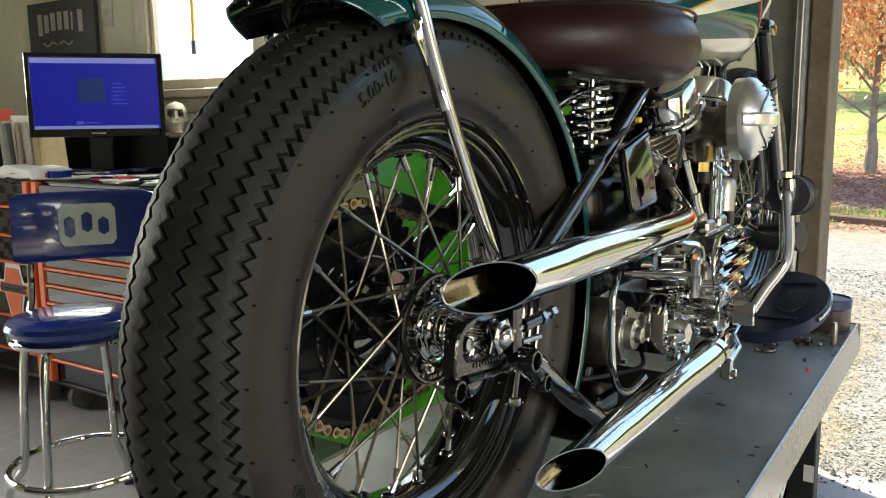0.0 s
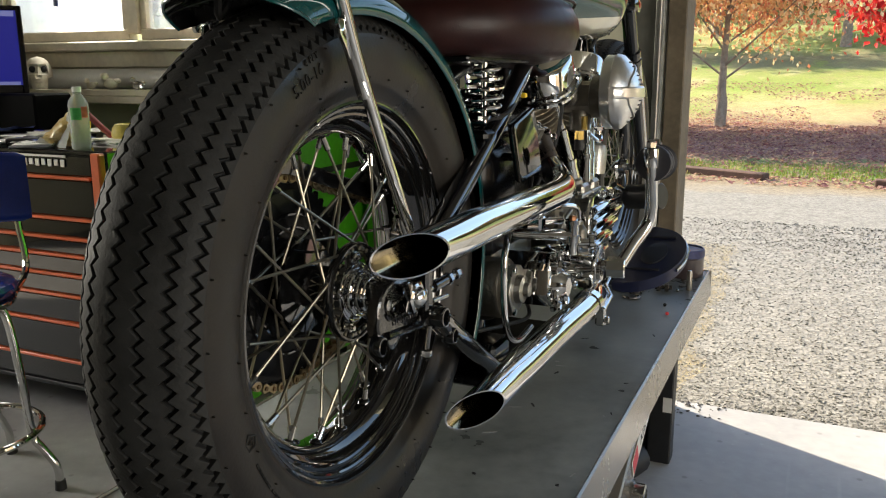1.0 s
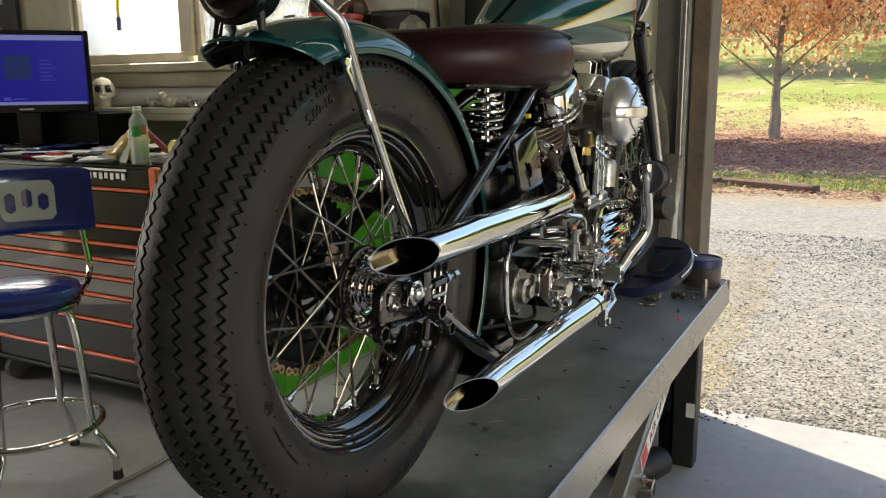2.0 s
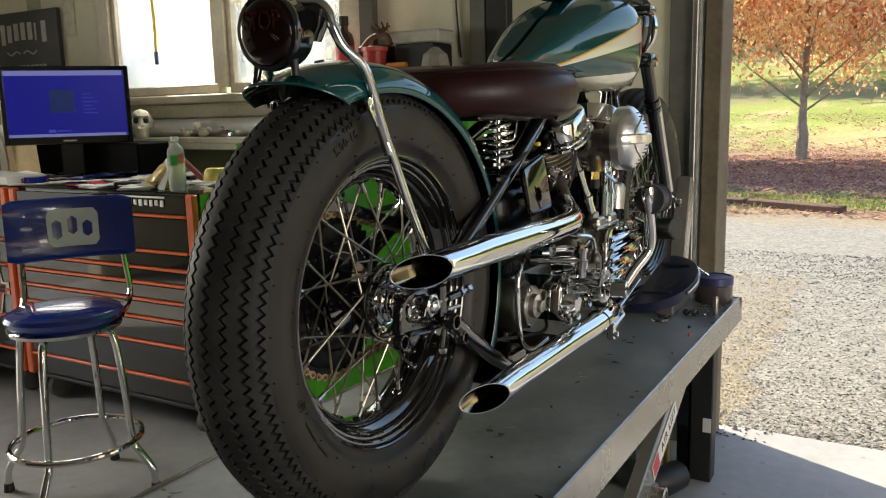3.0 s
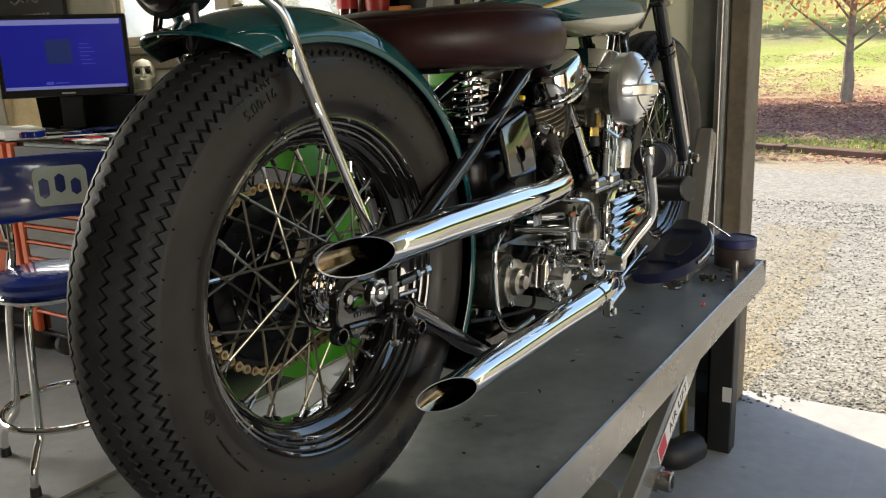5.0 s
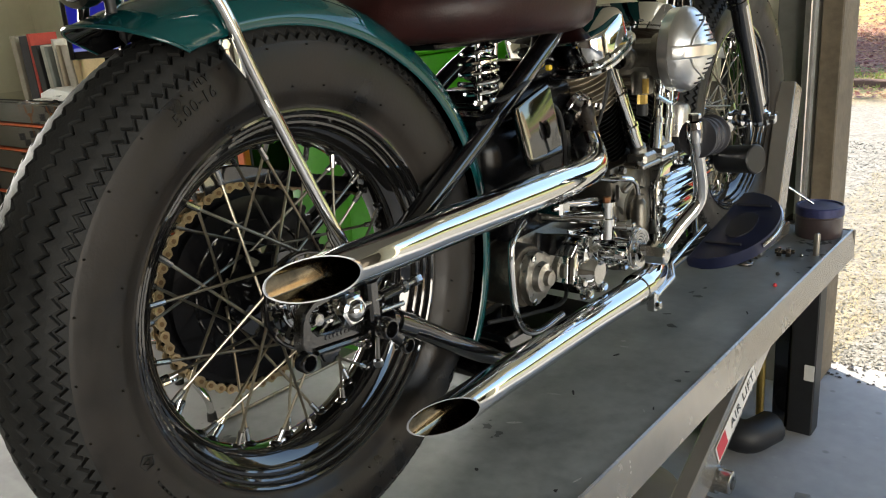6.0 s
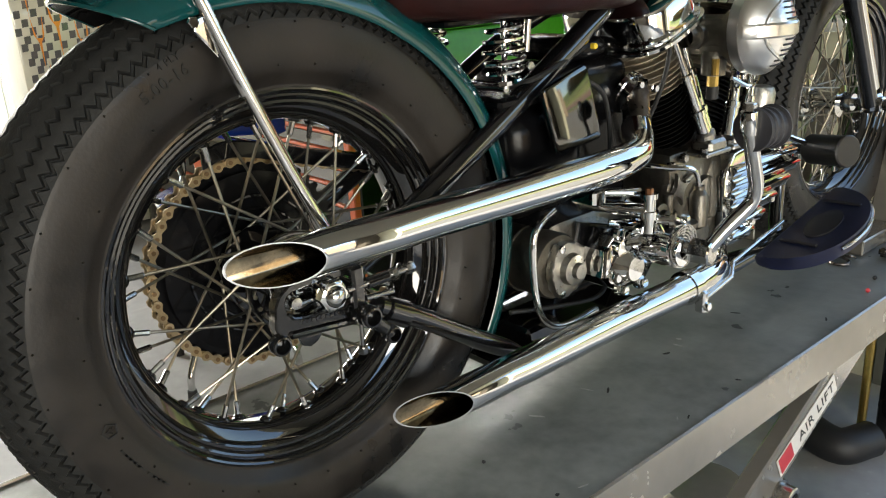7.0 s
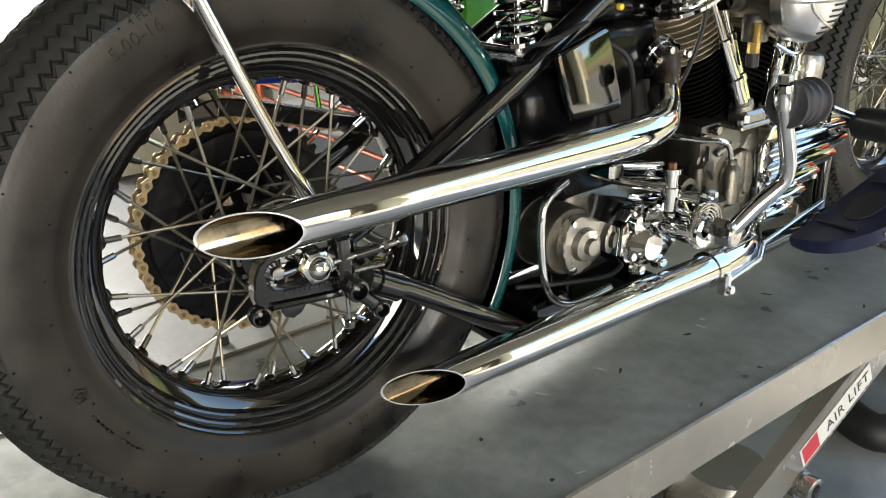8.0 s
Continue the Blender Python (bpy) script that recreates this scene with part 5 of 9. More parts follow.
strip = []
for k in range(29):
    dy = -0.070 + 0.005 * k
    x = AC.x + dome_x(min(0.0699, abs(dy))) + 0.004
    strip.append([bm.verts.new((x - (0.003 if abs(dz) > 0.008 else 0), AC.y + dy * 1.02, AC.z + dz)) for dz in (-0.011, -0.008, 0.008, 0.011)])
for u, v in zip(strip, strip[1:]):
    for k in range(3):
        bm.faces.new((u[k], u[k + 1], v[k + 1], v[k]))
for s in (-1, 1):
    pts = []
    for dy, dz in ((-0.045, 0.010), (-0.038, 0.022), (-0.022, 0.034), (0.0, 0.044), (0.022, 0.050)):
        pts.append((AC.x + dome_x(math.hypot(dy, dz)) + 0.001, AC.y + dy, AC.z + s * dz))
    tube(bm, curve_points(pts, 4), 0.0025, 8)
part("cover_band", bm, SILVERPAINT, cleaner, "raised centre band")
for dz in (-0.055, -0.047, -0.039, -0.031, -0.023, -0.015, 0.015, 0.023, 0.031, 0.039, 0.047, 0.055):
    pts = [(AC.x + dome_x(math.hypot(dy, dz)) + 0.0006, AC.y + dy, AC.z + dz) for dy in [-0.010 + 0.005 * k for k in range(15)] if math.hypot(dy, dz) < 0.068]
    if len(pts) > 1:
        bm = B()
        tube(bm, pts, 0.0015, 6)
        part("louvre", bm, MATTBLACK, cleaner, "black louvre slot")

# gearbox, starter drum and linkages below the upper pipe
GB = Vector((0.0, 0.402, 0.910))
bm = B()
lathe(bm, GB, XA, [(-0.06, 0), (-0.06, 0.050), (0.020, 0.050), (0.022, 0.0485), (0.074, 0.0485), (0.078, 0.046), (0.079, 0)], 48)
ring(bm, GB + XA * 0.02, XA, 0.050, 0.0015, 48, 6)
drum = part("starter_drum", bm, ALLOY, bike, "brushed steel starter drum")
bm = B()
o = []
for k in range(36):
    a = 2 * math.pi * k / 36
    r = 0.0385 + 0.007 * max(0, math.cos(3 * a)) ** 6
    o.append((r * math.cos(a), r * math.sin(a)))
prism(bm, o, (0, 1, 0), (0, 0, 1), 0.014, (0.079, 0.412, 0.908), 0.003)
lathe(bm, (0.093, 0.412, 0.908), XA, [(0, 0.024), (0.010, 0.022), (0.012, 0.012), (0.020, 0.011), (0.021, 0)], 28)
part("drum_cap", bm, PALEALLOY, drum, "cast end cap")
for k in range(3):
    a = 2 * math.pi * k / 3
    bm = B()
    lathe(bm, (0.093, 0.412 + 0.039 * math.cos(a), 0.908 + 0.039 * math.sin(a)), XA, [(0, 0.0055), (0.003, 0.0055), (0.004, 0)], 12)
    part("cap_screw", bm, CHROME, drum)
# kicker gear case: a lumpy chrome cover with bolts
bm = B()
kc = [(-0.062, -0.018), (-0.03, -0.045), (0.03, -0.050), (0.055, -0.025), (0.048, 0.02), (0.015, 0.042), (-0.03, 0.045), (-0.058, 0.022)]
prism(bm, kc, (0, 1, 0), (0, 0, 1), 0.105, (0.03, 0.500, 0.912), 0.008)
lathe(bm, (0.134, 0.478, 0.905), XA, [(0, 0.030), (0.010, 0.028), (0.018, 0.020), (0.024, 0.018), (0.025, 0)], 28)
lathe(bm, (0.130, 0.530, 0.925), XA, [(0, 0.022), (0.070, 0.020), (0.072, 0)], 28)
lathe(bm, (0.132, 0.470, 0.934), XA, [(0, 0.018), (0.012, 0.016), (0.016, 0)], 20)
kick_case = part("kicker_cover", bm, CHROME, bike, "polished kicker gear cover")
bm = B()
for y, z in ((0.452, 0.895), (0.468, 0.955), (0.520, 0.952), (0.548, 0.900), (0.515, 0.868), (0.470, 0.870)):
    bm = B()
    nut(bm, (0.138, y, z), XA, 0.0075, 0.010)
    lathe(bm, (0.132, y, z), XA, [(0, 0.0105), (0.006, 0.0105), (0.006, 0)], 16)
    part("cover_bolt", bm, CHROME, kick_case)
bm = B()
for k, R in enumerate((0.013, 0.0175, 0.022, 0.0265, 0.031)):
    ring(bm, (0.190 + 0.0006 * k, 0.540, 0.930), XA, R, 0.0016, 40, 6)
lathe(bm, (0.186, 0.540, 0.930), XA, [(0, 0), (0, 0.033), (0.002, 0.033), (0.002, 0)], 40)
part("kick_spring", bm, CHROME, kick_case, "flat spiral return spring")
bm = B()
rod(bm, (0.16, 0.540, 0.930), (0.215, 0.540, 0.930), 0.010)
lathe(bm, (0.205, 0.544, 0.926), (1, 0.1, 0), [(0, 0), (0, 0.019), (0.028, 0.018), (0.030, 0.015), (0.030, 0)], 8)
tube(bm, curve_points([(0.226, 0.548, 0.932), (0.240, 0.575, 0.962), (0.256, 0.600, 0.990), (0.262, 0.602, 1.015), (0.264, 0.585, 1.060), (0.264, 0.570, 1.105)], 6), 0.0105, 14)
lathe(bm, (0.264, 0.572, 1.095), (0, -0.1, 1), [(0, 0.013), (0.018, 0.014), (0.030, 0.012), (0.031, 0)], 16)
nut(bm, (0.264, 0.568, 1.126), (0, 0, 1), 0.009, 0.010)
kick = part("kick_lever", bm, CHROME, bike, "cranked chrome kick-start lever")
bm = B()
ax = Vector((0.06, 0.99, -0.06)).normalized()
lathe(bm, (0.266, 0.574, 1.100), ax, [(0, 0), (0, 0.029), (0.004, 0.030), (0.006, 0.026), (0.015, 0.025), (0.017, 0.0275), (0.020, 0.0275), (0.022, 0.025), (0.029, 0.025), (0.031, 0.0275), (0.034, 0.0275), (0.036, 0.025), (0.043, 0.026), (0.045, 0.030), (0.050, 0.029), (0.050, 0)], 36)
part("pedal_rubber", bm, material("grey_rubber", (0.030, 0.030, 0.036), 0.5, vary=0.2, scale=40), kick, "ribbed grey pedal rubber")
# wires and rods
bm = B()
tube(bm, curve_points([(0.085, 0.385, 1.000), (0.097, 0.345, 0.992), (0.100, 0.328, 0.970), (0.100, 0.330, 0.900), (0.102, 0.345, 0.852), (0.104, 0.385, 0.832), (0.10, 0.46, 0.832)], 6), 0.0052, 12)
part("drain_pipe", bm, CHROME, bike, "thin bent chrome pipe")
bm = B()
rod(bm, (0.07, 0.43, 1.012), (0.13, 0.52, 1.004), 0.007)
lathe(bm, (0.152, 0.512, 0.950), (0, 0, 1), [(0, 0), (0, 0.011), (0.02, 0.011), (0.021, 0.014), (0.032, 0.014), (0.033, 0.010), (0.05, 0.010), (0.051, 0.013), (0.058, 0.013), (0.058, 0)], 20)
rod(bm, (0.06, 0.475, 0.985), (0.150, 0.51, 0.982), 0.010)
lathe(bm, (0.155, 0.520, 0.968), (1, 0.5, 0), [(0, 0.007), (0.022, 0.007), (0.023, 0.011), (0.030, 0.011), (0.030, 0)], 16)
box(bm, (0.08, 0.425, 1.0), (0.125, 0.452, 1.024), 0.004)
part("clutch_arm", bm, CHROME, bike, "chrome clutch release arm")
bm = B()
nut(bm, (0.152, 0.512, 1.006), (0, 0, 1), 0.006, 0.009)
part("copper_nut", bm, material("copper", (0.36, 0.17, 0.09), 0.35, 1.0), bike, "copper coloured nut")
bm = B()
lathe(bm, (0.112, 0.702, 0.905), (0, 0, 1), [(0, 0), (0, 0.015), (0.050, 0.015), (0.056, 0.011), (0.060, 0.008), (0.066, 0.008), (0.066, 0)], 24)
lathe(bm, (0.128, 0.640, 0.875), (0, 0, 1), [(0, 0), (0, 0.017), (0.046, 0.017), (0.048, 0.020), (0.054, 0.020), (0.054, 0)], 24)
box(bm, (0.06, 0.60, 0.862), (0.125, 0.72, 0.905), 0.008, seg=2)
rod(bm, (0.08, 0.665, 0.885), (0.08, 0.665, 0.960), 0.009)
lathe(bm, (0.076, 0.625, 0.935), XA, [(0, 0.022), (0.020, 0.020), (0.022, 0.012), (0.030, 0.011), (0.030, 0)], 20)
pump = part("oil_pump", bm, ALLOY, bike, "alloy oil pump body")
for pts in ([(0.128, 0.64, 0.925), (0.135, 0.60, 0.945), (0.125, 0.55, 0.955), (0.09, 0.50, 0.955)], [(0.112, 0.70, 0.97), (0.110, 0.685, 1.0), (0.09, 0.64, 1.01), (0.06, 0.60, 1.02)], [(0.12, 0.615, 0.885), (0.14, 0.585, 0.90), (0.13, 0.555, 0.955), (0.10, 0.525, 0.985)]):
    bm = B()
    tube(bm, curve_points(pts, 6), 0.0045, 10)
    part("oil_line", bm, CHROME, pump, "thin chrome oil line")
for p in ((0.128, 0.64, 0.929), (0.145, 0.655, 0.89), (0.126, 0.61, 0.872), (0.118, 0.685, 0.878)):
    bm = B()
    nut(bm, p, (0, 0, 1) if p[2] > 0.92 else XA, 0.008, 0.010)
    part("pump_nut", bm, CHROME, pump)
bm = B()
lathe(bm, (0.080, 0.925, 1.035), (0, 0.1, 1), [(0, 0), (0, 0.024), (0.05, 0.026), (0.060, 0.022), (0.064, 0.012), (0.064, 0)], 28)
part("timer_cap", bm, PALEALLOY, bike, "silver ignition timer")
bm = B()
for pts in ([(0.06, 0.47, 1.17), (0.08, 0.50, 1.14), (0.075, 0.52, 1.06), (0.05, 0.53, 1.0)], [(0.05, 0.33, 1.17), (0.085, 0.36, 1.185), (0.08, 0.42, 1.20), (0.05, 0.50, 1.21)], [(0.07, 0.62, 1.26), (0.09, 0.64, 1.20), (0.085, 0.62, 1.12), (0.06, 0.60, 1.05)], [(0.05, 0.56, 0.86), (0.09, 0.48, 0.845), (0.08, 0.40, 0.85), (0.06, 0.32, 0.86)]):
    bm = B()
    tube(bm, curve_points(pts, 6), 0.0035, 8)
    part("cable", bm, MATTBLACK, bike, "black control cable")
bm = B()
box(bm, (0.066, 0.484, 1.206), (0.076, 0.492, 1.214), 0.002)
part("cable_tie", bm, YELLOW, bike, "small yellow connector")
bm = B()
box(bm, (-0.09, 0.28, 0.785), (0.09, 0.60, 0.800), 0.003)
box(bm, (0.02, 0.33, 0.80), (0.085, 0.40, 0.835), 0.006)
part("gearbox_plate", bm, BLACK, bike, "black gearbox mounting plate")

# floorboards
PADRUBBER = material("pad_rubber", (0.006, 0.006, 0.010), 0.5, vary=0.2, scale=30)
for sgn in (1, -1):
    bm = B()
    o = [(-0.116, -0.006)]
    for k in range(25):
        a = math.pi - math.pi * k / 24
        o.append((0.118 * math.cos(a), 0.114 * math.sin(a) ** 0.85))
    m = Matrix.Translation((sgn * 0.166, 0.929, 0.868)) @ Matrix.Rotation(sgn * radians(-5.5), 4, 'Z') @ Matrix.Rotation(radians(19.4), 4, 'X') @ Matrix.Rotation(sgn * radians(-4.5), 4, 'Y')
    bb = B()
    prism(bb, o if sgn > 0 else [(u, v) for u, v in reversed(o)], (0, 1, 0), (sgn, 0, 0), 0.024 if sgn > 0 else -0.024, (0, 0, 0), 0.006)
    bmesh.ops.transform(bb, matrix=m, verts=bb.verts)
    board = part("floorboard", bb, NAVY, bike, "dark half-moon floorboard")
    bb = B()
    out = []
    for k in range(37):
        a = 2 * math.pi * k / 36
        out.append((0.044 * math.cos(a), 0.051 + 0.026 * math.sin(a)))
    prism(bb, out[:-1], (0, 1, 0), (sgn, 0, 0), 0.003 * sgn, (0, 0, 0.003), 0.001)
    bmesh.ops.transform(bb, matrix=m, verts=bb.verts)
    part("board_pad", bb, PADRUBBER, board, "oval ribbed pad")
    for k in (-0.066, 0.066):
        bb = B()
        box(bb, (sgn * 0.010, k - 0.003, 0.001), (sgn * 0.080, k + 0.003, 0.005), 0.001)
        bmesh.ops.transform(bb, matrix=m, verts=bb.verts)
        part("pad_bar", bb, PADRUBBER, board)
    bb = B()
    arc = [(sgn * (0.115 * math.sin(math.pi - math.pi * k / 24) ** 0.85), 0.118 * math.cos(math.pi - math.pi * k / 24), -0.010) for k in range(9, 25)]
    tube(bb, arc, 0.004, 8)
    bmesh.ops.transform(bb, matrix=m, verts=bb.verts)
    part("board_edge", bb, STEEL, board, "steel board edge")
    bb = B()
    rod(bb, (sgn * 0.07, 0.88, 0.79), (sgn * 0.19, 0.91, 0.846), 0.008)
    rod(bb, (sgn * 0.07, 0.98, 0.79), (sgn * 0.19, 1.00, 0.862), 0.008)
    part("board_bracket", bb, BLACK, board)
bm = B()
lathe(bm, (0.135, 1.024, 0.974), (0.078, -0.027, 0.010), [(0, 0), (0, 0.025), (0.003, 0.027), (0.074, 0.027), (0.077, 0.0285), (0.082, 0.0285), (0.084, 0.026), (0.084, 0)], 32)
rod(bm, (0.09, 1.02, 0.97), (0.14, 1.024, 0.974), 0.010)
part("brake_pedal", bm, material("pedal_black_rubber", (0.008, 0.008, 0.009), 0.42, vary=0.2, scale=30), bike, "black rubber brake pedal")
bm = B()
rod(bm, (0.12, 0.95, 1.01), (0.14, 1.02, 0.98), 0.006)
part("brake_rod", bm, CHROME, bike)

# front end
FX = Vector((0, 1.357, 1.003))
front = part("front_wheel", rim_mesh(FX, 0.042, 0.2145, 0.182, 40, 0.004), RIMBLACK, bike, "black front rim with a sawtooth tyre")
FL = tread_line(0.3268, 0.063, 0.270, 0.305, 0.052)
FW = dict(line=FL, end=0.0760, W=0.063, rm=0.270, bw=0.042, rr=0.2145)
part("tyre_tread", tread_mesh(FX, FL, 0.0760, 130, (0.001, 0.0250, 0.0475, 0.0670), 0.0041, 0.0054, 0.0075), RUBBER, front, "black zigzag ribbed tread", limit=30)
part("tyre_sidewall", sidewall_mesh(FX, 1, **FW, nubs=40), SIDEWALL, front)
part("tyre_sidewall", sidewall_mesh(FX, -1, **FW), SIDEWALL, front)
spoke_set(FX, front, 40, 0.03, 0.03, 0.188, 0.004, radians(58), radians(2))
bm = B()
lathe(bm, FX, XA, [(-0.06, 0), (-0.06, 0.05), (-0.03, 0.055), (-0.028, 0.022), (0.026, 0.02), (0.028, 0.034), (0.036, 0.034), (0.04, 0.02), (0.06, 0.018), (0.06, 0)], 36)
part("hub", bm, CHROME, front)
for sgn in (1, -1):
    bm = B()
    rod(bm, (sgn * 0.098, 1.105, 1.40), (sgn * 0.098, 1.345, 1.005), 0.0165, seg=20)
    leg = part("fork_leg", bm, BLACK if sgn > 0 else BLACK, bike, "gloss black fork leg")
    bm = B()
    rod(bm, (sgn * 0.103, 1.180, 1.295), (sgn * 0.103, 1.335, 1.040), 0.0140, seg=20)
    part("fork_slider", bm, CHROME, leg, "chrome fork cover")
    bm = B()
    lathe(bm, (sgn * 0.098, 1.170, 1.293), (0, 0.52, -0.855), [(0, 0.0165), (0, 0.021), (0.012, 0.021), (0.014, 0.0185), (0.020, 0.0185), (0.022, 0.021), (0.034, 0.021), (0.034, 0.0165)], 24)
    part("fork_collar", bm, BLACK, leg)
bm = B()
rod(bm, (-0.12, 1.357, 1.003), (0.125, 1.357, 1.003), 0.009)
nut(bm, (0.108, 1.357, 1.003), XA, 0.017, 0.012)
nut(bm, (0.122, 1.357, 1.003), XA, 0.012, 0.012)
box(bm, (0.085, 1.335, 0.985), (0.11, 1.385, 1.022), 0.006)
part("front_axle", bm, CHROME, bike, "chrome front axle and nuts")
bm = B()
box(bm, (-0.12, 1.09, 1.375), (0.12, 1.16, 1.41), 0.012, seg=2)
box(bm, (-0.12, 1.07, 1.50), (0.12, 1.13, 1.525), 0.010, seg=2)
part("fork_yoke", bm, BLACK, bike, "black fork yoke")
bm = B()
tube(bm, curve_points([(0.40, 0.78, 1.60), (0.30, 0.93, 1.66), (0.14, 1.05, 1.60), (0.05, 1.085, 1.555), (-0.05, 1.085, 1.555), (-0.14, 1.05, 1.60), (-0.30, 0.93, 1.66), (-0.40, 0.78, 1.60)], 7), 0.0115, 14)
for sgn in (1, -1):
    rod(bm, (sgn * 0.04, 1.085, 1.52), (sgn * 0.04, 1.085, 1.57), 0.014)
part("handlebar", bm, CHROME, bike, "chrome handlebar")
HL = Vector((0.0, 1.225, 1.485))
bm = B()
lathe(bm, HL, (0, 1, 0), [(-0.07, 0), (-0.07, 0.02), (-0.055, 0.045), (-0.02, 0.066), (0.02, 0.074), (0.03, 0.076)], 44)
head = part("headlamp", bm, BLACK, bike, "black headlamp with a chrome rim")
bm = B()
lathe(bm, HL, (0, 1, 0), [(0.018, 0.075), (0.020, 0.083), (0.030, 0.086), (0.040, 0.082), (0.044, 0.074)], 44)
part("lamp_rim", bm, CHROME, head)
bm = B()
lathe(bm, HL, (0, 1, 0), [(0.040, 0.076), (0.052, 0.05), (0.056, 0)], 36)
part("lamp_lens", bm, CLEAR, head)
bm = B()
tube(bm, curve_points([(0.05, 1.08, 1.55), (0.10, 1.12, 1.53), (0.09, 1.15, 1.44), (0.05, 1.13, 1.33)], 6), 0.004, 8)
tube(bm, curve_points([(0.02, 1.10, 1.58), (0.07, 1.17, 1.56), (0.06, 1.18, 1.42), (0.02, 1.10, 1.30)], 6), 0.004, 8)
part("control_cable", bm, MATTBLACK, bike)


# ---- the lift table ----
lift = thing("motorcycle_lift", (-0.04, 0.6, FLOOR), "grey steel air lift table under the motorcycle", "lift table")
TX0, TX1, TY0, TY1 = -0.345, 0.250, -0.78, 1.64
bm = B()
box(bm, (TX0, TY0, DECK_Z - 0.006), (TX1, TY1, DECK_Z), 0.002)
deck = part("deck", bm, DECK, lift, "scuffed grey steel deck")
for sgn, x in ((1, TX1), (-1, TX0)):
    bm = B()
    prof = [(0, 0.0035), (0.004, 0.002), (0.012, -0.066), (0.008, -0.070), (-0.015, -0.070), (-0.015, -0.064), (0.004, -0.062), (-0.002, -0.0005)]
    prism(bm, [(sgn * u, v) for u, v in prof] if sgn < 0 else prof, (1, 0, 0), (0, 0, 1), -(TY1 - TY0), (x + sgn * 0.001, TY0, DECK_Z))
    part("side_rail", bm, LIFT, lift, "bevelled grey side rail")
bm = B()
box(bm, (TX0, TY1 + 0.001, DECK_Z - 0.07), (TX1 + 0.01, TY1 + 0.008, DECK_Z + 0.002), 0.002)
part("end_rail", bm, LIFT, lift)


def beam(bm, p, q, w, h, bevel=0.004):
    p, q = Vector(p), Vector(q)
    d = q - p
    m = Matrix.Translation((p + q) / 2) @ d.to_track_quat('Y', 'Z').to_matrix().to_4x4()
    return box(bm, (-w / 2, -d.length / 2, -h / 2), (w / 2, d.length / 2, h / 2), bevel, m)


for x in (0.185, -0.27):
    bm = B()
    beam(bm, (x, 1.22, 0.58), (x, 0.28, 0.10), 0.035, 0.085)
    leg = part("scissor_leg", bm, LIFT, lift, "grey scissor leg")
    bm = B()
    rod(bm, (x - 0.03, 0.88, 0.340), (x + 0.022, 0.88, 0.340), 0.030, seg=24)
    lathe(bm, (x + 0.022, 0.88, 0.340), XA, [(0, 0.024), (0.024, 0.024), (0.026, 0.021), (0.026, 0.014), (0.010, 0.012), (0.010, 0)], 24)
    part("pivot_pin", bm, STEEL, leg)
bm = B()
beam(bm, (0.13, -0.1, 0.60), (0.13, 0.95, 0.06), 0.03, 0.08)
beam(bm, (-0.22, -0.1, 0.60), (-0.22, 0.95, 0.06), 0.03, 0.08)
part("scissor_leg", bm, LIFT, lift)
bm = B()
rod(bm, (0.15, 0.46, 0.61), (0.15, 0.40, 0.06), 0.026, seg=20)
part("air_ram", bm, LIFT, lift, "grey air ram")
bm = B()
box(bm, (-0.30, -0.55, FLOOR + 0.03), (-0.24, 1.25, FLOOR + 0.11), 0.006)
box(bm, (0.12, -0.55, FLOOR + 0.03), (0.20, 1.18, FLOOR + 0.11), 0.006)
box(bm, (-0.30, 1.10, FLOOR + 0.03), (0.20, 1.20, FLOOR + 0.10), 0.006)
lathe(bm, (-0.04, 1.02, FLOOR + 0.03), (0, 0, 1), [(0, 0), (0, 0.13), (0.12, 0.125), (0.17, 0.09), (0.18, 0)], 36)
part("base_frame", bm, LIFT, lift, "grey base frame")
bm = B()
rod(bm, (0.13, 1.21, FLOOR + 0.075), (0.29, 1.24, FLOOR + 0.075), 0.018, seg=16)
axle = part("caster_axle", bm, STEEL, lift)
bm = B()
lathe(bm, (0.255, 1.235, FLOOR + 0.075), (1, 0.19, 0), [(0, 0), (0, 0.05), (0.006, 0.072), (0.038, 0.072), (0.044, 0.05), (0.044, 0.022), (0.05, 0.02), (0.05, 0)], 36)
part("caster_wheel", bm, material("caster_grey", (0.16, 0.15, 0.14), 0.5, vary=0.3, scale=20), axle, "grey caster wheel")


def label_bars(name, parent, origin, a, b, w, h, ground, ink, rows, label):
    """A flat label with rows of unreadable lines on it."""
    o, a, b = Vector(origin), Vector(a).normalized(), Vector(b).normalized()
    bm = B()
    prism(bm, [(-w / 2, -h / 2), (w / 2, -h / 2), (w / 2, h / 2), (-w / 2, h / 2)], a, b, 0.0012, o)
    lab = part(name, bm, ground, parent, label, flat=True)
    bm = B()
    n = a.cross(b).normalized() * 0.0014
    for u0, u1, v, t in rows:
        prism(bm, [(u0, v), (u1, v), (u1, v + t), (u0, v + t)], a, b, 0.0006, o + n)
    part("print", bm, ink, lab, flat=True)
    return lab


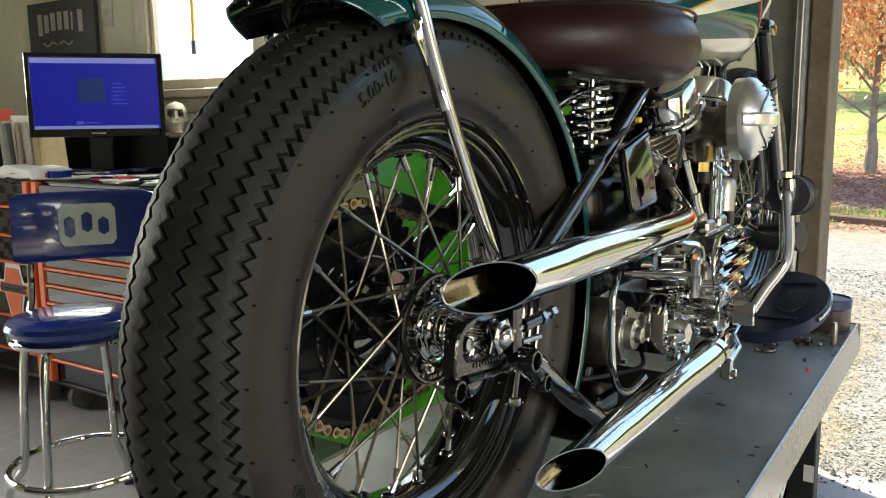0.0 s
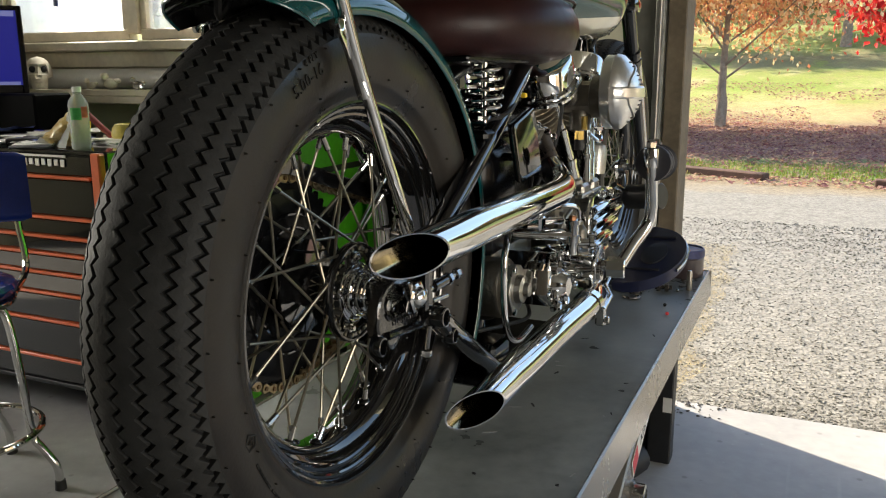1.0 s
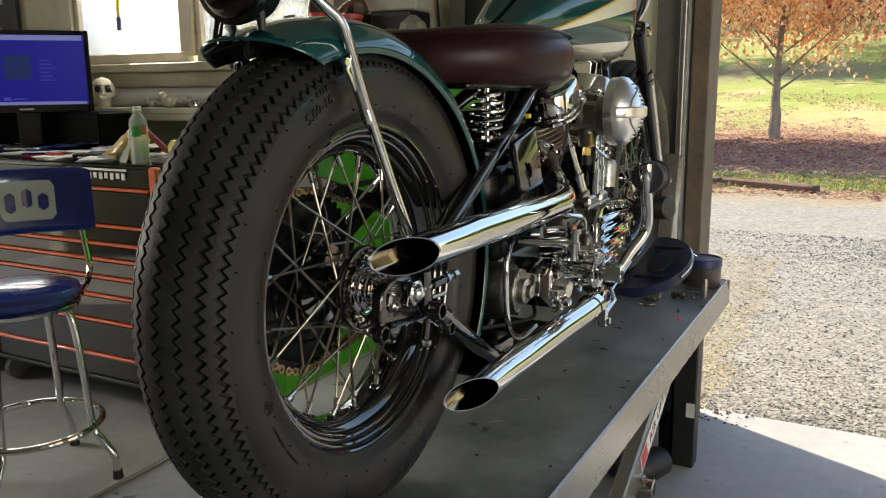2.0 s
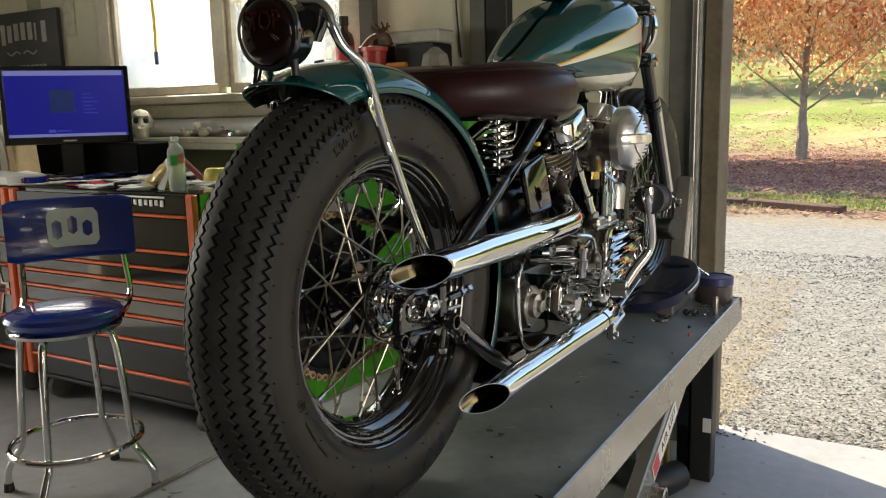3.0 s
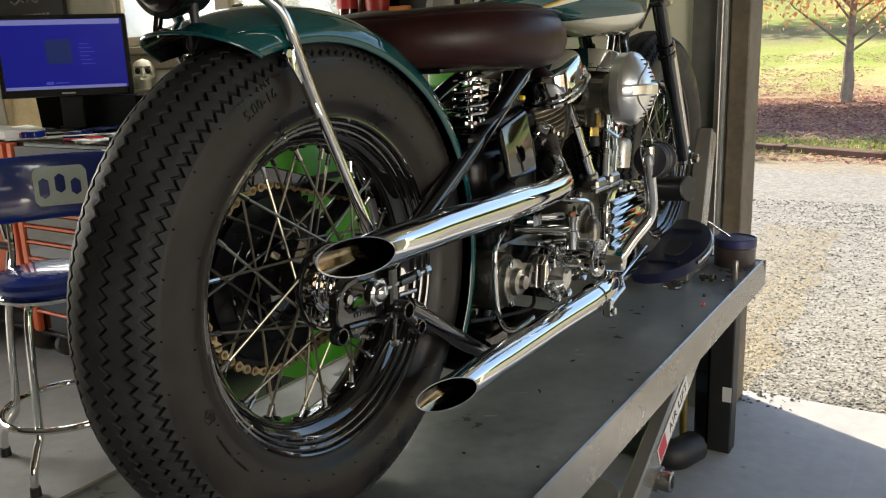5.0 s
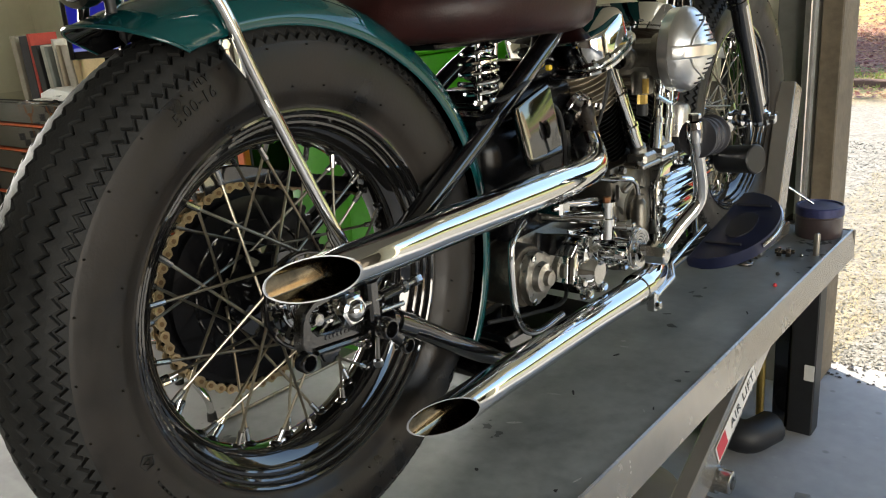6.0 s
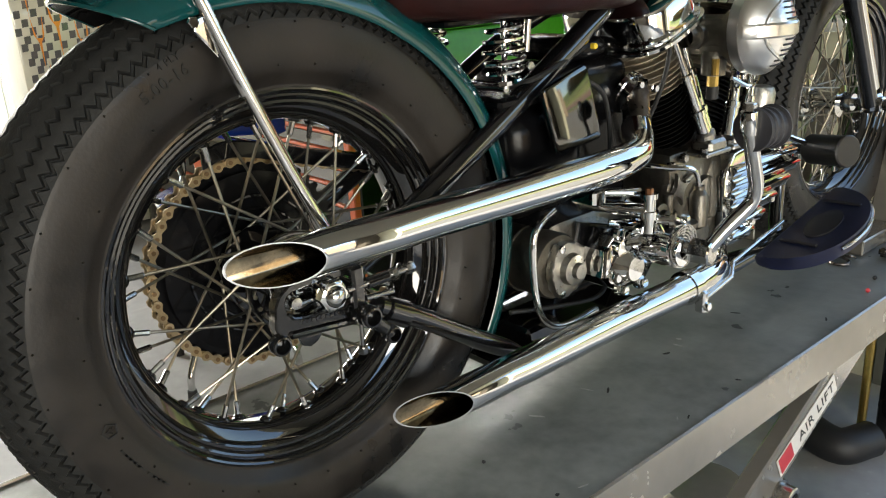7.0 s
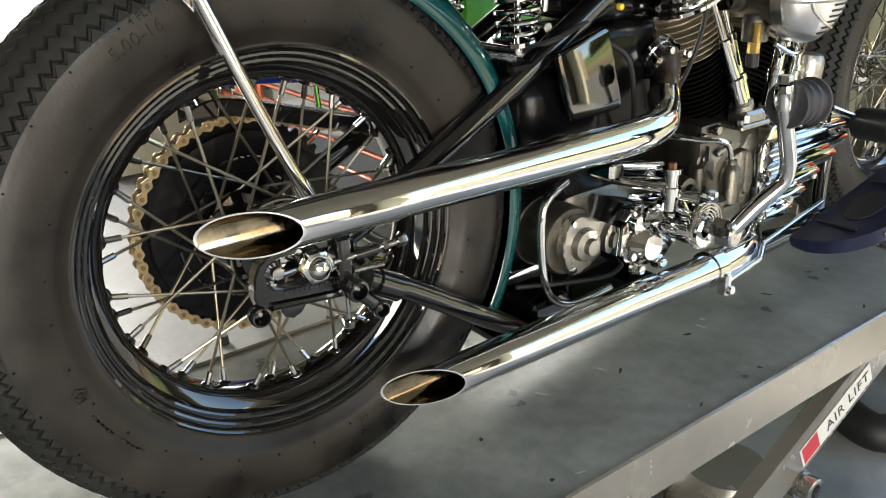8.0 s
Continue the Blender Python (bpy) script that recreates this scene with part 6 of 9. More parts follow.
REDLABEL = material("red_label", (0.46, 0.03, 0.045), 0.5, vary=0.1, scale=30)
LABELWHITE = material("label_white", (0.62, 0.60, 0.56), 0.5, vary=0.05, scale=30)
INK = material("label_ink", (0.03, 0.03, 0.03), 0.6)
rows = [(-0.024, 0.020 - 0.004 * (k % 3), 0.020 - 0.0062 * k, 0.0022) for k in range(8)]
label_bars("warning_label", lift, (0.2665, 0.105, 0.645), (0, 1, 0), (-0.11, 0, 1), 0.058, 0.052, REDLABEL, LABELWHITE, rows, "red warning label with small print")
d = Vector((0, 0.94, 0.48)).normalized()
up = Vector((0, -0.48, 0.94)).normalized()
lab = label_bars("lift_label", lift, (0.2035, 0.970, 0.4515), d, up, 0.23, 0.05, LABELWHITE, REDLABEL, [(-0.110, -0.062, -0.02, 0.042)], "white label with a red mark")
bm = letters("AIR LIFT", 0.034, 0.0004, 1.15)
for v in bm.verts:
    v.co = Vector((0.2035, 0.970, 0.4515)) + d * (v.co.x + 0.035) + up * v.co.y + XA * (0.0018 + v.co.z)
part("lift_words", bm, INK, lab, flat=True)

# front wheel stop on the deck
stop = thing("wheel_stop", (0.06, 1.62, DECK_Z), "grey steel front wheel clamp on the lift deck", "wheel clamp")
for x in (0.062, -0.135):
    bm = B()
    beam(bm, (x + 0.02, 1.53, DECK_Z + 0.01), (x + 0.012, 1.655, 1.045), 0.045, 0.075, 0.003)
    part("upright", bm, LIFT, stop)
bm = B()
box(bm, (-0.17, 1.28, DECK_Z + 0.001), (-0.10, 1.555, DECK_Z + 0.03), 0.003)
box(bm, (0.075, 1.33, DECK_Z + 0.001), (0.125, 1.548, DECK_Z + 0.035), 0.003)
box(bm, (-0.10, 1.50, DECK_Z + 0.001), (0.075, 1.54, DECK_Z + 0.03), 0.003)
part("foot_plate", bm, LIFT, stop)

# tin and loose hardware on the deck
TC = Vector((0.188, 1.572, DECK_Z))
tin = thing("tin", TC, "round dark tin with a scuffed blue lid on the lift", "tin")
bm = B()
lathe(bm, TC, (0, 0, 1), [(0, 0), (0, 0.054), (0.003, 0.056), (0.052, 0.056), (0.054, 0.0575), (0.057, 0.056), (0.057, 0)], 48)
part("tin_body", bm, material("tin_dark", (0.05, 0.035, 0.035), 0.35, vary=0.3, scale=30, coat=0.4), tin)
bm = B()
lathe(bm, TC + Vector((0, 0, 0.0575)), (0, 0, 1), [(0, 0), (0, 0.0575), (0.020, 0.0575), (0.0225, 0.0555), (0.0225, 0.052), (0.019, 0.051), (0.019, 0)], 48)
part("tin_lid", bm, material("tin_lid_blue", (0.035, 0.04, 0.11), 0.4, 0.3, vary=0.4, scale=20), tin, "worn blue lid")
bm = B()
lathe(bm, TC, (0, 0, 1), [(0.008, 0.0568), (0.030, 0.0568)], 12, 0.2, 0.75)
part("tin_label", bm, LABELWHITE, tin, "small pale paper label")
bm = B()
rod(bm, TC + Vector((-0.015, -0.005, 0.081)), TC + Vector((-0.070, -0.032, 0.125)), 0.0032)
solid("brush_handle", bm, STEEL, "thin steel rod resting on the tin", "rod")
bm = B()
lathe(bm, (0.230, 1.400, DECK_Z), (0, 0, 1), [(0, 0), (0, 0.007), (0.050, 0.0075), (0.054, 0.006), (0.055, 0)], 14)
solid("pin", bm, LIFT, "short upright steel pin on the deck", "pin")
bm = B()
for k in range(2):
    nut(bm, (0.152 + 0.020 * k, 1.357 + 0.005 * k, DECK_Z + 0.011), (1, 0.3, 0), 0.0115, 0.011)
rod(bm, (0.148, 1.356, DECK_Z + 0.011), (0.190, 1.368, DECK_Z + 0.011), 0.006)
solid("bolt", bm, TARNISH, "short dark steel bolt and nuts lying on the deck", "bolt")
bm = B()
tube(bm, curve_points([(0.086, 1.252, DECK_Z + 0.004), (0.108, 1.244, DECK_Z + 0.004), (0.126, 1.256, DECK_Z + 0.004), (0.120, 1.276, DECK_Z + 0.005), (0.098, 1.278, DECK_Z + 0.012)], 6), 0.0035, 8)
solid("spring_clip", bm, TARNISH, "bent dark steel clip lying on the deck", "clip")
bm = B()
tube(bm, curve_points([(0.096, 1.290, DECK_Z + 0.004), (0.116, 1.292, DECK_Z + 0.010), (0.122, 1.306, DECK_Z + 0.004)], 5), 0.003, 8)
solid("spring_clip", bm, TARNISH, "short dark steel clip lying on the deck", "clip")
for x, y, mat_c, lab in ((0.198, 1.219, MATTBLACK, "small dark crumb on the deck"), (0.216, 1.145, RED, "small red crumb on the deck"), (0.205, 1.372, STEEL, "small steel ball on the deck")):
    bm = B()
    sphere(bm, (x, y, DECK_Z + 0.004), 0.0045, 10)
    solid("crumb", bm, mat_c, lab, "debris")
# chips and smears on the deck
CHIP = material("paint_chip", (0.31, 0.31, 0.30), 0.7, vary=0.3, scale=60)
SOOT = material("dark_mark", (0.012, 0.012, 0.012), 0.7, vary=0.3, scale=60)
rnd = random.Random(17)
for k in range(34):
    x, y = rnd.uniform(0.06, 0.235), rnd.uniform(-0.25, 1.05)
    if abs(x - 0.154) < 0.055 and y > 0.05:
        continue
    L, w = rnd.uniform(0.002, 0.012), rnd.uniform(0.0012, 0.003)
    bm = B()
    o = [(L * math.cos(a) * rnd.uniform(0.7, 1.2), w * math.sin(a) * rnd.uniform(0.6, 1.3)) for a in [2 * math.pi * j / 7 for j in range(7)]]
    a = rnd.uniform(0, 3.1)
    prism(bm, o, (math.cos(a), math.sin(a), 0), (-math.sin(a), math.cos(a), 0), 0.0006, (x, y, DECK_Z + 0.0002))
    part("chip", bm, CHIP if k % 3 == 0 else SOOT, deck, flat=True)


# ---- outdoors ----
def height(x, y):
    """The lie of the land: level gravel, then a lawn that rises."""
    r = max(0.0, y - 15.0)
    s = max(0.0, -x - 8.0) * 0.02
    return FLOOR - 0.02 + 0.0062 * r ** 1.75 + s + 0.05 * noise.noise(Vector((x * 0.2, y * 0.2, 0.0)))


def ground_material():
    m = bpy.data.materials.new("gravel_and_lawn")
    m.use_nodes = True
    nt = m.node_tree
    b = nt.nodes["Principled BSDF"]
    b.inputs["Roughness"].default_value = 0.9
    tc = nt.nodes.new("ShaderNodeTexCoord")
    sep = nt.nodes.new("ShaderNodeSeparateXYZ")
    nt.links.new(tc.outputs["Object"], sep.inputs[0])
    wob = node(nt, "ShaderNodeTexNoise", Scale=0.55, Detail=6.0, Roughness=0.65)
    nt.links.new(tc.outputs["Object"], wob.inputs["Vector"])
    off = nt.nodes.new("ShaderNodeMath")
    off.operation = 'MULTIPLY_ADD'
    off.inputs[1].default_value, off.inputs[2].default_value = 3.0, -1.5
    nt.links.new(wob.outputs["Fac"], off.inputs[0])
    yy = nt.nodes.new("ShaderNodeMath")
    yy.operation = 'ADD'
    nt.links.new(sep.outputs["Y"], yy.inputs[0])
    nt.links.new(off.outputs[0], yy.inputs[1])
    scale = nt.nodes.new("ShaderNodeMath")
    scale.operation = 'DIVIDE'
    scale.inputs[1].default_value = 60.0
    nt.links.new(yy.outputs[0], scale.inputs[0])
    ramp = nt.nodes.new("ShaderNodeValToRGB")
    stops = [(8.4, (0.205, 0.196, 0.176)), (9.4, (0.24, 0.18, 0.10)), (10.8, (0.15, 0.19, 0.045)), (12.4, (0.13, 0.165, 0.05)), (13.2, (0.24, 0.125, 0.11)), (18.6, (0.27, 0.155, 0.11)), (20.2, (0.26, 0.19, 0.11)),
             (24.0, (0.31, 0.275, 0.12)), (28.0, (0.25, 0.285, 0.06)), (31.0, (0.20, 0.26, 0.035)), (35.5, (0.23, 0.26, 0.05)), (38.0, (0.17, 0.165, 0.07)), (42.0, (0.15, 0.14, 0.065)), (45.0, (0.20, 0.25, 0.06))]
    el = ramp.color_ramp.elements
    el[0].position, el[0].color = stops[0][0] / 60, (*stops[0][1], 1)
    el[1].position, el[1].color = stops[-1][0] / 60, (*stops[-1][1], 1)
    for y, c in stops[1:-1]:
        e = el.new(y / 60)
        e.color = (*c, 1)
    nt.links.new(scale.outputs[0], ramp.inputs[0])
    # gravel grains close by
    vor = node(nt, "ShaderNodeTexVoronoi", Scale=46.0)
    nt.links.new(tc.outputs["Object"], vor.inputs["Vector"])
    fine = node(nt, "ShaderNodeTexNoise", Scale=9.0, Detail=8.0, Roughness=0.75)
    nt.links.new(tc.outputs["Object"], fine.inputs["Vector"])
    hsv = nt.nodes.new("ShaderNodeHueSaturation")
    sepc = nt.nodes.new("ShaderNodeSeparateColor")
    nt.links.new(vor.outputs["Color"], sepc.inputs[0])
    val = nt.nodes.new("ShaderNodeMath")
    val.operation = 'MULTIPLY_ADD'
    val.inputs[1].default_value, val.inputs[2].default_value = 0.55, 0.42
    nt.links.new(sepc.outputs[0], val.inputs[0])
    val2 = nt.nodes.new("ShaderNodeMath")
    val2.operation = 'MULTIPLY_ADD'
    val2.inputs[1].default_value = 1.0
    nt.links.new(fine.outputs["Fac"], val2.inputs[0])
    sub = nt.nodes.new("ShaderNodeMath")
    sub.operation = 'SUBTRACT'
    sub.inputs[1].default_value = 0.20
    nt.links.new(val.outputs[0], sub.inputs[0])
    nt.links.new(sub.outputs[0], val2.inputs[2])
    nt.links.new(val2.outputs[0], hsv.inputs["Value"])
    # beyond the litter: straw patches, greener patches and drifts of leaves
    far = nt.nodes.new("ShaderNodeMapRange")
    far.inputs["From Min"].default_value, far.inputs["From Max"].default_value = 19.5, 22.0
    nt.links.new(yy.outputs[0], far.inputs["Value"])
    tone = ramp.outputs[0]
    for size, stretch, low, high, amount, colour in ((0.30, 2.2, 0.52, 0.62, 0.75, (0.40, 0.34, 0.16)), (0.42, 2.6, 0.54, 0.66, 0.8, (0.19, 0.27, 0.03)), (1.3, 2.0, 0.56, 0.70, 0.55, (0.29, 0.19, 0.10)), (2.6, 1.6, 0.50, 0.72, 0.4, (0.14, 0.15, 0.04))):
        mp = nt.nodes.new("ShaderNodeMapping")
        mp.inputs["Scale"].default_value = (1.0, 1.0 / stretch, 1.0)
        mp.inputs["Location"].default_value = (size * 37.0, size * 11.0, 0.0)
        nt.links.new(tc.outputs["Object"], mp.inputs["Vector"])
        patch = node(nt, "ShaderNodeTexNoise", Scale=size, Detail=7.0, Roughness=0.68)
        nt.links.new(mp.outputs[0], patch.inputs["Vector"])
        cover = nt.nodes.new("ShaderNodeMapRange")
        cover.inputs["From Min"].default_value, cover.inputs["From Max"].default_value = low, high
        cover.inputs["To Max"].default_value = amount
        nt.links.new(patch.outputs["Fac"], cover.inputs["Value"])
        both = nt.nodes.new("ShaderNodeMath")
        both.operation = 'MULTIPLY'
        nt.links.new(cover.outputs[0], both.inputs[0])
        nt.links.new(far.outputs[0], both.inputs[1])
        mix = nt.nodes.new("ShaderNodeMix")
        mix.data_type = 'RGBA'
        nt.links.new(both.outputs[0], mix.inputs[0])
        nt.links.new(tone, mix.inputs[6])
        mix.inputs[7].default_value = (*colour, 1)
        tone = mix.outputs[2]
    nt.links.new(tone, hsv.inputs["Color"])
    nt.links.new(hsv.outputs[0], b.inputs["Base Color"])
    bump = nt.nodes.new("ShaderNodeBump")
    bump.inputs["Strength"].default_value, bump.inputs["Distance"].default_value = 0.45, 0.015
    nt.links.new(vor.outputs["Distance"], bump.inputs["Height"])
    nt.links.new(bump.outputs[0], b.inputs["Normal"])
    return m


bm = B()
xs = [-400, -200, -100, -60] + [-40 + 1.6 * k for k in range(51)] + [60, 100, 200, 400]
ys = [-400, -150, -60, -20, -4.5] + [2.361 + 0.8 * k for k in range(70)] + [75, 100, 140, 200, 400]
grid = [[bm.verts.new((x, y, height(x, min(y, 95.0)) if y > 2.3 else FLOOR - 0.17)) for x in xs] for y in ys]
for r0, r1 in zip(grid, grid[1:]):
    for k in range(len(xs) - 1):
        bm.faces.new((r0[k], r0[k + 1], r1[k + 1], r1[k]))
setting("ground", bm, ground_material(), "grey gravel yard and rising autumn lawn", "ground", flat=False)

# loose gravel close to the doorway
rnd = random.Random(21)
STONE = material("gravel_stone", (0.215, 0.208, 0.186), 0.85, vary=0.3, scale=30)
nt = STONE.node_tree
geo = nt.nodes.new("ShaderNodeNewGeometry")
hsv = nt.nodes.new("ShaderNodeHueSaturation")
mr = nt.nodes.new("ShaderNodeMapRange")
mr.inputs["To Min"].default_value, mr.inputs["To Max"].default_value = 0.62, 1.0
nt.links.new(geo.outputs["Random Per Island"], mr.inputs["Value"])
nt.links.new(mr.outputs[0], hsv.inputs["Value"])
bs = nt.nodes["Principled BSDF"]
nt.links.new(bs.inputs["Base Color"].links[0].from_socket, hsv.inputs["Color"])
nt.links.new(hsv.outputs[0], bs.inputs["Base Color"])
verts, faces = [], []
for i in range(34000):
    y = 2.37 + 4.3 * rnd.random() ** 1.7
    x = -0.9 + rnd.random() * (2.6 + (y - 2.3) * 0.5)
    s = 0.004 + 0.0085 * rnd.random() ** 2.5 + 0.0008 * (y - 2.3)
    z = height(x, y) + s * 0.08
    q = Euler((rnd.random() * 0.8, rnd.random() * 0.8, rnd.random() * 6)).to_matrix()
    n0 = len(verts)
    for p in ((1, 0, 0), (-1, 0, 0), (0, 0.8, 0), (0, -0.8, 0), (0, 0, 0.38), (0, 0, -0.38)):
        v = q @ (Vector(p) * s * (0.7 + 0.6 * rnd.random()))
        verts.append((x + v.x, y + v.y, z + v.z))
    for f in ((0, 2, 4), (2, 1, 4), (1, 3, 4), (3, 0, 4), (2, 0, 5), (1, 2, 5), (3, 1, 5), (0, 3, 5)):
        faces.append(tuple(n0 + k for k in f))
me = bpy.data.meshes.new("gravel")
me.from_pydata(verts, [], faces)
me.materials.append(STONE)
tagged(new("gravel", me), "loose grey and brown crushed gravel outside the doorway", "gravel", "", "stuff")


# dry grass by the door post and dark pebbles on the sill
rnd = random.Random(44)
verts, faces = [], []
for i in range(16000):
    y = 2.40 + 3.2 * rnd.random() ** 1.3
    x = -0.40 + 0.50 * rnd.random() ** 1.1 - 0.02 * (y - 2.4) + 0.12 * noise.noise(Vector((0, y * 3.0, 1.0)))
    z = height(x, y)
    a = rnd.random() * 6.3
    L = 0.012 + 0.034 * rnd.random()
    dx, dy = math.cos(a), math.sin(a)
    n0 = len(verts)
    verts += [(x - dy * 0.0011, y + dx * 0.0011, z), (x + dy * 0.0011, y - dx * 0.0011, z), (x + dx * L, y + dy * L, z + L * (0.15 + 0.5 * rnd.random()))]
    faces.append((n0, n0 + 1, n0 + 2))
me = bpy.data.meshes.new("dry_grass")
me.from_pydata(verts, [], faces)
STRAW = material("dry_straw", (0.42, 0.34, 0.19), 0.8, vary=0.4, scale=12)
me.materials.append(STRAW)
tagged(new("dry_grass", me), "dry straw coloured grass along the gravel edge", "grass", "", "stuff")


rnd = random.Random(52)
verts, faces = [], []
for i in range(90):
    x, y = 0.02 + 0.26 * rnd.random() ** 2, 2.355 - 0.13 * rnd.random() ** 2
    sz = 0.004 + 0.008 * rnd.random() ** 2
    n0 = len(verts)
    a = rnd.random() * 6.3
    for p in ((1, 0, 0.3), (-1, 0, 0.3), (0, 0.8, 0.3), (0, -0.8, 0.3), (0, 0, 0.8), (0, 0, 0)):
        verts.append((x + sz * (p[0] * math.cos(a) - p[1] * math.sin(a)), y + sz * (p[0] * math.sin(a) + p[1] * math.cos(a)), FLOOR + 0.0005 + sz * p[2]))
    for f in ((0, 2, 4), (2, 1, 4), (1, 3, 4), (3, 0, 4), (2, 0, 5), (1, 2, 5), (3, 1, 5), (0, 3, 5)):
        faces.append(tuple(n0 + k for k in f))
me = bpy.data.meshes.new("pebbles")
me.from_pydata(verts, [], faces)
me.materials.append(material("dark_pebble", (0.06, 0.055, 0.05), 0.8, vary=0.4, scale=40))
tagged(new("pebbles", me), "dark pebbles scattered over the concrete sill", "pebbles", "", "stuff")


def leaf_material(name, colors):
    m = bpy.data.materials.new(name)
    m.use_nodes = True
    nt = m.node_tree
    b = nt.nodes["Principled BSDF"]
    b.inputs["Roughness"].default_value = 0.6
    geo = nt.nodes.new("ShaderNodeNewGeometry")
    ramp = nt.nodes.new("ShaderNodeValToRGB")
    ramp.color_ramp.interpolation = 'CONSTANT'
    el = ramp.color_ramp.elements
    el[0].color = (*colors[0], 1)
    el[1].position, el[1].color = 1 / len(colors), (*colors[1], 1)
    for k, c in enumerate(colors[2:], 2):
        e = el.new(k / len(colors))
        e.color = (*c, 1)
    tc = nt.nodes.new("ShaderNodeTexCoord")
    drift = node(nt, "ShaderNodeTexNoise", Scale=1.1, Detail=2.0)
    nt.links.new(tc.outputs["Object"], drift.inputs["Vector"])
    wide = nt.nodes.new("ShaderNodeMapRange")
    wide.inputs["From Min"].default_value, wide.inputs["From Max"].default_value = 0.32, 0.68
    nt.links.new(drift.outputs["Fac"], wide.inputs["Value"])
    blend = nt.nodes.new("ShaderNodeMix")
    blend.inputs["Factor"].default_value = 0.45
    nt.links.new(geo.outputs["Random Per Island"], blend.inputs["A"])
    nt.links.new(wide.outputs[0], blend.inputs["B"])
    nt.links.new(blend.outputs["Result"], ramp.inputs[0])
    nt.links.new(ramp.outputs[0], b.inputs["Base Color"])
    tr = nt.nodes.new("ShaderNodeBsdfTranslucent")
    nt.links.new(ramp.outputs[0], tr.inputs["Color"])
    mix = nt.nodes.new("ShaderNodeMixShader")
    mix.inputs[0].default_value = 0.45
    nt.links.new(b.outputs[0], mix.inputs[1])
    nt.links.new(tr.outputs[0], mix.inputs[2])
    nt.links.new(mix.outputs[0], nt.nodes["Material Output"].inputs["Surface"])
    return m


LITTER = leaf_material("fallen_leaves", [(0.32, 0.14, 0.12), (0.24, 0.10, 0.10), (0.42, 0.25, 0.17), (0.30, 0.16, 0.15), (0.48, 0.33, 0.20), (0.20, 0.11, 0.12)])
AUTUMN = leaf_material("autumn_leaves", [(0.58, 0.17, 0.10), (0.66, 0.26, 0.13), (0.76, 0.44, 0.20), (0.84, 0.58, 0.30), (0.88, 0.72, 0.42), (0.90, 0.80, 0.54)])
REDLEAF = leaf_material("red_leaves", [(0.55, 0.03, 0.03), (0.42, 0.02, 0.025), (0.62, 0.06, 0.05), (0.34, 0.02, 0.03)])
GREENLEAF = leaf_material("yellow_green_leaves", [(0.26, 0.30, 0.04), (0.40, 0.38, 0.06), (0.18, 0.22, 0.04), (0.50, 0.40, 0.08)])
BARK = material("bark", (0.25, 0.195, 0.15), 0.9, vary=0.4, scale=9, bump=0.6, bump_scale=40)


def leaf_cloud(verts, faces, rnd, p, s, flat=False):
    q = Euler((rnd.random() * (0.5 if flat else 6), rnd.random() * (0.5 if flat else 6), rnd.random() * 6)).to_matrix()
    n0 = len(verts)
    for u in ((-0.5, 0, 0), (0, -0.36, 0.08), (0.55, 0, 0), (0, 0.36, 0.08)):
        v = q @ (Vector(u) * s)
        verts.append((p[0] + v.x, p[1] + v.y, p[2] + v.z))
    faces.append((n0, n0 + 1, n0 + 2))
    faces.append((n0, n0 + 2, n0 + 3))


verts, faces = [], []
for i in range(26000):
    y = 9.2 + 10.5 * rnd.random() ** 0.9
    x = -5.0 + rnd.random() * 11.0
    if 10.2 < y < 11.2 and rnd.random() < 0.6:
        continue
    leaf_cloud(verts, faces, rnd, (x, y, height(x, y) + 0.015), 0.04 + 0.05 * rnd.random(), True)
for i in range(9000):
    y = 19.5 + 13.0 * rnd.random() ** 1.6
    x = -6.0 + rnd.random() * 13.0
    if noise.noise(Vector((x * 0.5, y * 0.3, 4.0))) > -0.15:
        leaf_cloud(verts, faces, rnd, (x, y, height(x, y) + 0.02), 0.05 + 0.06 * rnd.random(), True)
me = bpy.data.meshes.new("fallen_leaves")
me.from_pydata(verts, [], faces)
me.materials.append(LITTER)
tagged(new("fallen_leaves", me), "brown and red fallen leaves scattered on the lawn", "leaves", "", "stuff")

verts, faces = [], []
for i in range(7000):
    y = 10.1 + 1.6 * rnd.random()
    x = -5.0 + rnd.random() * 13.0
    z = height(x, y)
    h = 0.03 + 0.05 * rnd.random()
    a = rnd.random() * 6.3
    w = 0.010
    n0 = len(verts)
    dx, dy = math.cos(a) * w, math.sin(a) * w
    verts += [(x - dx, y - dy, z), (x + dx, y + dy, z), (x + dy * 2, y - dx * 2, z + h)]
    faces.append((n0, n0 + 1, n0 + 2))
me = bpy.data.meshes.new("grass")
me.from_pydata(verts, [], faces)
me.materials.append(leaf_material("grass_blades", [(0.13, 0.20, 0.03), (0.20, 0.26, 0.05), (0.30, 0.28, 0.09), (0.16, 0.24, 0.03)]))
tagged(new("grass", me), "short green and straw coloured lawn grass", "grass", "", "stuff")


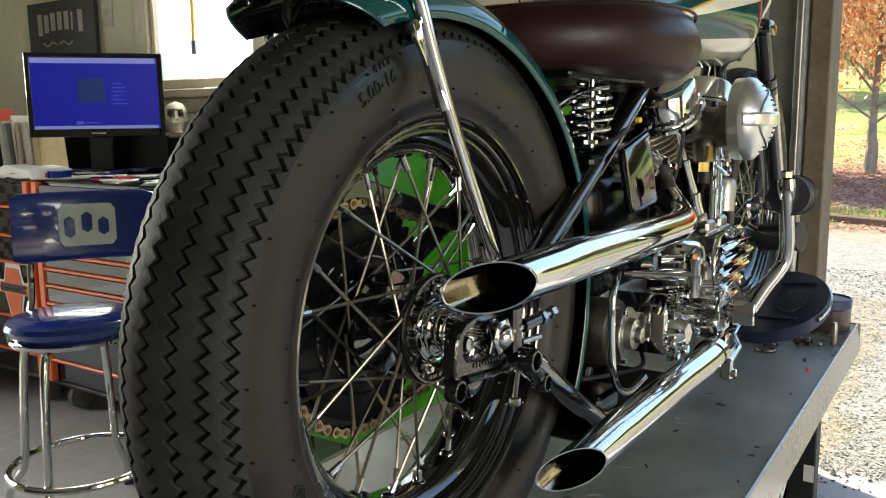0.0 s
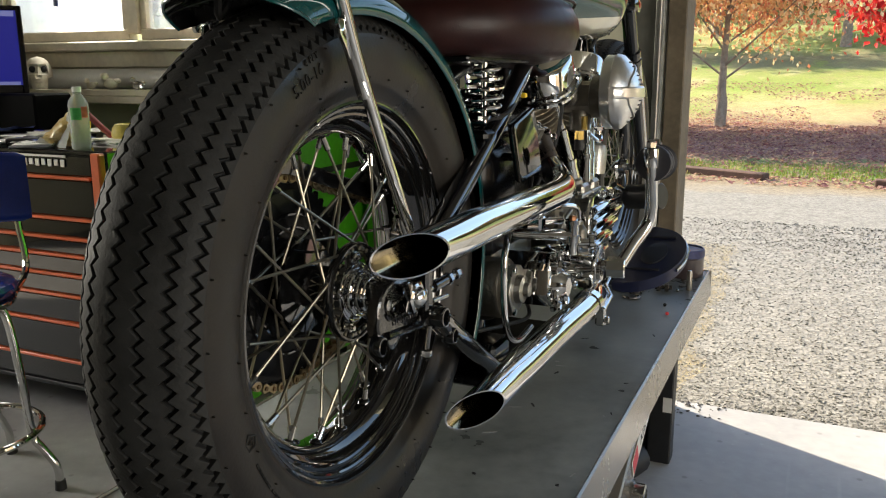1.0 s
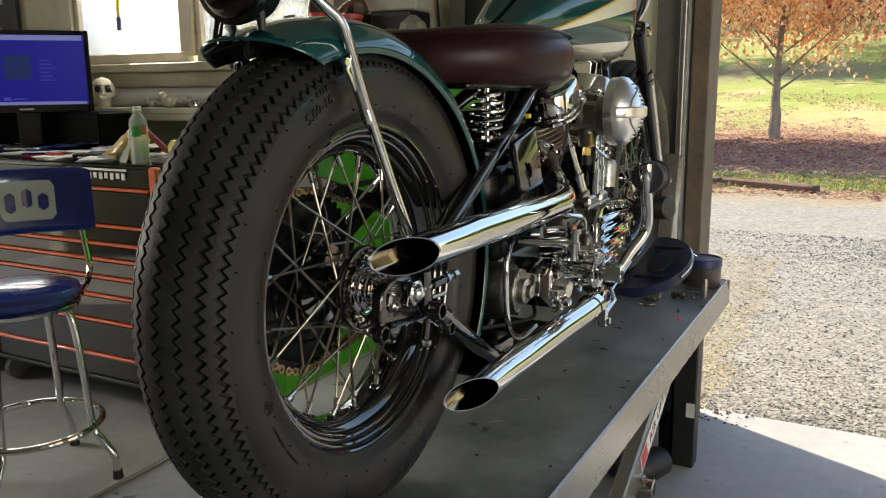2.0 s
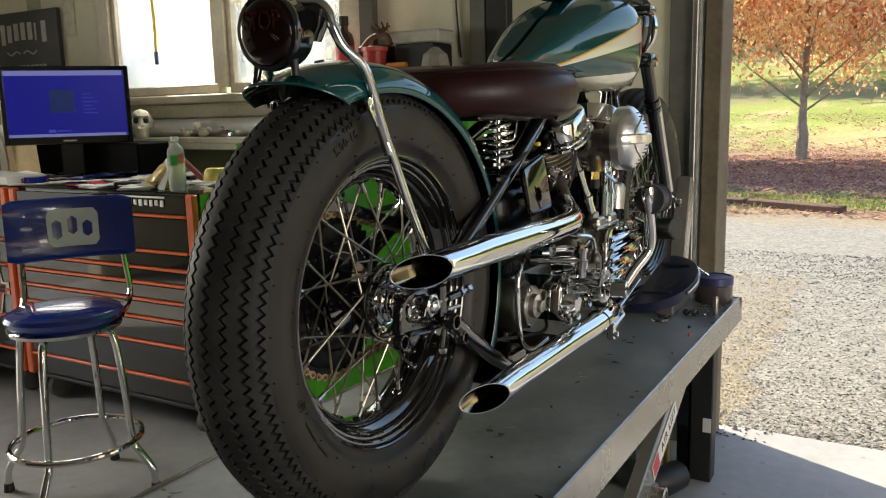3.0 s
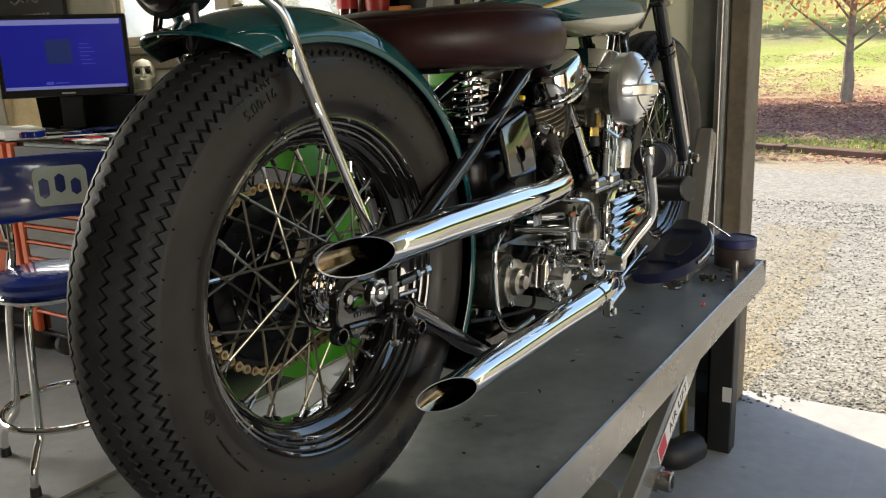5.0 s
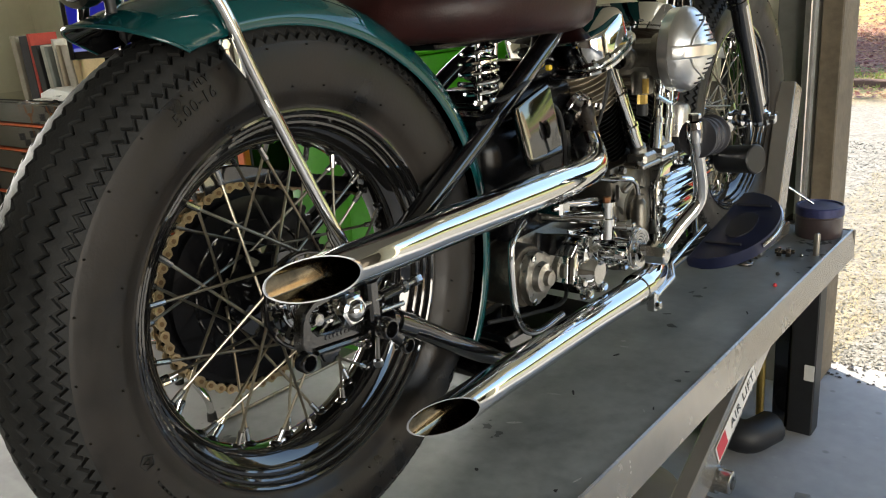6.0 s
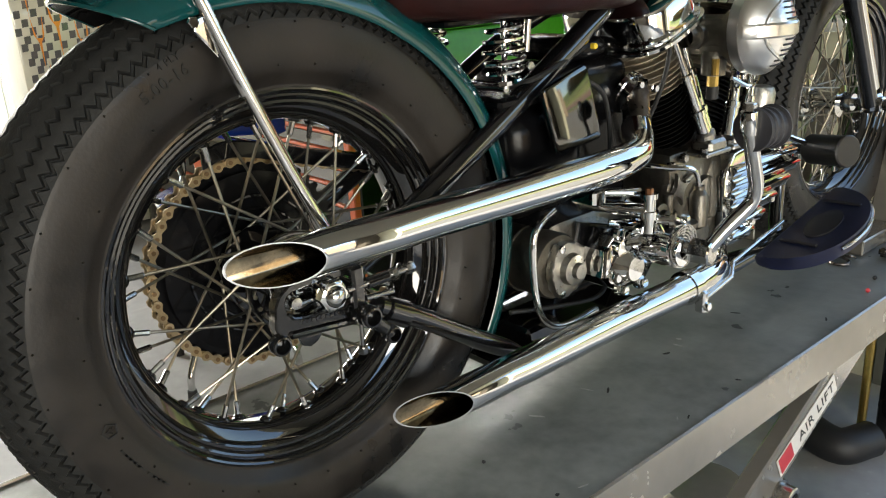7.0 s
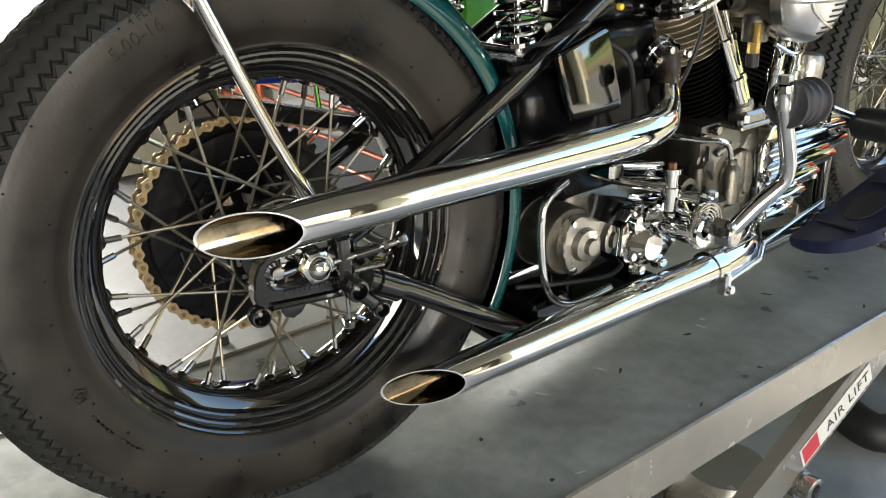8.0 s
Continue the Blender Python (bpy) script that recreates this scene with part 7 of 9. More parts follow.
def tree(name, base, trunk_h, radius, crown_r, crown_h, leaves, mat, label, seed, leaf=0.14, spread=0.9, rings=7):
    rnd = random.Random(seed)
    b = Vector((base[0], base[1], height(*base)))
    t = thing(name, b, label, "tree")
    bm = B()
    tips = []
    tube(bm, curve_points([b - Vector((0, 0, 0.1)), b + Vector((0.03, 0, trunk_h * 0.5)), b + Vector((0, 0.02, trunk_h)), b + Vector((0.05, 0, trunk_h + crown_h * 0.45)), b + Vector((0, 0, trunk_h + crown_h * 0.85))], 4), radius, 10, radii=[radius * 1.25, radius * 1.05, radius, radius, radius * 0.95, radius * 0.9, radius * 0.86, radius * 0.8, radius * 0.72, radius * 0.6, radius * 0.5, radius * 0.4, radius * 0.32, radius * 0.25, radius * 0.2, radius * 0.15, radius * 0.1])
    trunk = part("trunk", bm, BARK, t)
    bm = B()
    for k in range(rings * 3):
        f = k / (rings * 3)
        a = k * 2.4 + rnd.random()
        z = trunk_h * (0.92 + 0.1 * rnd.random()) + crown_h * 0.62 * f
        L = crown_r * (0.75 + 0.4 * rnd.random()) * (1 - 0.55 * f)
        p0 = b + Vector((0, 0, z))
        d = Vector((math.cos(a), math.sin(a), 0))
        p1 = p0 + d * L * 0.45 + Vector((0, 0, L * 0.35))
        p2 = p0 + d * L * spread + Vector((0, 0, L * (0.65 + 0.3 * rnd.random())))
        r0 = radius * 0.24 * (1 - 0.5 * f)
        tube(bm, [p0, p1, p2], r0, 6, radii=[r0, r0 * 0.55, r0 * 0.15])
        tips += [p1, p2, (p1 + p2) / 2]
        for j in range(4):
            s = p1.lerp(p2, rnd.random())
            e = s + Vector((rnd.uniform(-1, 1), rnd.uniform(-1, 1), rnd.uniform(-0.4, 0.8))) * L * 0.42
            tube(bm, [s, e], r0 * 0.3, 5, radii=[r0 * 0.3, r0 * 0.08])
            tips += [e, (s + e) / 2]
    part("limb", bm, BARK, t)
    verts, faces = [], []
    for i in range(leaves):
        c = tips[rnd.randrange(len(tips))]
        s = crown_r * 0.20
        p = (c.x + rnd.gauss(0, s), c.y + rnd.gauss(0, s), c.z + rnd.gauss(0, s * 0.7))
        leaf_cloud(verts, faces, rnd, p, leaf * (0.6 + 0.8 * rnd.random()))
    me = bpy.data.meshes.new("crown")
    me.from_pydata(verts, [], faces)
    me.materials.append(mat)
    ob = new("crown", me)
    ob.parent = t
    ob.location = -b
    return t


tree("tree", (-1.56, 18.9), 1.05, 0.125, 2.5, 5.2, 16000, AUTUMN, "young maple with thinning orange autumn leaves on the lawn", 3, 0.10)
tree("tree", (3.5, 24.5), 0.9, 0.13, 2.5, 4.2, 11000, REDLEAF, "small tree with dense bright red autumn leaves", 5, 0.2)
tree("tree", (-13.5, 17.0), 1.8, 0.22, 3.8, 7.0, 9000, GREENLEAF, "yellow-green tree beside the yard", 8, 0.24)
# this one stands out of view, placed so its shadow crosses the leaf litter
tree("tree", (-7.6, 18.2), 1.6, 0.2, 3.4, 6.0, 7000, GREENLEAF, "yellow-green tree placed beside the lawn for its shadow", 11, 0.24)
tree("tree", (1.4, 46.0), 2.4, 0.26, 4.2, 8.0, 6000, AUTUMN, "tall tree with orange leaves at the top of the lawn", 14, 0.34)
tree("tree", (-5.5, 52.0), 2.6, 0.3, 4.6, 9.0, 6000, AUTUMN, "tall tree with orange leaves at the top of the lawn", 17, 0.36)
tree("tree", (8.5, 50.0), 2.6, 0.3, 4.6, 9.0, 6000, GREENLEAF, "tall yellowing tree at the top of the lawn", 19, 0.36)
tree("tree", (-13.0, 46.0), 2.6, 0.3, 4.6, 9.0, 5000, AUTUMN, "tall tree with orange leaves at the top of the lawn", 23, 0.36)

# far wood along the skyline
verts, faces = [], []
for i in range(16000):
    x = rnd.uniform(-75, 75)
    y = rnd.uniform(62, 74)
    top = 8.5 + 3.5 * noise.noise(Vector((x * 0.14, 3.0, 0))) + 2.0 * noise.noise(Vector((x * 0.5, 9.0, 0)))
    z = height(x, y) + rnd.random() ** 0.8 * top
    leaf_cloud(verts, faces, rnd, (x, y, z), 0.9 + 0.7 * rnd.random())
me = bpy.data.meshes.new("far_wood")
me.from_pydata(verts, [], faces)
me.materials.append(leaf_material("wood_leaves", [(0.24, 0.15, 0.06), (0.17, 0.15, 0.05), (0.33, 0.19, 0.06), (0.13, 0.11, 0.06), (0.26, 0.22, 0.08)]))
tagged(new("far_wood", me), "distant autumn wood along the top of the lawn", "woods", "", "stuff")

# timber kerbs between gravel and lawn
for p, q in (((-3.6, 10.72), (-1.22, 10.33)), ((-1.16, 10.32), (-0.02, 9.80)), ((1.15, 9.72), (3.5, 9.60))):
    bm = B()
    p, q = Vector((*p, height(*p) + 0.012)), Vector((*q, height(*q) + 0.012))
    d = q - p
    m = Matrix.Translation((p + q) / 2) @ d.to_track_quat('Y', 'Z').to_matrix().to_4x4()
    box(bm, (-0.09, -d.length / 2, -0.07), (0.09, d.length / 2, 0.075), 0.012, m)
    solid("timber_kerb", bm, material("old_timber", (0.10, 0.052, 0.036), 0.85, vary=0.35, scale=7, bump=0.4, bump_scale=50), "weathered brown timber laid along the lawn edge", "timber", "timbers along the lawn")


# ---- things in the garage ----
# dusty panes: glass with a bright film of dirt
def dusty(name, amount):
    m = glass(name, (0.97, 0.98, 0.97), 0.0)
    nt = m.node_tree
    b = nt.nodes["Principled BSDF"]
    tr = nt.nodes.new("ShaderNodeBsdfTranslucent")
    tr.inputs["Color"].default_value = (0.72, 0.78, 0.86, 1)
    tc = nt.nodes.new("ShaderNodeTexCoord")
    n = node(nt, "ShaderNodeTexNoise", Scale=3.5, Detail=5.0)
    nt.links.new(tc.outputs["Object"], n.inputs["Vector"])
    mr = nt.nodes.new("ShaderNodeMapRange")
    mr.inputs["From Min"].default_value, mr.inputs["From Max"].default_value = 0.35, 0.65
    mr.inputs["To Min"].default_value, mr.inputs["To Max"].default_value = amount - 0.12, amount + 0.12
    nt.links.new(n.outputs["Fac"], mr.inputs["Value"])
    mix = nt.nodes.new("ShaderNodeMixShader")
    nt.links.new(mr.outputs[0], mix.inputs[0])
    nt.links.new(b.outputs[0], mix.inputs[1])
    nt.links.new(tr.outputs[0], mix.inputs[2])
    nt.links.new(mix.outputs[0], nt.nodes["Material Output"].inputs["Surface"])
    return m


panes = [o for o in win.children if o.name.startswith("pane")]
panes[0].data.materials[0] = dusty("dusty_glass", 0.44)
panes[1].data.materials[0] = dusty("cleaner_glass", 0.13)

# tool chests
TOP = 0.985


def tool_chest(name, x0, x1, lines, label, mark=False):
    y0, y1 = 1.25, 1.86
    t = thing(name, ((x0 + x1) / 2, (y0 + y1) / 2, FLOOR), label, "tool chest", "tool chests along the wall")
    bm = B()
    box(bm, (x0, y0 + 0.02, 0.10), (x1, y1, TOP), 0.006)
    part("body", bm, CHESTBLACK, t)
    for a in (x0, x1 - 0.045):
        bm = B()
        box(bm, (a, y0 - 0.012, 0.10), (a + 0.045, y0 + 0.019, TOP - 0.004), 0.006)
        part("corner_trim", bm, ORANGE, t, "orange corner trim")
    zs = [TOP - 0.012] + lines + [0.20]
    for hi, lo in zip(zs, zs[1:]):
        bm = B()
        box(bm, (x0 + 0.05, y0 - 0.004, lo + 0.012), (x1 - 0.05, y0 + 0.019, hi - 0.004), 0.004)
        dr = part("drawer", bm, CHESTBLACK, t)
        bm = B()
        box(bm, (x0 + 0.05, y0 - 0.014, lo - 0.002), (x1 - 0.05, y0 + 0.010, lo + 0.010), 0.003)
        part("drawer_pull", bm, ORANGE, dr, "orange drawer pull")
    bm = B()
    box(bm, (x0 + 0.02, y0 + 0.01, 0.085), (x1 - 0.02, y1 - 0.02, 0.10), 0.002)
    part("base", bm, MATTBLACK, t)
    for cx in (x0 + 0.1, x1 - 0.1):
        for cy in (y0 + 0.08, y1 - 0.1):
            bm = B()
            lathe(bm, (cx - 0.02, cy, FLOOR + 0.055), XA, [(0, 0), (0, 0.045), (0.006, 0.055), (0.034, 0.055), (0.04, 0.045), (0.04, 0)], 28)
            box(bm, (cx - 0.03, cy - 0.03, FLOOR + 0.095), (cx + 0.03, cy + 0.03, 0.086), 0.003)
            part("caster", bm, material("caster_rubber", (0.10, 0.095, 0.085), 0.7, vary=0.3, scale=30), t)
    if mark:
        bm = B()
        for k in range(7):
            box(bm, (-2.075 + k * 0.031, 1.240, 0.928 + 0.004 * (k % 2)), (-2.053 + k * 0.031, 1.2445, 0.955), 0.002)
        part("maker_mark", bm, SILVER, t, "silver maker's mark bars")
        bm = B()
        box(bm, (-2.2, 1.240, 0.962), (-1.86, 1.2445, 0.970), 0.001)
        part("trim_strip", bm, SILVER, t)
    return t


LINES = [0.887, 0.740, 0.668, 0.604, 0.531, 0.453, 0.347]
right_chest = tool_chest("tool_chest", -2.89, -1.70, LINES, "black rolling tool chest with orange drawer trim", True)
left_chest = tool_chest("tool_chest", -4.10, -2.915, [0.86, 0.73, 0.61, 0.49, 0.36], "black rolling tool chest with orange trim and a shield badge")
bm = B()
sh = [(-0.11, 0.0), (-0.11, 0.05), (-0.07, 0.05), (-0.05, 0.12), (0.05, 0.12), (0.07, 0.05), (0.11, 0.05), (0.11, 0.0), (0.07, 0.0), (0.04, -0.09), (0, -0.12), (-0.04, -0.09), (-0.07, 0.0)]
prism(bm, [(u * 1.15, v * 1.15) for u, v in sh], (1, 0, 0), (0, 0, 1), 0.002, (-3.10, 1.2435, 0.47))
part("badge", bm, WHITE, left_chest, "white and orange shield badge", flat=True)
bm = B()
prism(bm, [(u * 0.98, v * 0.98) for u, v in sh], (1, 0, 0), (0, 0, 1), 0.002, (-3.10, 1.2405, 0.47))
part("badge_face", bm, ORANGE, left_chest, flat=True)
bm = B()
box(bm, (-3.20, 1.236, 0.478), (-3.0, 1.238, 0.515))
part("badge_bar", bm, SIGNBLACK, left_chest, flat=True)

# bar stool
SC = Vector((-1.80, 0.72, FLOOR))
away = Vector((-0.83, 0.56, 0)).normalized()
acr = Vector((away.y, -away.x, 0))
stool = thing("bar_stool", SC, "chrome bar stool with a blue vinyl seat and backrest", "stool")
SZ = 0.615
bm = B()
lathe(bm, SC + Vector((0, 0, SZ - FLOOR)), (0, 0, 1), [(-0.028, 0), (-0.028, 0.165), (-0.01, 0.186), (0.006, 0.192), (0.02, 0.185), (0.030, 0.165), (0.036, 0.11), (0.038, 0)], 56)
seat_s = part("seat", bm, BLUE, stool, "shiny blue vinyl seat")
bm = B()
lathe(bm, SC + Vector((0, 0, SZ - FLOOR)), (0, 0, 1), [(-0.044, 0.16), (-0.045, 0.176), (-0.042, 0.182), (-0.032, 0.184), (-0.029, 0.180), (-0.029, 0.16)], 56)
part("seat_band", bm, CHROME, stool, "chrome seat band")
foot_off = [(acr * -0.235 + away * -0.06), (acr * 0.045 + away * -0.24), (acr * -0.01 + away * 0.19), (acr * 0.245 + away * 0.02)]
for i in range(4):
    a = math.pi / 4 + i * math.pi / 2 + 0.30
    d = acr * math.cos(a) + away * math.sin(a)
    bm = B()
    z = lambda h: Vector((0, 0, h - FLOOR))
    pts = curve_points([SC + d * 0.08 + z(SZ - 0.045), SC + d * 0.135 + z(SZ - 0.05), SC + d * 0.165 + z(SZ - 0.085), SC + d * 0.185 + z(0.36), SC + d * 0.20 + z(0.16), SC + d * 0.225 + z(0.11), SC + d * 0.262 + z(0.05), SC + d * 0.268 + z(FLOOR + 0.01)], 5)
    tube(bm, pts, 0.0125, 12)
    leg = part("leg", bm, CHROME, stool)
    bm = B()
    lathe(bm, SC + d * 0.268, (0, 0, 1), [(0, 0), (0, 0.018), (0.03, 0.016), (0.03, 0.012)], 14)
    part("rubber_foot", bm, MATTBLACK, leg)
bm = B()
ring(bm, SC + Vector((0, 0, 0.165 - FLOOR)), (0, 0, 1), 0.215, 0.011, 56, 10)
part("foot_ring", bm, CHROME, stool)
bm = B()
BC = SC + away * 0.185 + acr * 0.05
for s in (-1, 1):
    tube(bm, curve_points([SC + acr * s * 0.175 + Vector((0, 0, SZ - FLOOR - 0.03)), BC + acr * s * 0.178 + Vector((0, 0, SZ - FLOOR + 0.02)) - away * 0.03, BC + acr * s * 0.172 + away * 0.028 + Vector((0, 0, SZ - FLOOR + 0.16)), BC + acr * s * 0.172 + away * 0.042 + Vector((0, 0, SZ - FLOOR + 0.30))], 5), 0.011, 10)
part("back_post", bm, CHROME, stool)
bm = B()
rows = []
for i in range(17):
    f = -1 + i / 8
    bend = 0.045 * (1 - f * f)
    row = []
    for k in range(16):
        a = 2 * math.pi * k / 16
        u = math.copysign(abs(math.cos(a)) ** 0.5, math.cos(a)) * 0.022
        v = math.copysign(abs(math.sin(a)) ** 0.35, math.sin(a)) * 0.112
        sc = 1.0 if abs(f) < 0.99 else 0.9
        row.append(bm.verts.new(BC + acr * (f * 0.212) + away * (bend + u - v * -0.08) + Vector((0, 0, SZ - FLOOR + 0.275 + v * sc))))
    rows.append(row)
for p, q in zip(rows, rows[1:]):
    for k in range(16):
        bm.faces.new((p[k], p[(k + 1) % 16], q[(k + 1) % 16], q[k]))
bm.faces.new(rows[0])
bm.faces.new(rows[-1])
back = part("backrest", bm, BLUE, stool, "curved blue vinyl backrest", limit=60)


def on_back(u, v):
    f = u / 0.212
    return BC + acr * u + away * (0.045 * (1 - f * f) - 0.0245 + v * 0.08) + Vector((0, 0, SZ - FLOOR + 0.275 + v))


def patch(bm, outline, lift):
    """A flat shape laid on the curved backrest, in narrow upright strips."""
    us = [u for u, v in outline]
    lo, hi = min(us), max(us)
    n = max(2, int((hi - lo) / 0.012))
    cols = []
    for i in range(n + 1):
        u = lo + (hi - lo) * i / n
        uc = min(max(u, lo + 1e-4), hi - 1e-4)
        vs = []
        for (u0, v0), (u1, v1) in zip(outline, outline[1:] + outline[:1]):
            if (u0 - uc) * (u1 - uc) < 0:
                vs.append(v0 + (v1 - v0) * (uc - u0) / (u1 - u0))
        cols.append((bm.verts.new(on_back(u, min(vs)) - away * lift), bm.verts.new(on_back(u, max(vs)) - away * lift)))
    for (a, b), (c, d) in zip(cols, cols[1:]):
        bm.faces.new((a, c, d, b))


def rounded(cx, cy, w, h, r, n=5):
    o = []
    for sx, sy, a0 in ((1, 1, 0), (-1, 1, 90), (-1, -1, 180), (1, -1, 270)):
        for k in range(n + 1):
            a = radians(a0 + 90 * k / n)
            o.append((cx + sx * (w - r) + r * math.cos(a), cy + sy * (h - r) + r * math.sin(a)))
    return o


bm = B()
patch(bm, rounded(0.008, 0.004, 0.086, 0.068, 0.02), 0.0015)
part("badge", bm, WHITE, back, "white rounded maker's badge", flat=True)
bm = B()
for cx, cy, w, h in ((-0.046, -0.002, 0.016, 0.036), (0.006, 0.012, 0.016, 0.034), (0.056, -0.002, 0.016, 0.030)):
    patch(bm, rounded(cx, cy, w, h, 0.012, 4), 0.0028)
part("badge_shape", bm, BLUE, back, "blue shapes on the badge", flat=True)

# green steel cabinet beside the chests
cab = thing("green_cabinet", (-1.25, 1.45, FLOOR), "bright green steel shop cabinet standing by the lift", "cabinet")
bm = B()
box(bm, (-1.24, 1.05, 0.27), (-0.98, 1.98, 1.155), 0.02, seg=2)
part("cabinet_body", bm, CHESTGREEN, cab)
bm = B()
box(bm, (-1.26, 1.03, 1.156), (-0.96, 2.0, 1.190), 0.008)
part("cabinet_top", bm, CHESTGREEN, cab)
bm = B()
box(bm, (-0.979, 1.08, 0.62), (-0.972, 1.95, 0.64), 0.002)
box(bm, (-0.979, 1.08, 0.92), (-0.972, 1.95, 0.94), 0.002)
part("shelf_line", bm, MATTBLACK, cab)
bm = B()
box(bm, (-0.955, 1.74, FLOOR), (-0.755, 2.07, 1.265), 0.012, seg=2)
part("side_cupboard", bm, CHESTGREEN, cab)
for x in (-1.20, -1.02):
    for y in (1.09, 1.93):
        bm = B()
        box(bm, (x - 0.02, y - 0.02, FLOOR), (x + 0.02, y + 0.02, 0.27), 0.003)
        part("leg", bm, MATTBLACK, cab)

# black box added to fill the dark area under the monitor
bm = B()
box(bm, (-3.50, 1.66, TOP + 0.001), (-2.50, 1.855, 1.165), 0.008)
solid("equipment_box", bm, BARREL, "low black box filling the dark area behind the monitor stand", "box")

# monitor on its stand
MC = Vector((-2.875, 1.575, 1.350))
mdir = Vector((0.76, -0.65, 0)).normalized()
mside = Vector((-mdir.y, mdir.x, 0)).normalized()
if mside.x < 0:
    mside = -mside
mm = Matrix((( mside.x, -mdir.x, 0, MC.x), (mside.y, -mdir.y, 0, MC.y), (0, 0, 1, MC.z), (0, 0, 0, 1)))
monitor = thing("monitor", (MC.x, MC.y, TOP), "black flat monitor with a blue screen on the chest", "monitor")
MW, MH = 0.288, 0.186
bm = B()
box(bm, (-MW, 0.0, -MH), (MW, 0.035, MH), 0.006, mm)
part("housing", bm, MATTBLACK, monitor)
bm = B()
for lo, hi in (((-MW, -0.012, -MH), (-MW + 0.022, -0.001, MH)), ((MW - 0.022, -0.012, -MH), (MW, -0.001, MH)), ((-MW + 0.0225, -0.012, MH - 0.020), (MW - 0.0225, -0.001, MH)), ((-MW + 0.0225, -0.012, -MH), (MW - 0.0225, -0.001, -MH + 0.036))):
    box(bm, lo, hi, 0.003, mm)
part("bezel", bm, BLACK, monitor, "gloss black bezel")
bm = B()
box(bm, (-MW + 0.020, -0.004, -MH + 0.034), (MW - 0.020, -0.0005, MH - 0.018), 0, mm)
scr = part("screen", bm, SCREEN, monitor, "lit blue screen", flat=True)
bm = B()
box(bm, (-0.075, -0.0055, -0.035), (0.035, -0.0042, 0.075), 0, mm)
part("screen_panel", bm, SCREENDARK, scr, flat=True)
bm = B()
BARLIGHT = glow("screen_bar_light", (0.09, 0.10, 0.24), 0.45)
box(bm, (-MW + 0.024, -0.0055, MH - 0.045), (MW - 0.03, -0.0042, MH - 0.022), 0, mm)
part("screen_bar", bm, BARLIGHT, scr, flat=True)
bm = B()
box(bm, (-MW + 0.024, -0.0055, -MH + 0.036), (MW - 0.03, -0.0042, -MH + 0.05), 0, mm)
part("screen_bar", bm, BARLIGHT, scr, flat=True)
LINELIGHT = glow("screen_line_light", (0.03, 0.035, 0.24), 0.4)
for lo, hi in [((0.07, 0.05 - k * 0.018), (0.11 + 0.012 * (k % 3), 0.054 - k * 0.018)) for k in range(6)] + [((-0.09, -0.13), (-0.06, -0.115)), ((-0.05, -0.125), (0.01, -0.12))]:
    bm = B()
    box(bm, (lo[0], -0.0055, lo[1]), (hi[0], -0.0042, hi[1]), 0, mm)
    part("screen_line", bm, LINELIGHT, scr, flat=True)
bm = B()
box(bm, (-0.03, -0.0135, -MH + 0.013), (0.03, -0.0125, -MH + 0.020), 0, mm)
part("maker_mark", bm, SILVER, monitor)
bm = B()
box(bm, (-0.05, 0.036, -0.34), (0.05, 0.06, 0.02), 0.006, mm)
box(bm, (-0.14, -0.06, -0.370), (0.14, 0.14, -0.352), 0.006, mm)
part("stand", bm, MATTBLACK, monitor)

# wall shelf under the window, skull and bits
shelf = thing("wall_shelf", (-2.4, 2.0, 1.15), "white wooden shelf fixed under the window", "shelf")
bm = B()
box(bm, (-3.55, 1.93, 1.150), (-1.65, 2.128, 1.178), 0.003)
part("board", bm, TRIM, shelf)
bm = B()
box(bm, (-3.55, 1.925, 1.118), (-1.65, 1.935, 1.149), 0.002)
part("front_edge", bm, TRIM, shelf)
bm = B()
rod(bm, (-3.5, 2.075, 1.225), (-1.7, 2.075, 1.225), 0.045, seg=24)
solid("white_pipe", bm, WHITE, "dusty white plastic pipe lying on the shelf", "pipe")
skull = thing("skull_ornament", (-2.85, 1.985, 1.178), "cream plaster skull ornament on the shelf", "skull ornament")
sk = Vector((-2.85, 1.985, 1.178))
bm = B()
look_d = Vector((0.75, -0.66, 0)).normalized()
sidev = Vector((0.66, 0.75, 0))
rows = []
for i in range(17):
    f = i / 16
    z = 0.150 * f
    if f < 0.35:
        rx, ry, cy = 0.034 + 0.014 * f, 0.038 + 0.03 * f, 0.022
    else:
        g = (f - 0.35) / 0.65
        rx = 0.060 * math.sqrt(max(0.0, 1 - (g * 1.0) ** 2.6)) + 0.0005
        ry = 0.062 * math.sqrt(max(0.0, 1 - (g * 1.0) ** 2.4)) + 0.0005
        cy = 0.0
    row = []
    for k in range(24):
        a = 2 * math.pi * k / 24
        u, v = rx * math.cos(a), ry * math.sin(a) + cy
        if 0.48 < f < 0.70 and v > 0 and 0.008 < abs(u) < 0.036:
            v -= 0.020
        if 0.36 < f < 0.48 and v > 0 and abs(u) < 0.009:
            v -= 0.012
        if 0.16 < f < 0.24 and v > 0.02:
            v -= 0.004
        row.append(bm.verts.new(sk + sidev * u + look_d * v + Vector((0, 0, z))))
    rows.append(row)
for p, q in zip(rows, rows[1:]):
    for k in range(24):
        bm.faces.new((p[k], p[(k + 1) % 24], q[(k + 1) % 24], q[k]))
bm.faces.new(rows[0])
bm.faces.new(rows[-1])
part("skull_body", bm, BONE, skull)
bm = B()
for s in (-1, 1):
    sphere(bm, sk + sidev * (s * 0.024) + look_d * 0.034 + Vector((0, 0, 0.090)), 0.0155, 14)
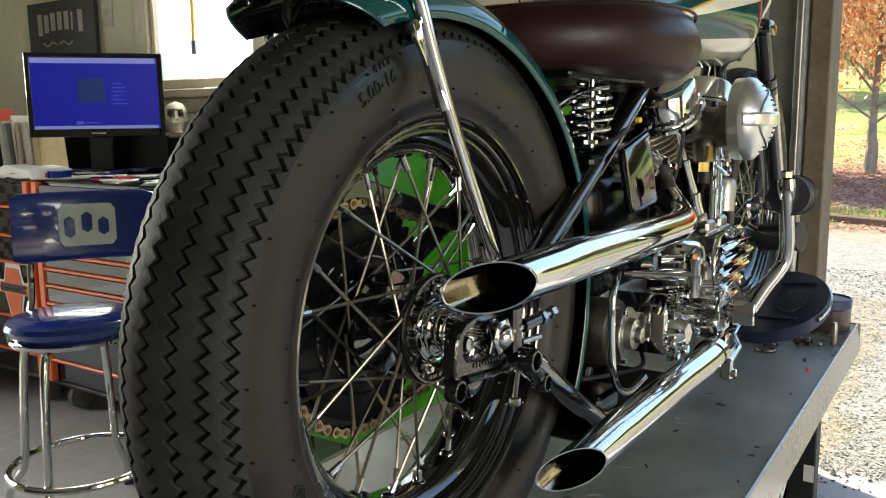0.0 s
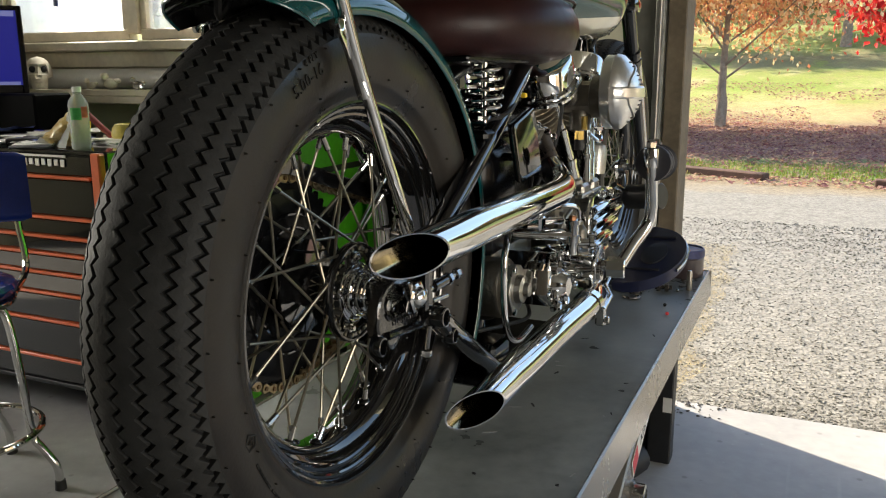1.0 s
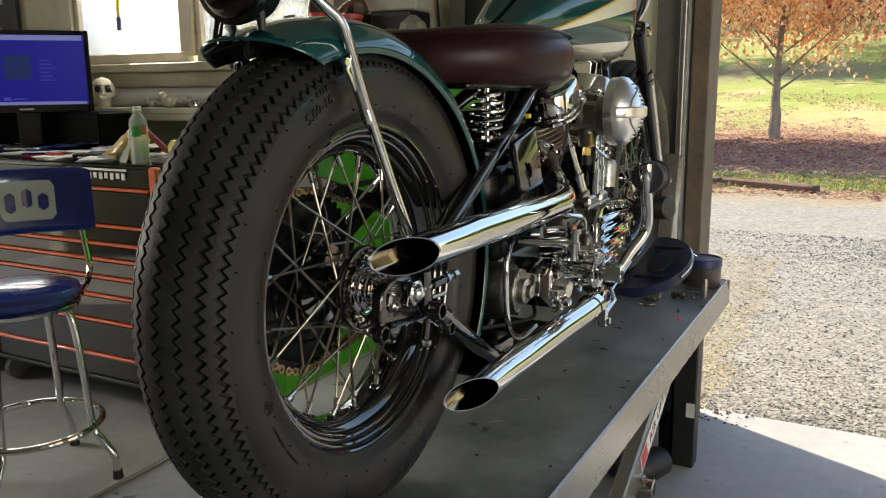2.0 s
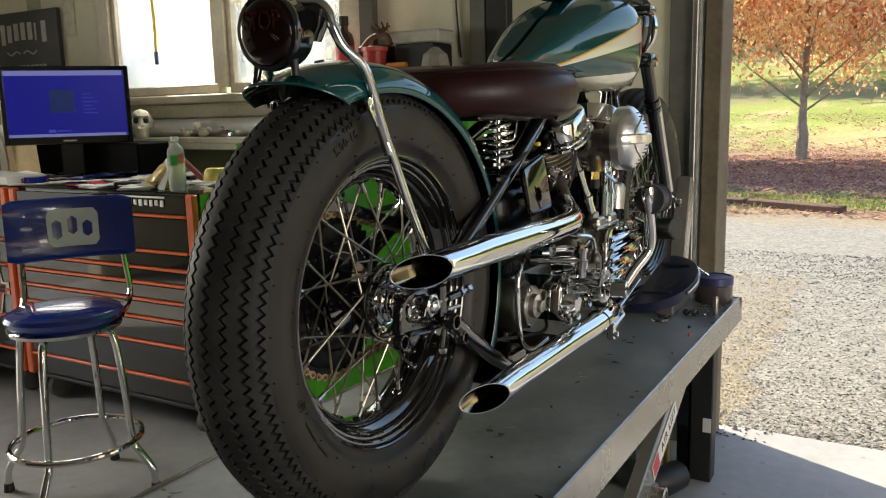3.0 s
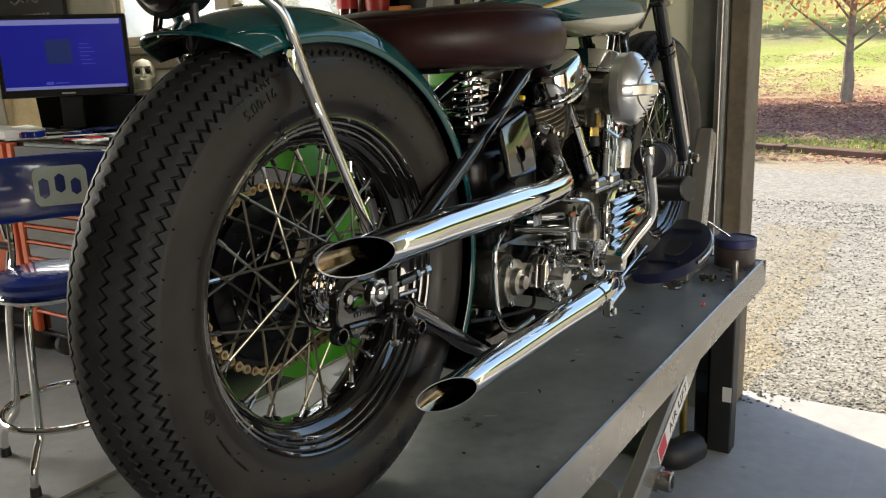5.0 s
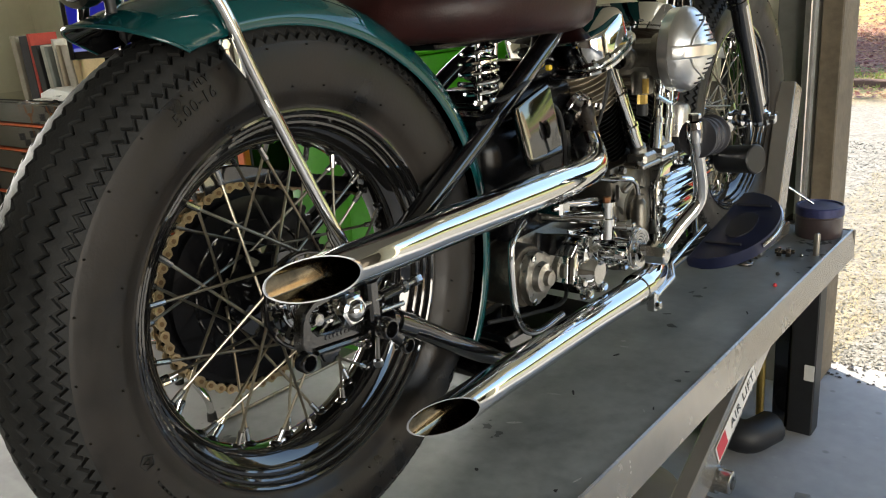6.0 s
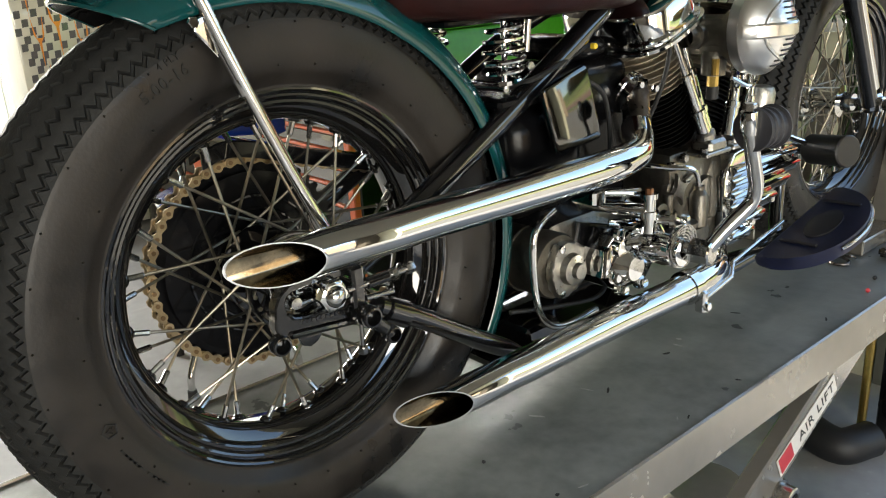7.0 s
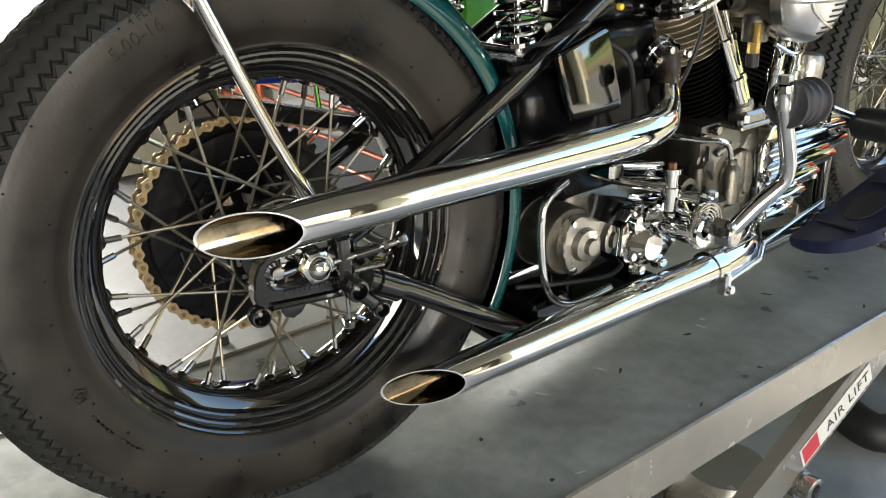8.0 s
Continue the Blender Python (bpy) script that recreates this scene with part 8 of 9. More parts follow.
part("eye_socket", bm, MATTBLACK, skull, "dark hollow eye sockets")
for x, h, mat, lab in ((-2.40, 0.075, BONE, "small cream figurine on the shelf"), (-2.24, 0.055, CLEAR, "small clear jar on the shelf"), (-2.52, 0.05, BONE, "small chipped ornament on the shelf")):
    bm = B()
    sphere(bm, (x, 1.985, 1.178 + h * 0.32), h * 0.34, 12, (1.5, 0.8, 1))
    sphere(bm, (x - h * 0.3, 1.975, 1.178 + h * 0.75), h * 0.24, 10)
    sphere(bm, (x + h * 0.45, 1.99, 1.178 + h * 0.5), h * 0.22, 10, (1.4, 0.7, 0.7))
    solid("ornament", bm, mat, lab, "ornament")

# yellow strap in the window
bm = B()
for k in range(12):
    z0 = 1.62 + k * 0.062
    box(bm, (-2.795 + 0.004 * math.sin(k), 2.062, z0), (-2.775 + 0.004 * math.sin(k), 2.068, z0 + 0.0625), 0)
tape = thing("tape_measure_strip", (-2.785, 2.065, 1.56), "yellow strip hanging down in front of the window", "strip")
part("strip", bm, YELLOW, tape)
bm = B()
box(bm, (-2.798, 2.058, 1.555), (-2.774, 2.072, 1.622), 0.003)
part("strip_end", bm, material("strip_end_blue", (0.02, 0.03, 0.10), 0.5), tape, "dark blue end piece")

# sign and papers on the wall
sign = thing("wall_sign", (-3.95, 2.10, 1.5), "dark grey painted shop sign leaning on the wall", "sign")
bm = B()
box(bm, (-4.27, 2.095, 1.46), (-3.62, 2.122, 1.92), 0.003)
part("sign_board", bm, SIGNBLACK, sign)
for k in range(7):
    x = -4.165 + k * 0.066
    arch = 0.022 * (1 - ((k - 3) / 3) ** 2)
    bm = B()
    box(bm, (x, 2.0905, 1.735 + arch), (x + (0.042 if k != 5 else 0.016), 2.0945, 1.835 + arch + (0.02 if k in (0, 6) else 0.0)), 0.001)
    part("sign_bar", bm, SIGNGREY, sign, "pale bar of painted lettering", flat=True)
for k in range(7):
    x = -4.02 + k * 0.040
    bm = B()
    box(bm, (x, 2.0905, 1.545), (x + 0.026, 2.0945, 1.610), 0.001)
    part("sign_small_bar", bm, SIGNGREY, sign)
for cx, sg in ((-4.05, 1), (-3.90, -1)):
    bm = B()
    tube(bm, curve_points([(cx - sg * 0.07, 2.093, 1.690), (cx - sg * 0.03, 2.093, 1.672), (cx + sg * 0.02, 2.093, 1.692), (cx + sg * 0.06, 2.093, 1.678)], 5), 0.005, 6)
    part("sign_flourish", bm, SIGNGREY, sign)
for x0, z0, x1, z1, lab in ((-3.93, 1.925, -3.80, 2.04, "small green printed photo pinned to the wall"), (-3.60, 1.75, -3.50, 2.06, "yellowed paper sheet pinned to the wall")):
    bm = B()
    box(bm, (x0, 2.1245, z0), (x1, 2.127, z1))
    solid("pinned_paper", bm, material("old_photo", (0.30, 0.33, 0.22) if "photo" in lab else (0.50, 0.48, 0.38), 0.7, vary=0.4, scale=20), lab, "paper")

# books and boxes on the left chest
rnd = random.Random(31)
row_d = Vector((-0.93, -0.37, 0)).normalized()
at = Vector((-3.07, 1.475, TOP))
for k, col in enumerate(((0.50, 0.38, 0.20), (0.52, 0.48, 0.40), (0.40, 0.34, 0.25), (0.50, 0.47, 0.40), (0.22, 0.24, 0.22), (0.36, 0.35, 0.30), (0.02, 0.02, 0.02), (0.42, 0.05, 0.03), (0.03, 0.03, 0.035), (0.30, 0.28, 0.22))):
    w = (0.034, 0.040, 0.018, 0.012, 0.020, 0.026, 0.034, 0.016, 0.05, 0.03)[k]
    h = 0.24 + 0.075 * rnd.random()
    bm = B()
    m = Matrix.Translation(at) @ Matrix.Rotation(math.atan2(row_d.y, row_d.x) + math.pi, 4, 'Z') @ Matrix.Rotation(radians(rnd.uniform(-5, -1)), 4, 'Y')
    box(bm, (-w, -0.085 - 0.02 * rnd.random(), 0.002), (0, 0.09, h), 0.003, m)
    lowest = min(v.co.z for v in bm.verts)
    bmesh.ops.translate(bm, verts=bm.verts, vec=(0, 0, TOP + 0.0005 - lowest))
    solid("book", bm, material("book_cover", col, 0.6, vary=0.2, scale=12), "upright book with a worn cover on the chest", "book", "books on the chest")
    at = at + row_d * (w + 0.006 + 0.008 * rnd.random())

# clutter on the chest tops
paper_spots = [(-3.30, 1.46, 0.30, 0.22, 8), (-3.02, 1.50, 0.26, 0.20, -12), (-2.70, 1.45, 0.24, 0.17, 20), (-2.52, 1.60, 0.22, 0.16, -25), (-2.20, 1.62, 0.20, 0.15, 10), (-2.86, 1.36, 0.20, 0.14, 35), (-2.40, 1.36, 0.18, 0.12, -15), (-3.12, 1.34, 0.28, 0.13, 4), (-2.98, 1.62, 0.24, 0.18, 15), (-2.62, 1.62, 0.2, 0.15, -8), (-2.12, 1.33, 0.14, 0.1, 30), (-1.98, 1.62, 0.2, 0.14, -20)]
for k, (x, y, w, h, a) in enumerate(paper_spots):
    for j in range(1 + k % 4):
        bm = B()
        m = Matrix.Translation((x + 0.01 * j, y - 0.006 * j, TOP + 0.001 + 0.004 * j)) @ Matrix.Rotation(radians(a + 7 * j), 4, 'Z')
        box(bm, (-w / 2, -h / 2, 0), (w / 2, h / 2, 0.0038), 0, m)
        solid("paper_pad", bm, PAPER, "thin pad of white papers on the tool chest", "papers", "papers on the chests")
bm = B()
prism(bm, [(-0.16, 0), (0.16, 0), (0.15, 0.035), (-0.05, 0.055), (-0.15, 0.03)], (1, 0, 0), (0, 0, 1), -0.20, (-3.08, 1.262, TOP + 0.006), 0.004)
solid("open_binder", bm, PAPER, "thick open binder of white pages on the chest", "binder")
for x, y, s, mat, lab in ((-2.62, 1.40, 1.0, MATTBLACK, "black computer mouse on the tool chest"), (-2.30, 1.46, 0.8, MATTBLACK, "small black gadget on the tool chest")):
    bm = B()
    sphere(bm, (x, y, TOP + 0.016 * s), 0.032 * s, 16, (1.5, 1.0, 0.55))
    solid("computer_mouse", bm, mat, lab, "mouse")
for k in range(26):
    x, y = rnd.uniform(-3.3, -1.85), rnd.uniform(1.29, 1.75)
    if abs(x + 2.86) < 0.2 and y > 1.5 or abs(x + 1.87) < 0.08:
        continue
    bm = B()
    a = rnd.uniform(0, 180)
    m = Matrix.Translation((x, y, TOP + 0.014)) @ Matrix.Rotation(radians(a), 4, 'Z')
    col = rnd.choice([STEEL, MATTBLACK, MATTBLACK, STEEL, BLUE, RED, CHROME])
    if k % 3 == 0:
        rod(bm, m @ Vector((-0.09, 0, -0.006)), m @ Vector((0.03, 0, -0.006)), 0.006, seg=8)
        rod(bm, m @ Vector((0.03, 0, -0.002)), m @ Vector((0.11, 0, -0.002)), 0.011, seg=10)
        solid("hand_tool", bm, col, "small hand tool lying on the tool chest", "tool", "tools on the chests")
    elif k % 3 == 1:
        box(bm, (-0.06, -0.035, -0.014), (0.06, 0.035, 0.006 + 0.02 * rnd.random()), 0.003, m)
        solid("small_box", bm, col, "small flat box on the tool chest", "box", "boxes on the chests")
    else:
        tube(bm, curve_points([m @ Vector((-0.1, 0, -0.009)), m @ Vector((-0.03, 0.04, -0.009)), m @ Vector((0.04, -0.03, -0.009)), m @ Vector((0.11, 0.01, -0.009))], 5), 0.005, 8)
        solid("cable_scrap", bm, MATTBLACK, "black cable lying on the tool chest", "cable", "cables on the chests")

rnd = random.Random(71)
for k in range(26):
    x, y = rnd.uniform(-3.55, -1.95), rnd.uniform(1.29, 1.80)
    if abs(x + 2.86) < 0.14 and y > 1.5 or abs(x + 1.99) < 0.16 and y < 1.5:
        continue
    w, h = rnd.choice(((0.105, 0.14), (0.07, 0.10), (0.105, 0.075), (0.04, 0.09)))
    m = Matrix.Translation((x, y, TOP + 0.018 + 0.0012 * k)) @ Matrix.Rotation(radians(rnd.uniform(0, 180)), 4, 'Z') @ Matrix.Rotation(radians(rnd.uniform(-7, 7)), 4, 'X')
    bm = B()
    cells = [[bm.verts.new(m @ Vector((w * (i / 3 - 1), h * (j / 3 - 1), 0.004 * math.sin(i + 2 * j + k)))) for i in range(7)] for j in range(7)]
    for j in range(6):
        for i in range(6):
            bm.faces.new((cells[j][i], cells[j][i + 1], cells[j + 1][i + 1], cells[j + 1][i]))
    bmesh.ops.solidify(bm, geom=bm.faces[:], thickness=0.0012)
    low = min(v.co.z for v in bm.verts)
    bmesh.ops.translate(bm, verts=bm.verts, vec=(0, 0, TOP + 0.0008 + 0.0009 * k - low))
    solid("loose_sheet", bm, PAPER if k % 5 else material("card_sheet", rnd.choice(((0.05, 0.09, 0.30), (0.35, 0.26, 0.13), (0.45, 0.08, 0.06))), 0.6, vary=0.2, scale=20), "curled loose sheet lying on the tool chest", "paper", "papers on the chests")

# water bottle
bo = Vector((-1.862, 1.318, TOP))
bottle = thing("water_bottle", bo, "clear plastic water bottle with a red and green label", "bottle")
bm = B()
prof = [(0, 0), (0, 0.030), (0.006, 0.034)]
for k in range(7):
    prof += [(0.012 + k * 0.012, 0.034), (0.018 + k * 0.012, 0.0325)]
prof += [(0.10, 0.034), (0.155, 0.034), (0.170, 0.031), (0.185, 0.020), (0.193, 0.0135), (0.205, 0.0135)]
lathe(bm, bo, (0, 0, 1), prof, 32)
THINCLEAR = glass("thin_clear_plastic", (0.97, 0.99, 0.98), 0.02)
THINCLEAR.node_tree.nodes["Principled BSDF"].inputs["IOR"].default_value = 1.09
THINCLEAR.node_tree.nodes["Principled BSDF"].inputs["Transmission Weight"].default_value = 0.72
part("bottle_body", bm, THINCLEAR, bottle)
bm = B()
lathe(bm, bo, (0, 0, 1), [(0.112, 0.0346), (0.150, 0.0346)], 20, 1.35, 0.7)
part("label", bm, material("label_red", (0.55, 0.10, 0.06), 0.5, vary=0.3, scale=60), bottle, "red label half")
bm = B()
lathe(bm, bo, (0, 0, 1), [(0.104, 0.0346), (0.146, 0.0346)], 20, 2.07, 1.1)
part("label", bm, material("label_green", (0.05, 0.35, 0.08), 0.5, vary=0.3, scale=60), bottle, "green label half")
bm = B()
lathe(bm, bo, (0, 0, 1), [(0.200, 0), (0.200, 0.0155), (0.216, 0.0155), (0.218, 0.014), (0.218, 0)], 24)
part("cap", bm, WHITE, bottle)
# crumpled yellow bag, ball, rods
bm = B()
sphere(bm, (-2.02, 1.38, TOP + 0.05), 0.062, 26, (1.35, 0.9, 0.8))
for v in bm.verts:
    lean = min(1.0, max(0.0, 0.5 + ((v.co.x + 2.02) * 0.7 + (v.co.y - 1.38) * 0.7) / 0.15))
    v.co.z = TOP + (v.co.z - TOP) * (0.45 + 1.2 * lean)
    v.co += noise.noise_vector(v.co * 17) * 0.022 + noise.noise_vector(v.co * 60) * 0.010
    v.co.z = max(v.co.z, TOP + 0.0006)
solid("crumpled_bag", bm, material("yellow_bag", (0.78, 0.46, 0.04), 0.28, vary=0.4, scale=22, tint=(0.82, 0.70, 0.36)), "crumpled yellow plastic bag on the tool chest", "bag")
bm = B()
rows_c = []
for k in range(9):
    f = k / 8
    q = Vector((-2.13 + 0.20 * f, 1.335 + 0.03 * math.sin(f * 5), 0))
    rows_c.append([bm.verts.new((q.x, q.y, TOP + 0.002)), bm.verts.new((q.x + 0.01 * math.sin(9 * f), q.y + 0.03, TOP + 0.03 + 0.05 * f)), bm.verts.new((q.x + 0.03, q.y + 0.05 + 0.02 * math.sin(7 * f), TOP + 0.04 + 0.10 * f + 0.02 * math.sin(11 * f)))])
for p, q in zip(rows_c, rows_c[1:]):
    for k in range(2):
        bm.faces.new((p[k], q[k], q[k + 1], p[k + 1]))
bmesh.ops.solidify(bm, geom=bm.faces[:], thickness=0.002)
solid("paper_cone", bm, PAPER, "folded white paper cone on the tool chest", "paper")
bm = B()
lathe(bm, (-1.95, 1.62, TOP), (0, 0, 1), [(0, 0), (0, 0.052), (0.03, 0.060), (0.055, 0.056), (0.070, 0.044), (0.072, 0.032), (0.062, 0.028), (0.060, 0)], 28)
solid("yellow_tub", bm, material("tub_yellow", (0.72, 0.60, 0.16), 0.5, vary=0.25, scale=16), "yellow and white plastic tub on the tool chest", "tub")
bm = B()
rod(bm, (-2.08, 1.545, TOP + 0.115), (-2.005, 1.60, TOP + 0.014), 0.012, seg=12)
solid("red_handle_tool", bm, material("dull_red_rubber", (0.30, 0.06, 0.07), 0.5, vary=0.2, scale=30), "dull red handled tool leaning on the tub", "tool")
bm = B()
tube(bm, curve_points([(-2.28, 1.72, TOP + 0.004), (-2.27, 1.73, TOP + 0.06), (-2.30, 1.74, TOP + 0.10), (-2.33, 1.75, TOP + 0.13)], 5), 0.006, 8)
solid("yellow_cable", bm, YELLOW, "yellow cable end standing up behind the chest top", "cable")
bm = B()
lathe(bm, (-2.60, 1.885, 1.045), (0, 0, 1), [(0, 0), (0, 0.030), (0.09, 0.040), (0.092, 0.036), (0.01, 0.026)], 24)
box(bm, (-2.63, 1.92, 1.10), (-2.57, 1.9295, 1.14), 0.002)
solid("paper_cup", bm, WHITE, "white cup hanging from the shelf edge", "cup")

# side shelf by the window with jars and boxes
FROSTED = material("frosted_plastic", (0.62, 0.62, 0.54), 0.5, vary=0.25, scale=25)
FROSTED.node_tree.nodes["Principled BSDF"].inputs["Transmission Weight"].default_value = 0.45
ledge = thing("side_shelf", (-1.25, 1.98, 1.45), "dark wall shelf crowded with bottles and boxes", "shelf")
bm = B()
box(bm, (-1.66, 1.83, 1.43), (-0.96, 2.128, 1.455), 0.003)
part("board", bm, STUD, ledge)
bm = B()
for x in (-1.6, -1.02):
    prism(bm, [(0, 0), (0.26, 0), (0, -0.2)], (0, -1, 0), (0, 0, 1), 0.012, (x, 2.125, 1.429))
part("bracket", bm, MATTBLACK, ledge)
LZ = 1.4555
lq = thing("liquor_bottle", (-1.47, 1.95, LZ), "dark bottle with a red label and black cap", "bottle")
bm = B()
lathe(bm, (-1.47, 1.95, LZ), (0, 0, 1), [(0, 0), (0, 0.042), (0.13, 0.042), (0.16, 0.034), (0.175, 0.018), (0.20, 0.017)], 28)
part("bottle_body", bm, material("amber_glass", (0.06, 0.015, 0.01), 0.1, coat=1.0), lq)
bm = B()
lathe(bm, (-1.47, 1.95, LZ), (0, 0, 1), [(0.03, 0.0428), (0.11, 0.0428)], 28)
part("label", bm, RED, lq)
bm = B()
lathe(bm, (-1.47, 1.95, LZ), (0, 0, 1), [(0.196, 0), (0.196, 0.02), (0.235, 0.02), (0.236, 0)], 20)
part("cap", bm, MATTBLACK, lq)
jr = thing("red_lidded_tub", (-1.28, 1.90, LZ), "small red tub with a paler red lid", "tub")
bm = B()
lathe(bm, (-1.28, 1.90, LZ), (0, 0, 1), [(0, 0), (0, 0.045), (0.075, 0.05), (0.075, 0)], 28)
part("tub_body", bm, material("tub_red", (0.45, 0.04, 0.03), 0.4, vary=0.2, scale=20), jr)
bm = B()
lathe(bm, (-1.28, 1.90, LZ), (0, 0, 1), [(0.0755, 0), (0.0755, 0.056), (0.09, 0.056), (0.092, 0.05), (0.092, 0)], 28)
part("lid", bm, material("lid_red", (0.62, 0.10, 0.08), 0.4), jr)
bm = B()
box(bm, (-1.20, 1.93, LZ), (-1.02, 2.10, LZ + 0.10), 0.006)
solid("black_case", bm, MATTBLACK, "black plastic case on the wall shelf", "case")
bm = B()
box(bm, (-1.24, 1.95, LZ + 0.1005), (-1.00, 2.09, LZ + 0.155), 0.008)
solid("clear_box", bm, FROSTED, "clear plastic organiser box on the black case", "box")
bm = B()
box(bm, (-1.44, 2.0, LZ), (-1.30, 2.10, LZ + 0.11), 0.006)
solid("dark_box", bm, MATTBLACK, "dark box standing on the wall shelf", "box")
bm = B()
tube(bm, curve_points([(-1.40, 1.94, LZ + 0.007), (-1.37, 1.93, LZ + 0.08), (-1.31, 1.93, LZ + 0.135), (-1.24, 1.93, LZ + 0.14), (-1.21, 1.92, LZ + 0.10)], 6), 0.011, 10)
for k in range(9):
    a = k * 0.7
    tube(bm, curve_points([(-1.27, 1.93, LZ + 0.14), (-1.27 + 0.03 * math.cos(a), 1.93 + 0.02 * math.sin(a), LZ + 0.17), (-1.27 + 0.05 * math.cos(a), 1.93, LZ + 0.175 + 0.02 * math.sin(a))], 3), 0.004, 6)
solid("dried_root", bm, material("dry_root", (0.075, 0.045, 0.025), 0.8, vary=0.4, scale=30), "twisted dried brown root on the wall shelf", "root")
bm = B()
lathe(bm, (-0.98, 1.89, LZ), (0, 0, 1), [(0, 0), (0, 0.06), (0.045, 0.05), (0.075, 0.012), (0.076, 0)], 8)
solid("grey_cloth", bm, material("grey_cloth", (0.25, 0.24, 0.21), 0.8, vary=0.2, scale=20), "folded grey cloth on the wall shelf", "cloth")
bm = B()
rod(bm, (-1.19, 1.86, LZ + 0.011), (-1.10, 1.86, LZ + 0.011), 0.011, seg=16)
solid("orange_tool", bm, material("orange_plastic", (0.60, 0.20, 0.04), 0.4, vary=0.1, scale=20), "orange and purple hand tool on the wall shelf", "tool")

# painted white cabinet with chequers and flames
pc = thing("painted_cabinet", (-4.1, 1.1, FLOOR), "cream cabinet painted with chequers and orange flames", "cabinet")
PX = -3.905
bm = B()
box(bm, (-4.45, 0.715, FLOOR + 0.02), (PX, 1.235, 1.70), 0.012, seg=2)
part("cabinet_body", bm, CREAM, pc)
bm = B()
for row in range(30):
    for col in range(14):
        if (row + col) % 2:
            continue
        z = 0.35 + row * 0.042
        y = 0.735 + col * 0.034
        wave = 0.018 * math.sin(row * 0.6 + col * 0.4)
        edge = 0.20 + 0.16 * math.sin(row * 0.33 + 0.8) + 0.10 * math.sin(row * 0.9)
        if col * 0.034 > 0.20 + edge * 0.6:
            continue
        vs = [bm.verts.new((PX + 0.0015, y + u + wave, z + v + 0.4 * wave)) for u, v in ((0, 0), (0.032, 0.004), (0.034, 0.042), (0.002, 0.040))]
        bm.faces.new(vs)
part("chequer", bm, material("chequer_grey", (0.09, 0.085, 0.085), 0.35, coat=0.5, vary=0.2, scale=20), pc, "dark grey painted chequers", flat=True)
bm = B()
for y, z, s in ((0.83, 1.05, 1.0), (0.93, 1.12, 1.2), (1.05, 1.02, 1.1), (1.14, 1.16, 0.9), (0.88, 0.82, 1.0), (1.0, 0.84, 0.9), (0.80, 1.32, 1.0), (0.97, 1.38, 1.1)):
    pts = [(y - 0.030 * s, z + 0.15 * s), (y - 0.026 * s, z + 0.05 * s), (y, z - 0.0), (y + 0.026 * s, z + 0.05 * s), (y + 0.030 * s, z + 0.15 * s), (y + 0.018 * s, z + 0.06 * s), (y + 0.014 * s, z + 0.035 * s), (y - 0.014 * s, z + 0.035 * s), (y - 0.018 * s, z + 0.06 * s)]
    vs = [bm.verts.new((PX + 0.003, a, b)) for a, b in pts]
    bm.faces.new(vs)
    vs = [bm.verts.new((PX + 0.0032, a, b)) for a, b in ((y - 0.007 * s, z + 0.03 * s), (y, z - 0.13 * s), (y + 0.007 * s, z + 0.03 * s))]
    bm.faces.new(vs)
part("flame", bm, material("flame_orange", (0.78, 0.27, 0.03), 0.3, coat=0.6, vary=0.15, scale=20), pc, "orange painted flames", flat=True)
bm = B()
sphere(bm, (PX + 0.035, 1.19, 1.05), 0.026, 16)
rod(bm, (PX, 1.19, 1.05), (PX + 0.03, 1.19, 1.05), 0.01)
part("knob", bm, CHROME, pc)
bm = B()
box(bm, (-4.46, 1.237, FLOOR), (-3.90, 1.26, 1.72), 0.003)
solid("grey_board", bm, GREYWOOD, "grey board standing beside the painted cabinet", "board")

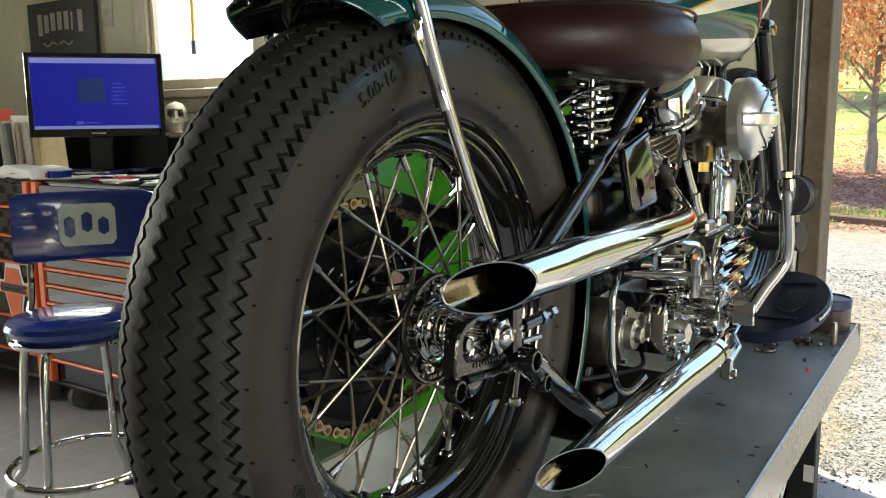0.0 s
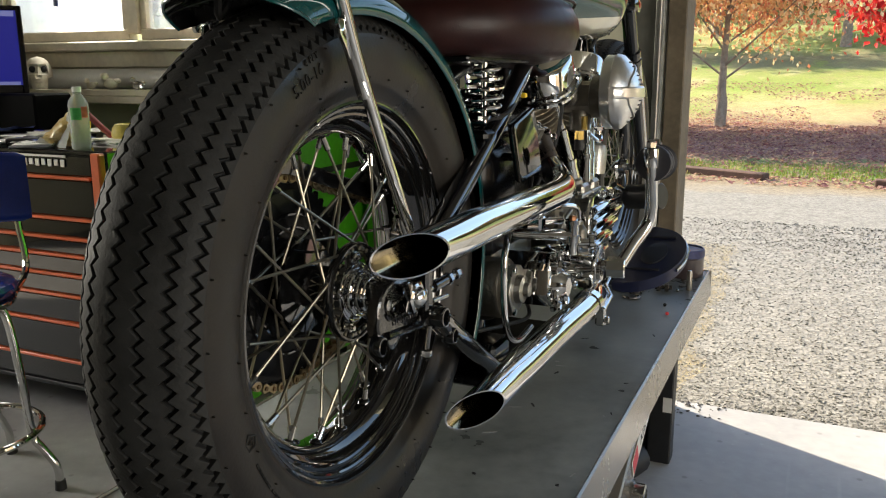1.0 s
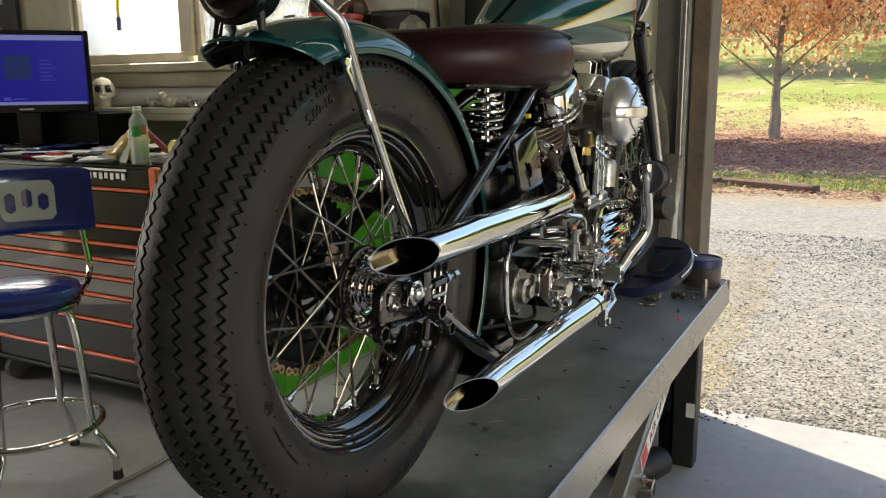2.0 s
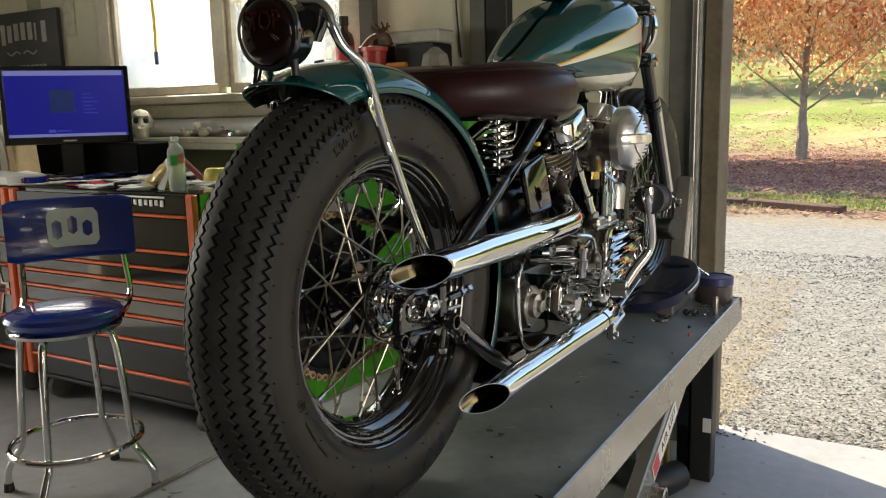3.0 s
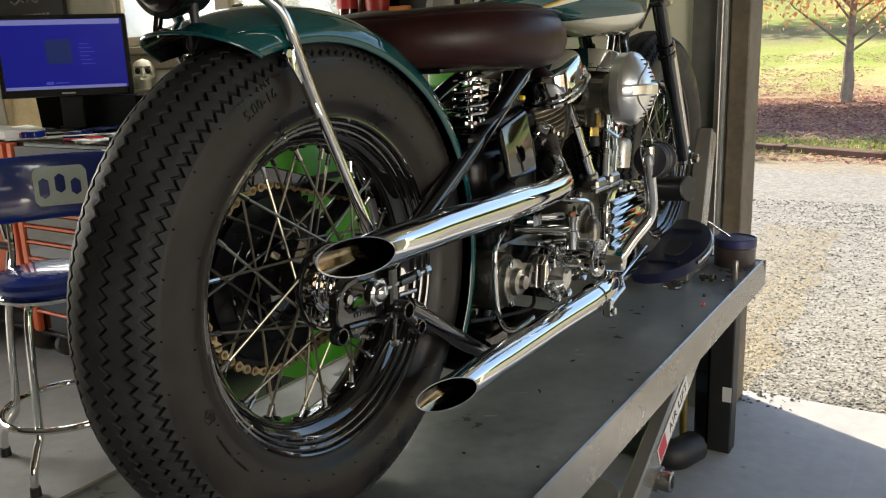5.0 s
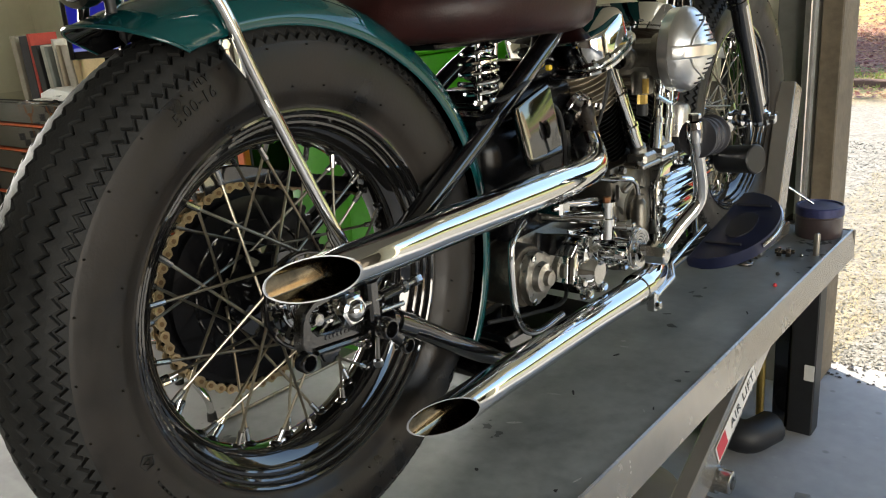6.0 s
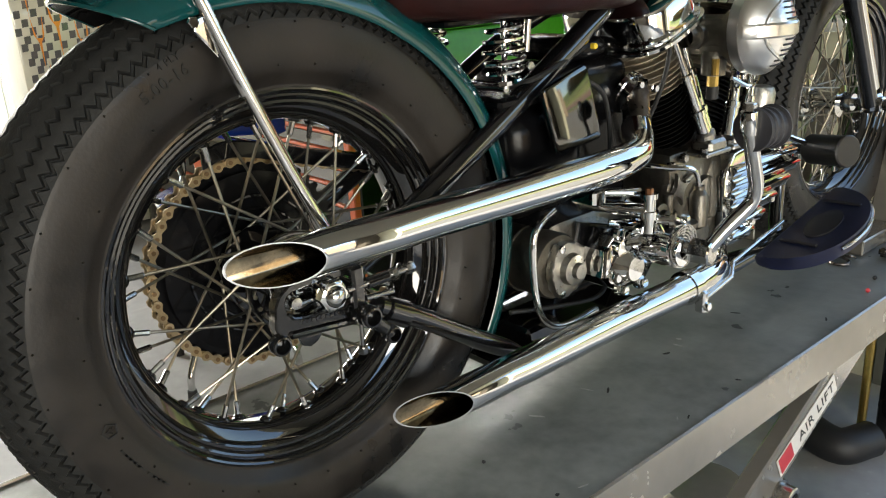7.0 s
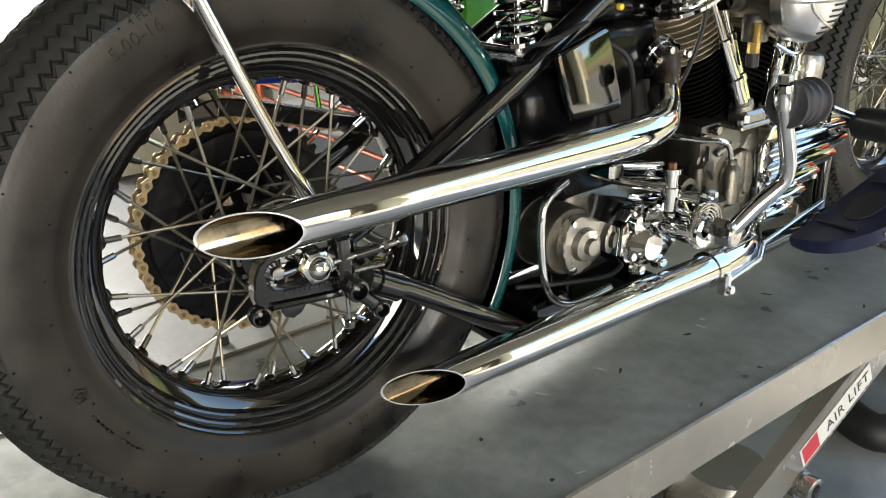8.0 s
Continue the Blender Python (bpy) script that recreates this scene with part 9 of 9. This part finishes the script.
# black steel stand under the front of the lift
stand = thing("black_stand", (0.115, 1.82, FLOOR), "black steel stand with a pale sticker", "stand")
bm = B()
box(bm, (0.078, 1.79, FLOOR), (0.152, 1.86, 0.66), 0.004)
part("column", bm, MATTBLACK, stand)
bm = B()
box(bm, (0.03, 1.80, FLOOR), (0.074, 1.88, 0.64), 0.004)
part("rear_column", bm, BLACK, stand)
bm = B()
box(bm, (0.122, 1.786, 0.155), (0.150, 1.789, 0.205))
part("sticker", bm, LABELWHITE, stand, "pale paper sticker", flat=True)
bm = B()
tube(bm, curve_points([(-0.16, 1.72, FLOOR + 0.05), (-0.08, 1.62, FLOOR + 0.06), (0.02, 1.60, FLOOR + 0.055), (0.06, 1.70, FLOOR + 0.05)], 6), 0.05, 14)
solid("rubber_hose", bm, MATTBLACK, "thick black rubber hose lying on the floor", "hose")
bm = B()
rod(bm, (0.0, 1.78, FLOOR), (0.0, 1.78, 0.42), 0.012, seg=10)
solid("brass_pipe", bm, BRASS, "thin brass pipe standing by the wall", "pipe")
bm = B()
box(bm, (-0.06, 1.70, 0.42), (0.05, 1.86, 0.45), 0.003)
solid("red_block", bm, RED, "small red block on the brass pipe", "block")
# bench corner with a black bag behind the front wheel
bench = thing("small_bench", (-0.3, 1.95, FLOOR), "white topped bench against the front wall", "bench")
bm = B()
box(bm, (-0.66, 1.80, 1.10), (-0.115, 2.128, 1.135), 0.004)
part("bench_top", bm, WHITE, bench)
for x in (-0.62, -0.16):
    bm = B()
    box(bm, (x - 0.02, 1.84, FLOOR), (x + 0.02, 1.88, 1.10), 0.003)
    part("leg", bm, MATTBLACK, bench)
bm = B()
sphere(bm, (-0.20, 1.95, 1.205), 0.085, 16, (1.0, 0.9, 0.82))
for v in bm.verts:
    v.co += noise.noise_vector(v.co * 16) * 0.02
    v.co.z = max(v.co.z, 1.1355)
tube(bm, curve_points([(-0.26, 1.93, 1.25), (-0.2, 1.92, 1.33), (-0.13, 1.93, 1.28), (-0.12, 1.93, 1.2)], 6), 0.008, 8)
solid("black_bag", bm, MATTBLACK, "small black bag with a looped strap", "bag")
bm = B()
tube(bm, curve_points([(-1.02, 2.121, 2.6), (-1.0, 2.121, 2.0), (-1.01, 2.121, 1.75), (-0.99, 2.121, 1.5)], 6), 0.004, 8)
solid("wall_cable", bm, MATTBLACK, "thin cable hanging down the wall", "cable")
